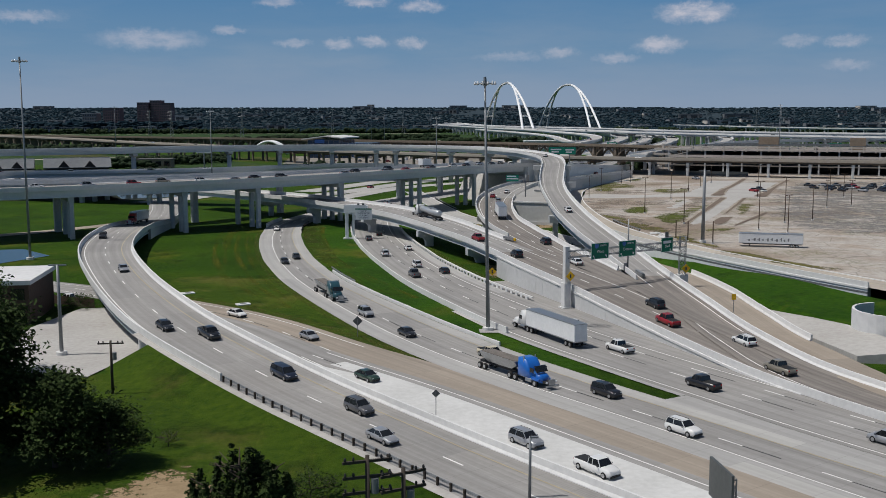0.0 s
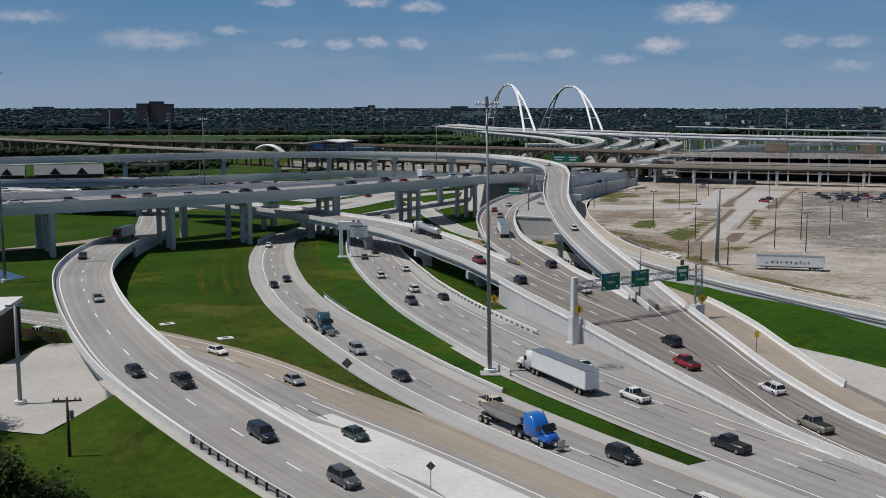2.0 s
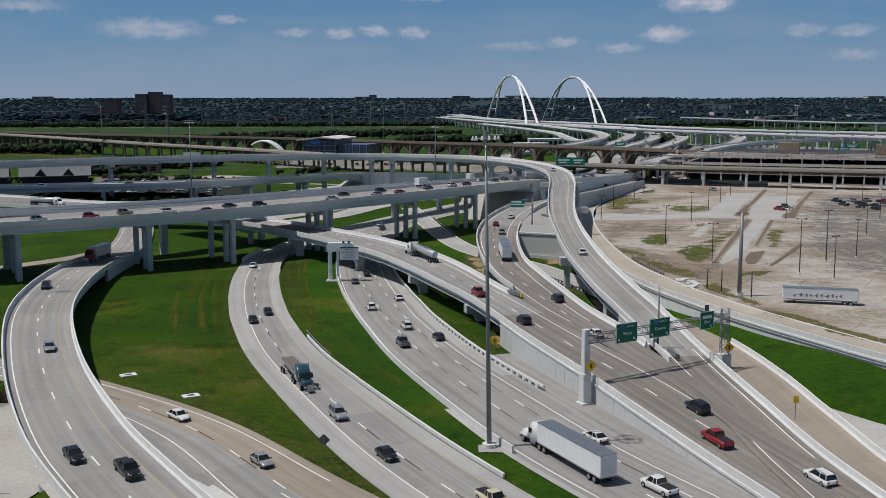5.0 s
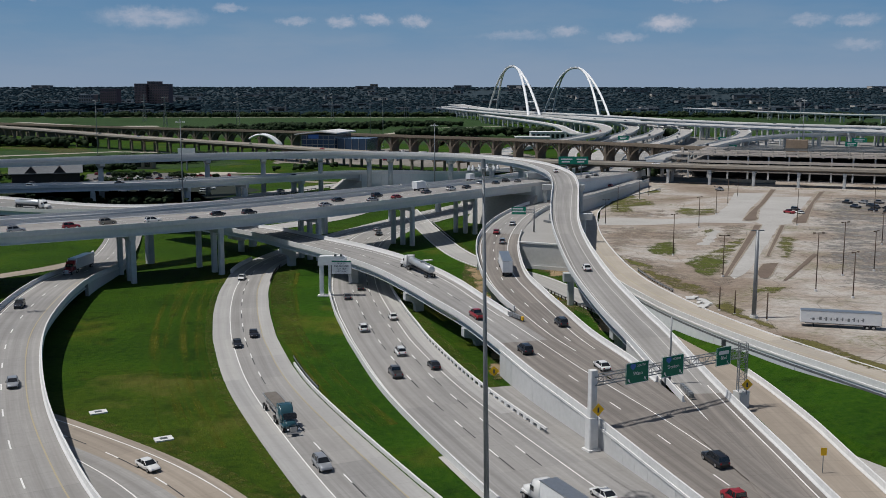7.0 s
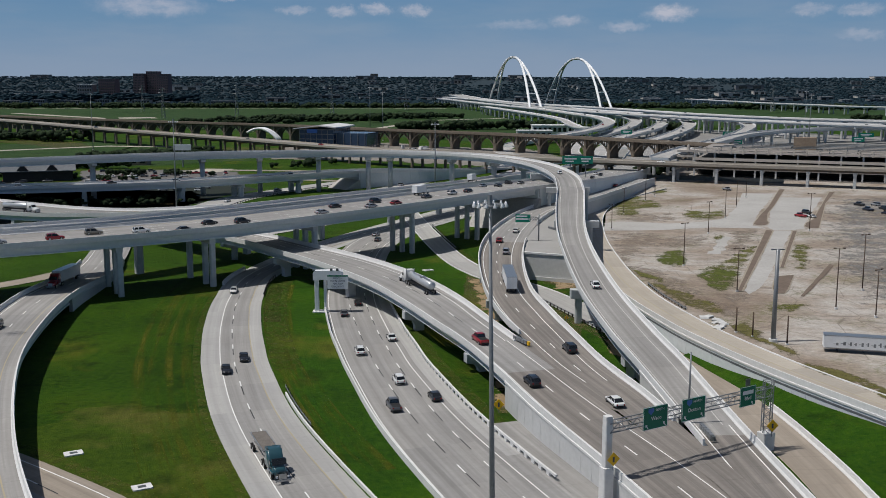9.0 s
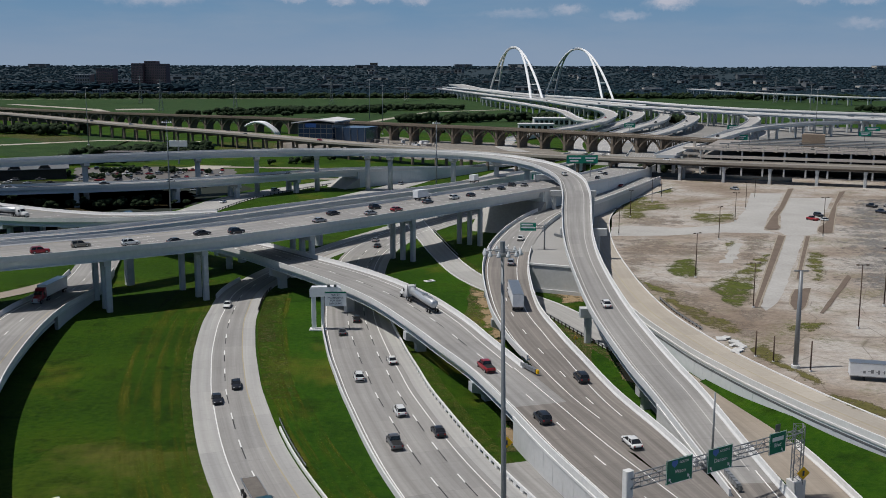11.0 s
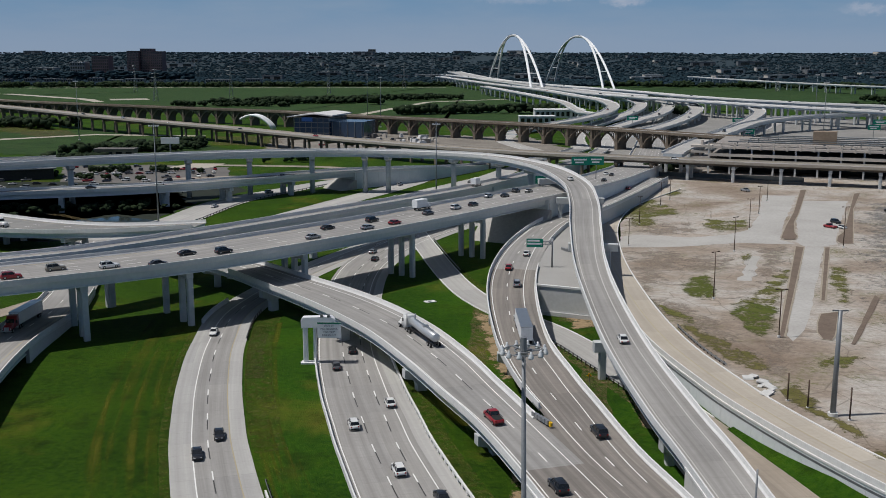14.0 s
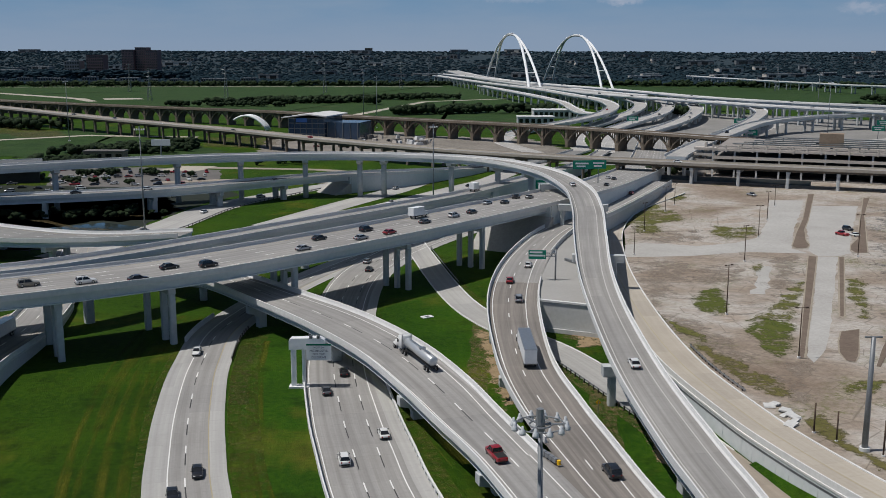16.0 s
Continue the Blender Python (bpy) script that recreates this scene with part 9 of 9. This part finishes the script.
leafy_tree("bush", "dark hedge by the slope paving", -62, 171, 2.4, 3.2, 10, 1200, 0.1)


def utility_pole(x, y, h, arms, label, turn=0.0):
    t = thing("utility_pole", label, "utility pole", "wooden utility poles", at=(x, y, 0), turn=turn)
    part("pole", Shape().tube([(0, 0, -0.3), (0, 0, h)], [0.19, 0.13], 9).mesh("pole", True), M["timber"], t)
    for k in range(arms):
        z = h - 0.35 - 0.95 * k
        part("crossarm", Shape().box(-1.5, -0.08, z - 0.08, 1.5, 0.08, z + 0.08).mesh("crossarm"), M["timber"], t)
        for o in (-1.35, -0.85, 0.85, 1.35):
            part("insulator", Shape().tube([(o, 0, z + 0.08), (o, 0, z + 0.18), (o, 0, z + 0.32)], [0.05, 0.09, 0.05], 7).mesh("insulator"), M["chassis"], t)
    part("transformer", Shape().tube([(0.42, -0.1, h - 2.3), (0.42, -0.1, h - 1.4)], [0.24, 0.24], 10).mesh("transformer"), M["steel"], t)
    return t


utility_pole(-39.3, 117.5, 6.4, 1, "dark wooden utility pole with one crossarm", 0.1)
utility_pole(-4.5, 57.8, 12.8, 3, "dark wooden utility pole with three crossarms", 0.3)
utility_pole(-2.4, 58.2, 11.9, 2, "dark wooden utility pole with two crossarms", 0.5)
lp = thing("lamp_post", "slim grey steel lamp post beside the entrance road", "lamp post", at=(7.4, 83.9, 0))
part("pole", Shape().tube([(0, 0, -0.1), (0, 0, 5.5)], [0.14, 0.11], 8).mesh("pole", True), M["steel"], lp)
part("lamp_head", Shape().box(-0.05, -0.12, 5.35, 0.7, 0.12, 5.5, None, 0.04).mesh("lamp_head"), M["steel"], lp)
sb = thing("overhead_sign", "dark back of an overhead road sign on a bracket", "road sign", at=(20.6, 72.5, 0), turn=radians(-84))
part("sign_back", Shape().box(-2.2, -0.1, 3.9, 2.2, 0.1, 6.9).mesh("sign_back"), M["sign_back"], sb)
part("bracket", truss((0, 0.6, 3.4), (0, 0.6, 6.0), 0.8, 0.8, 4).mesh("bracket"), M["steel"], sb)
part("post", Shape().tube([(0, 0.6, 0), (0, 0.6, 4)], 0.3, 8).mesh("post"), M["steel"], sb)
vehicle("pickup", "white", -66, 177, 0.03, 2.9, "parked below the ramp bridge")
fr = thing("yard_fence", "low dark mesh fence behind the slope paving", "fence", at=(0, 0, 0))
for k in range(9):
    part("post", Shape().tube([(-79 + 2.4 * k, 181 - 1.2 * k, 0), (-79 + 2.4 * k, 181 - 1.2 * k, 1.8)], 0.05, 5).mesh("post"), M["rust"], fr)
part("mesh_panel", Shape().box(0, -0.02, 0.1, 21.5, 0.02, 1.6, Matrix.Translation((-79, 181, 0)) @ Matrix.Rotation(math.atan2(-1.2, 2.4), 4, "Z")).mesh("mesh_panel"), M["rust"], fr)

# ---------------------------------------------------------------- true size: the plan is laid out in units of K metres, the vehicles in metres
VEHICLES = {name for name, _ in NAMES.values()} | {"box_trailer"}
for ob in list(scene.objects):
    if ob.parent is None and ob.type in {"MESH", "EMPTY"}:
        if ob.name.split(".")[0] in VEHICLES:
            ob.location = ob.location * K
        else:
            ob.matrix_basis = Matrix.Scale(K, 4) @ ob.matrix_basis
print("objects", len(scene.objects))
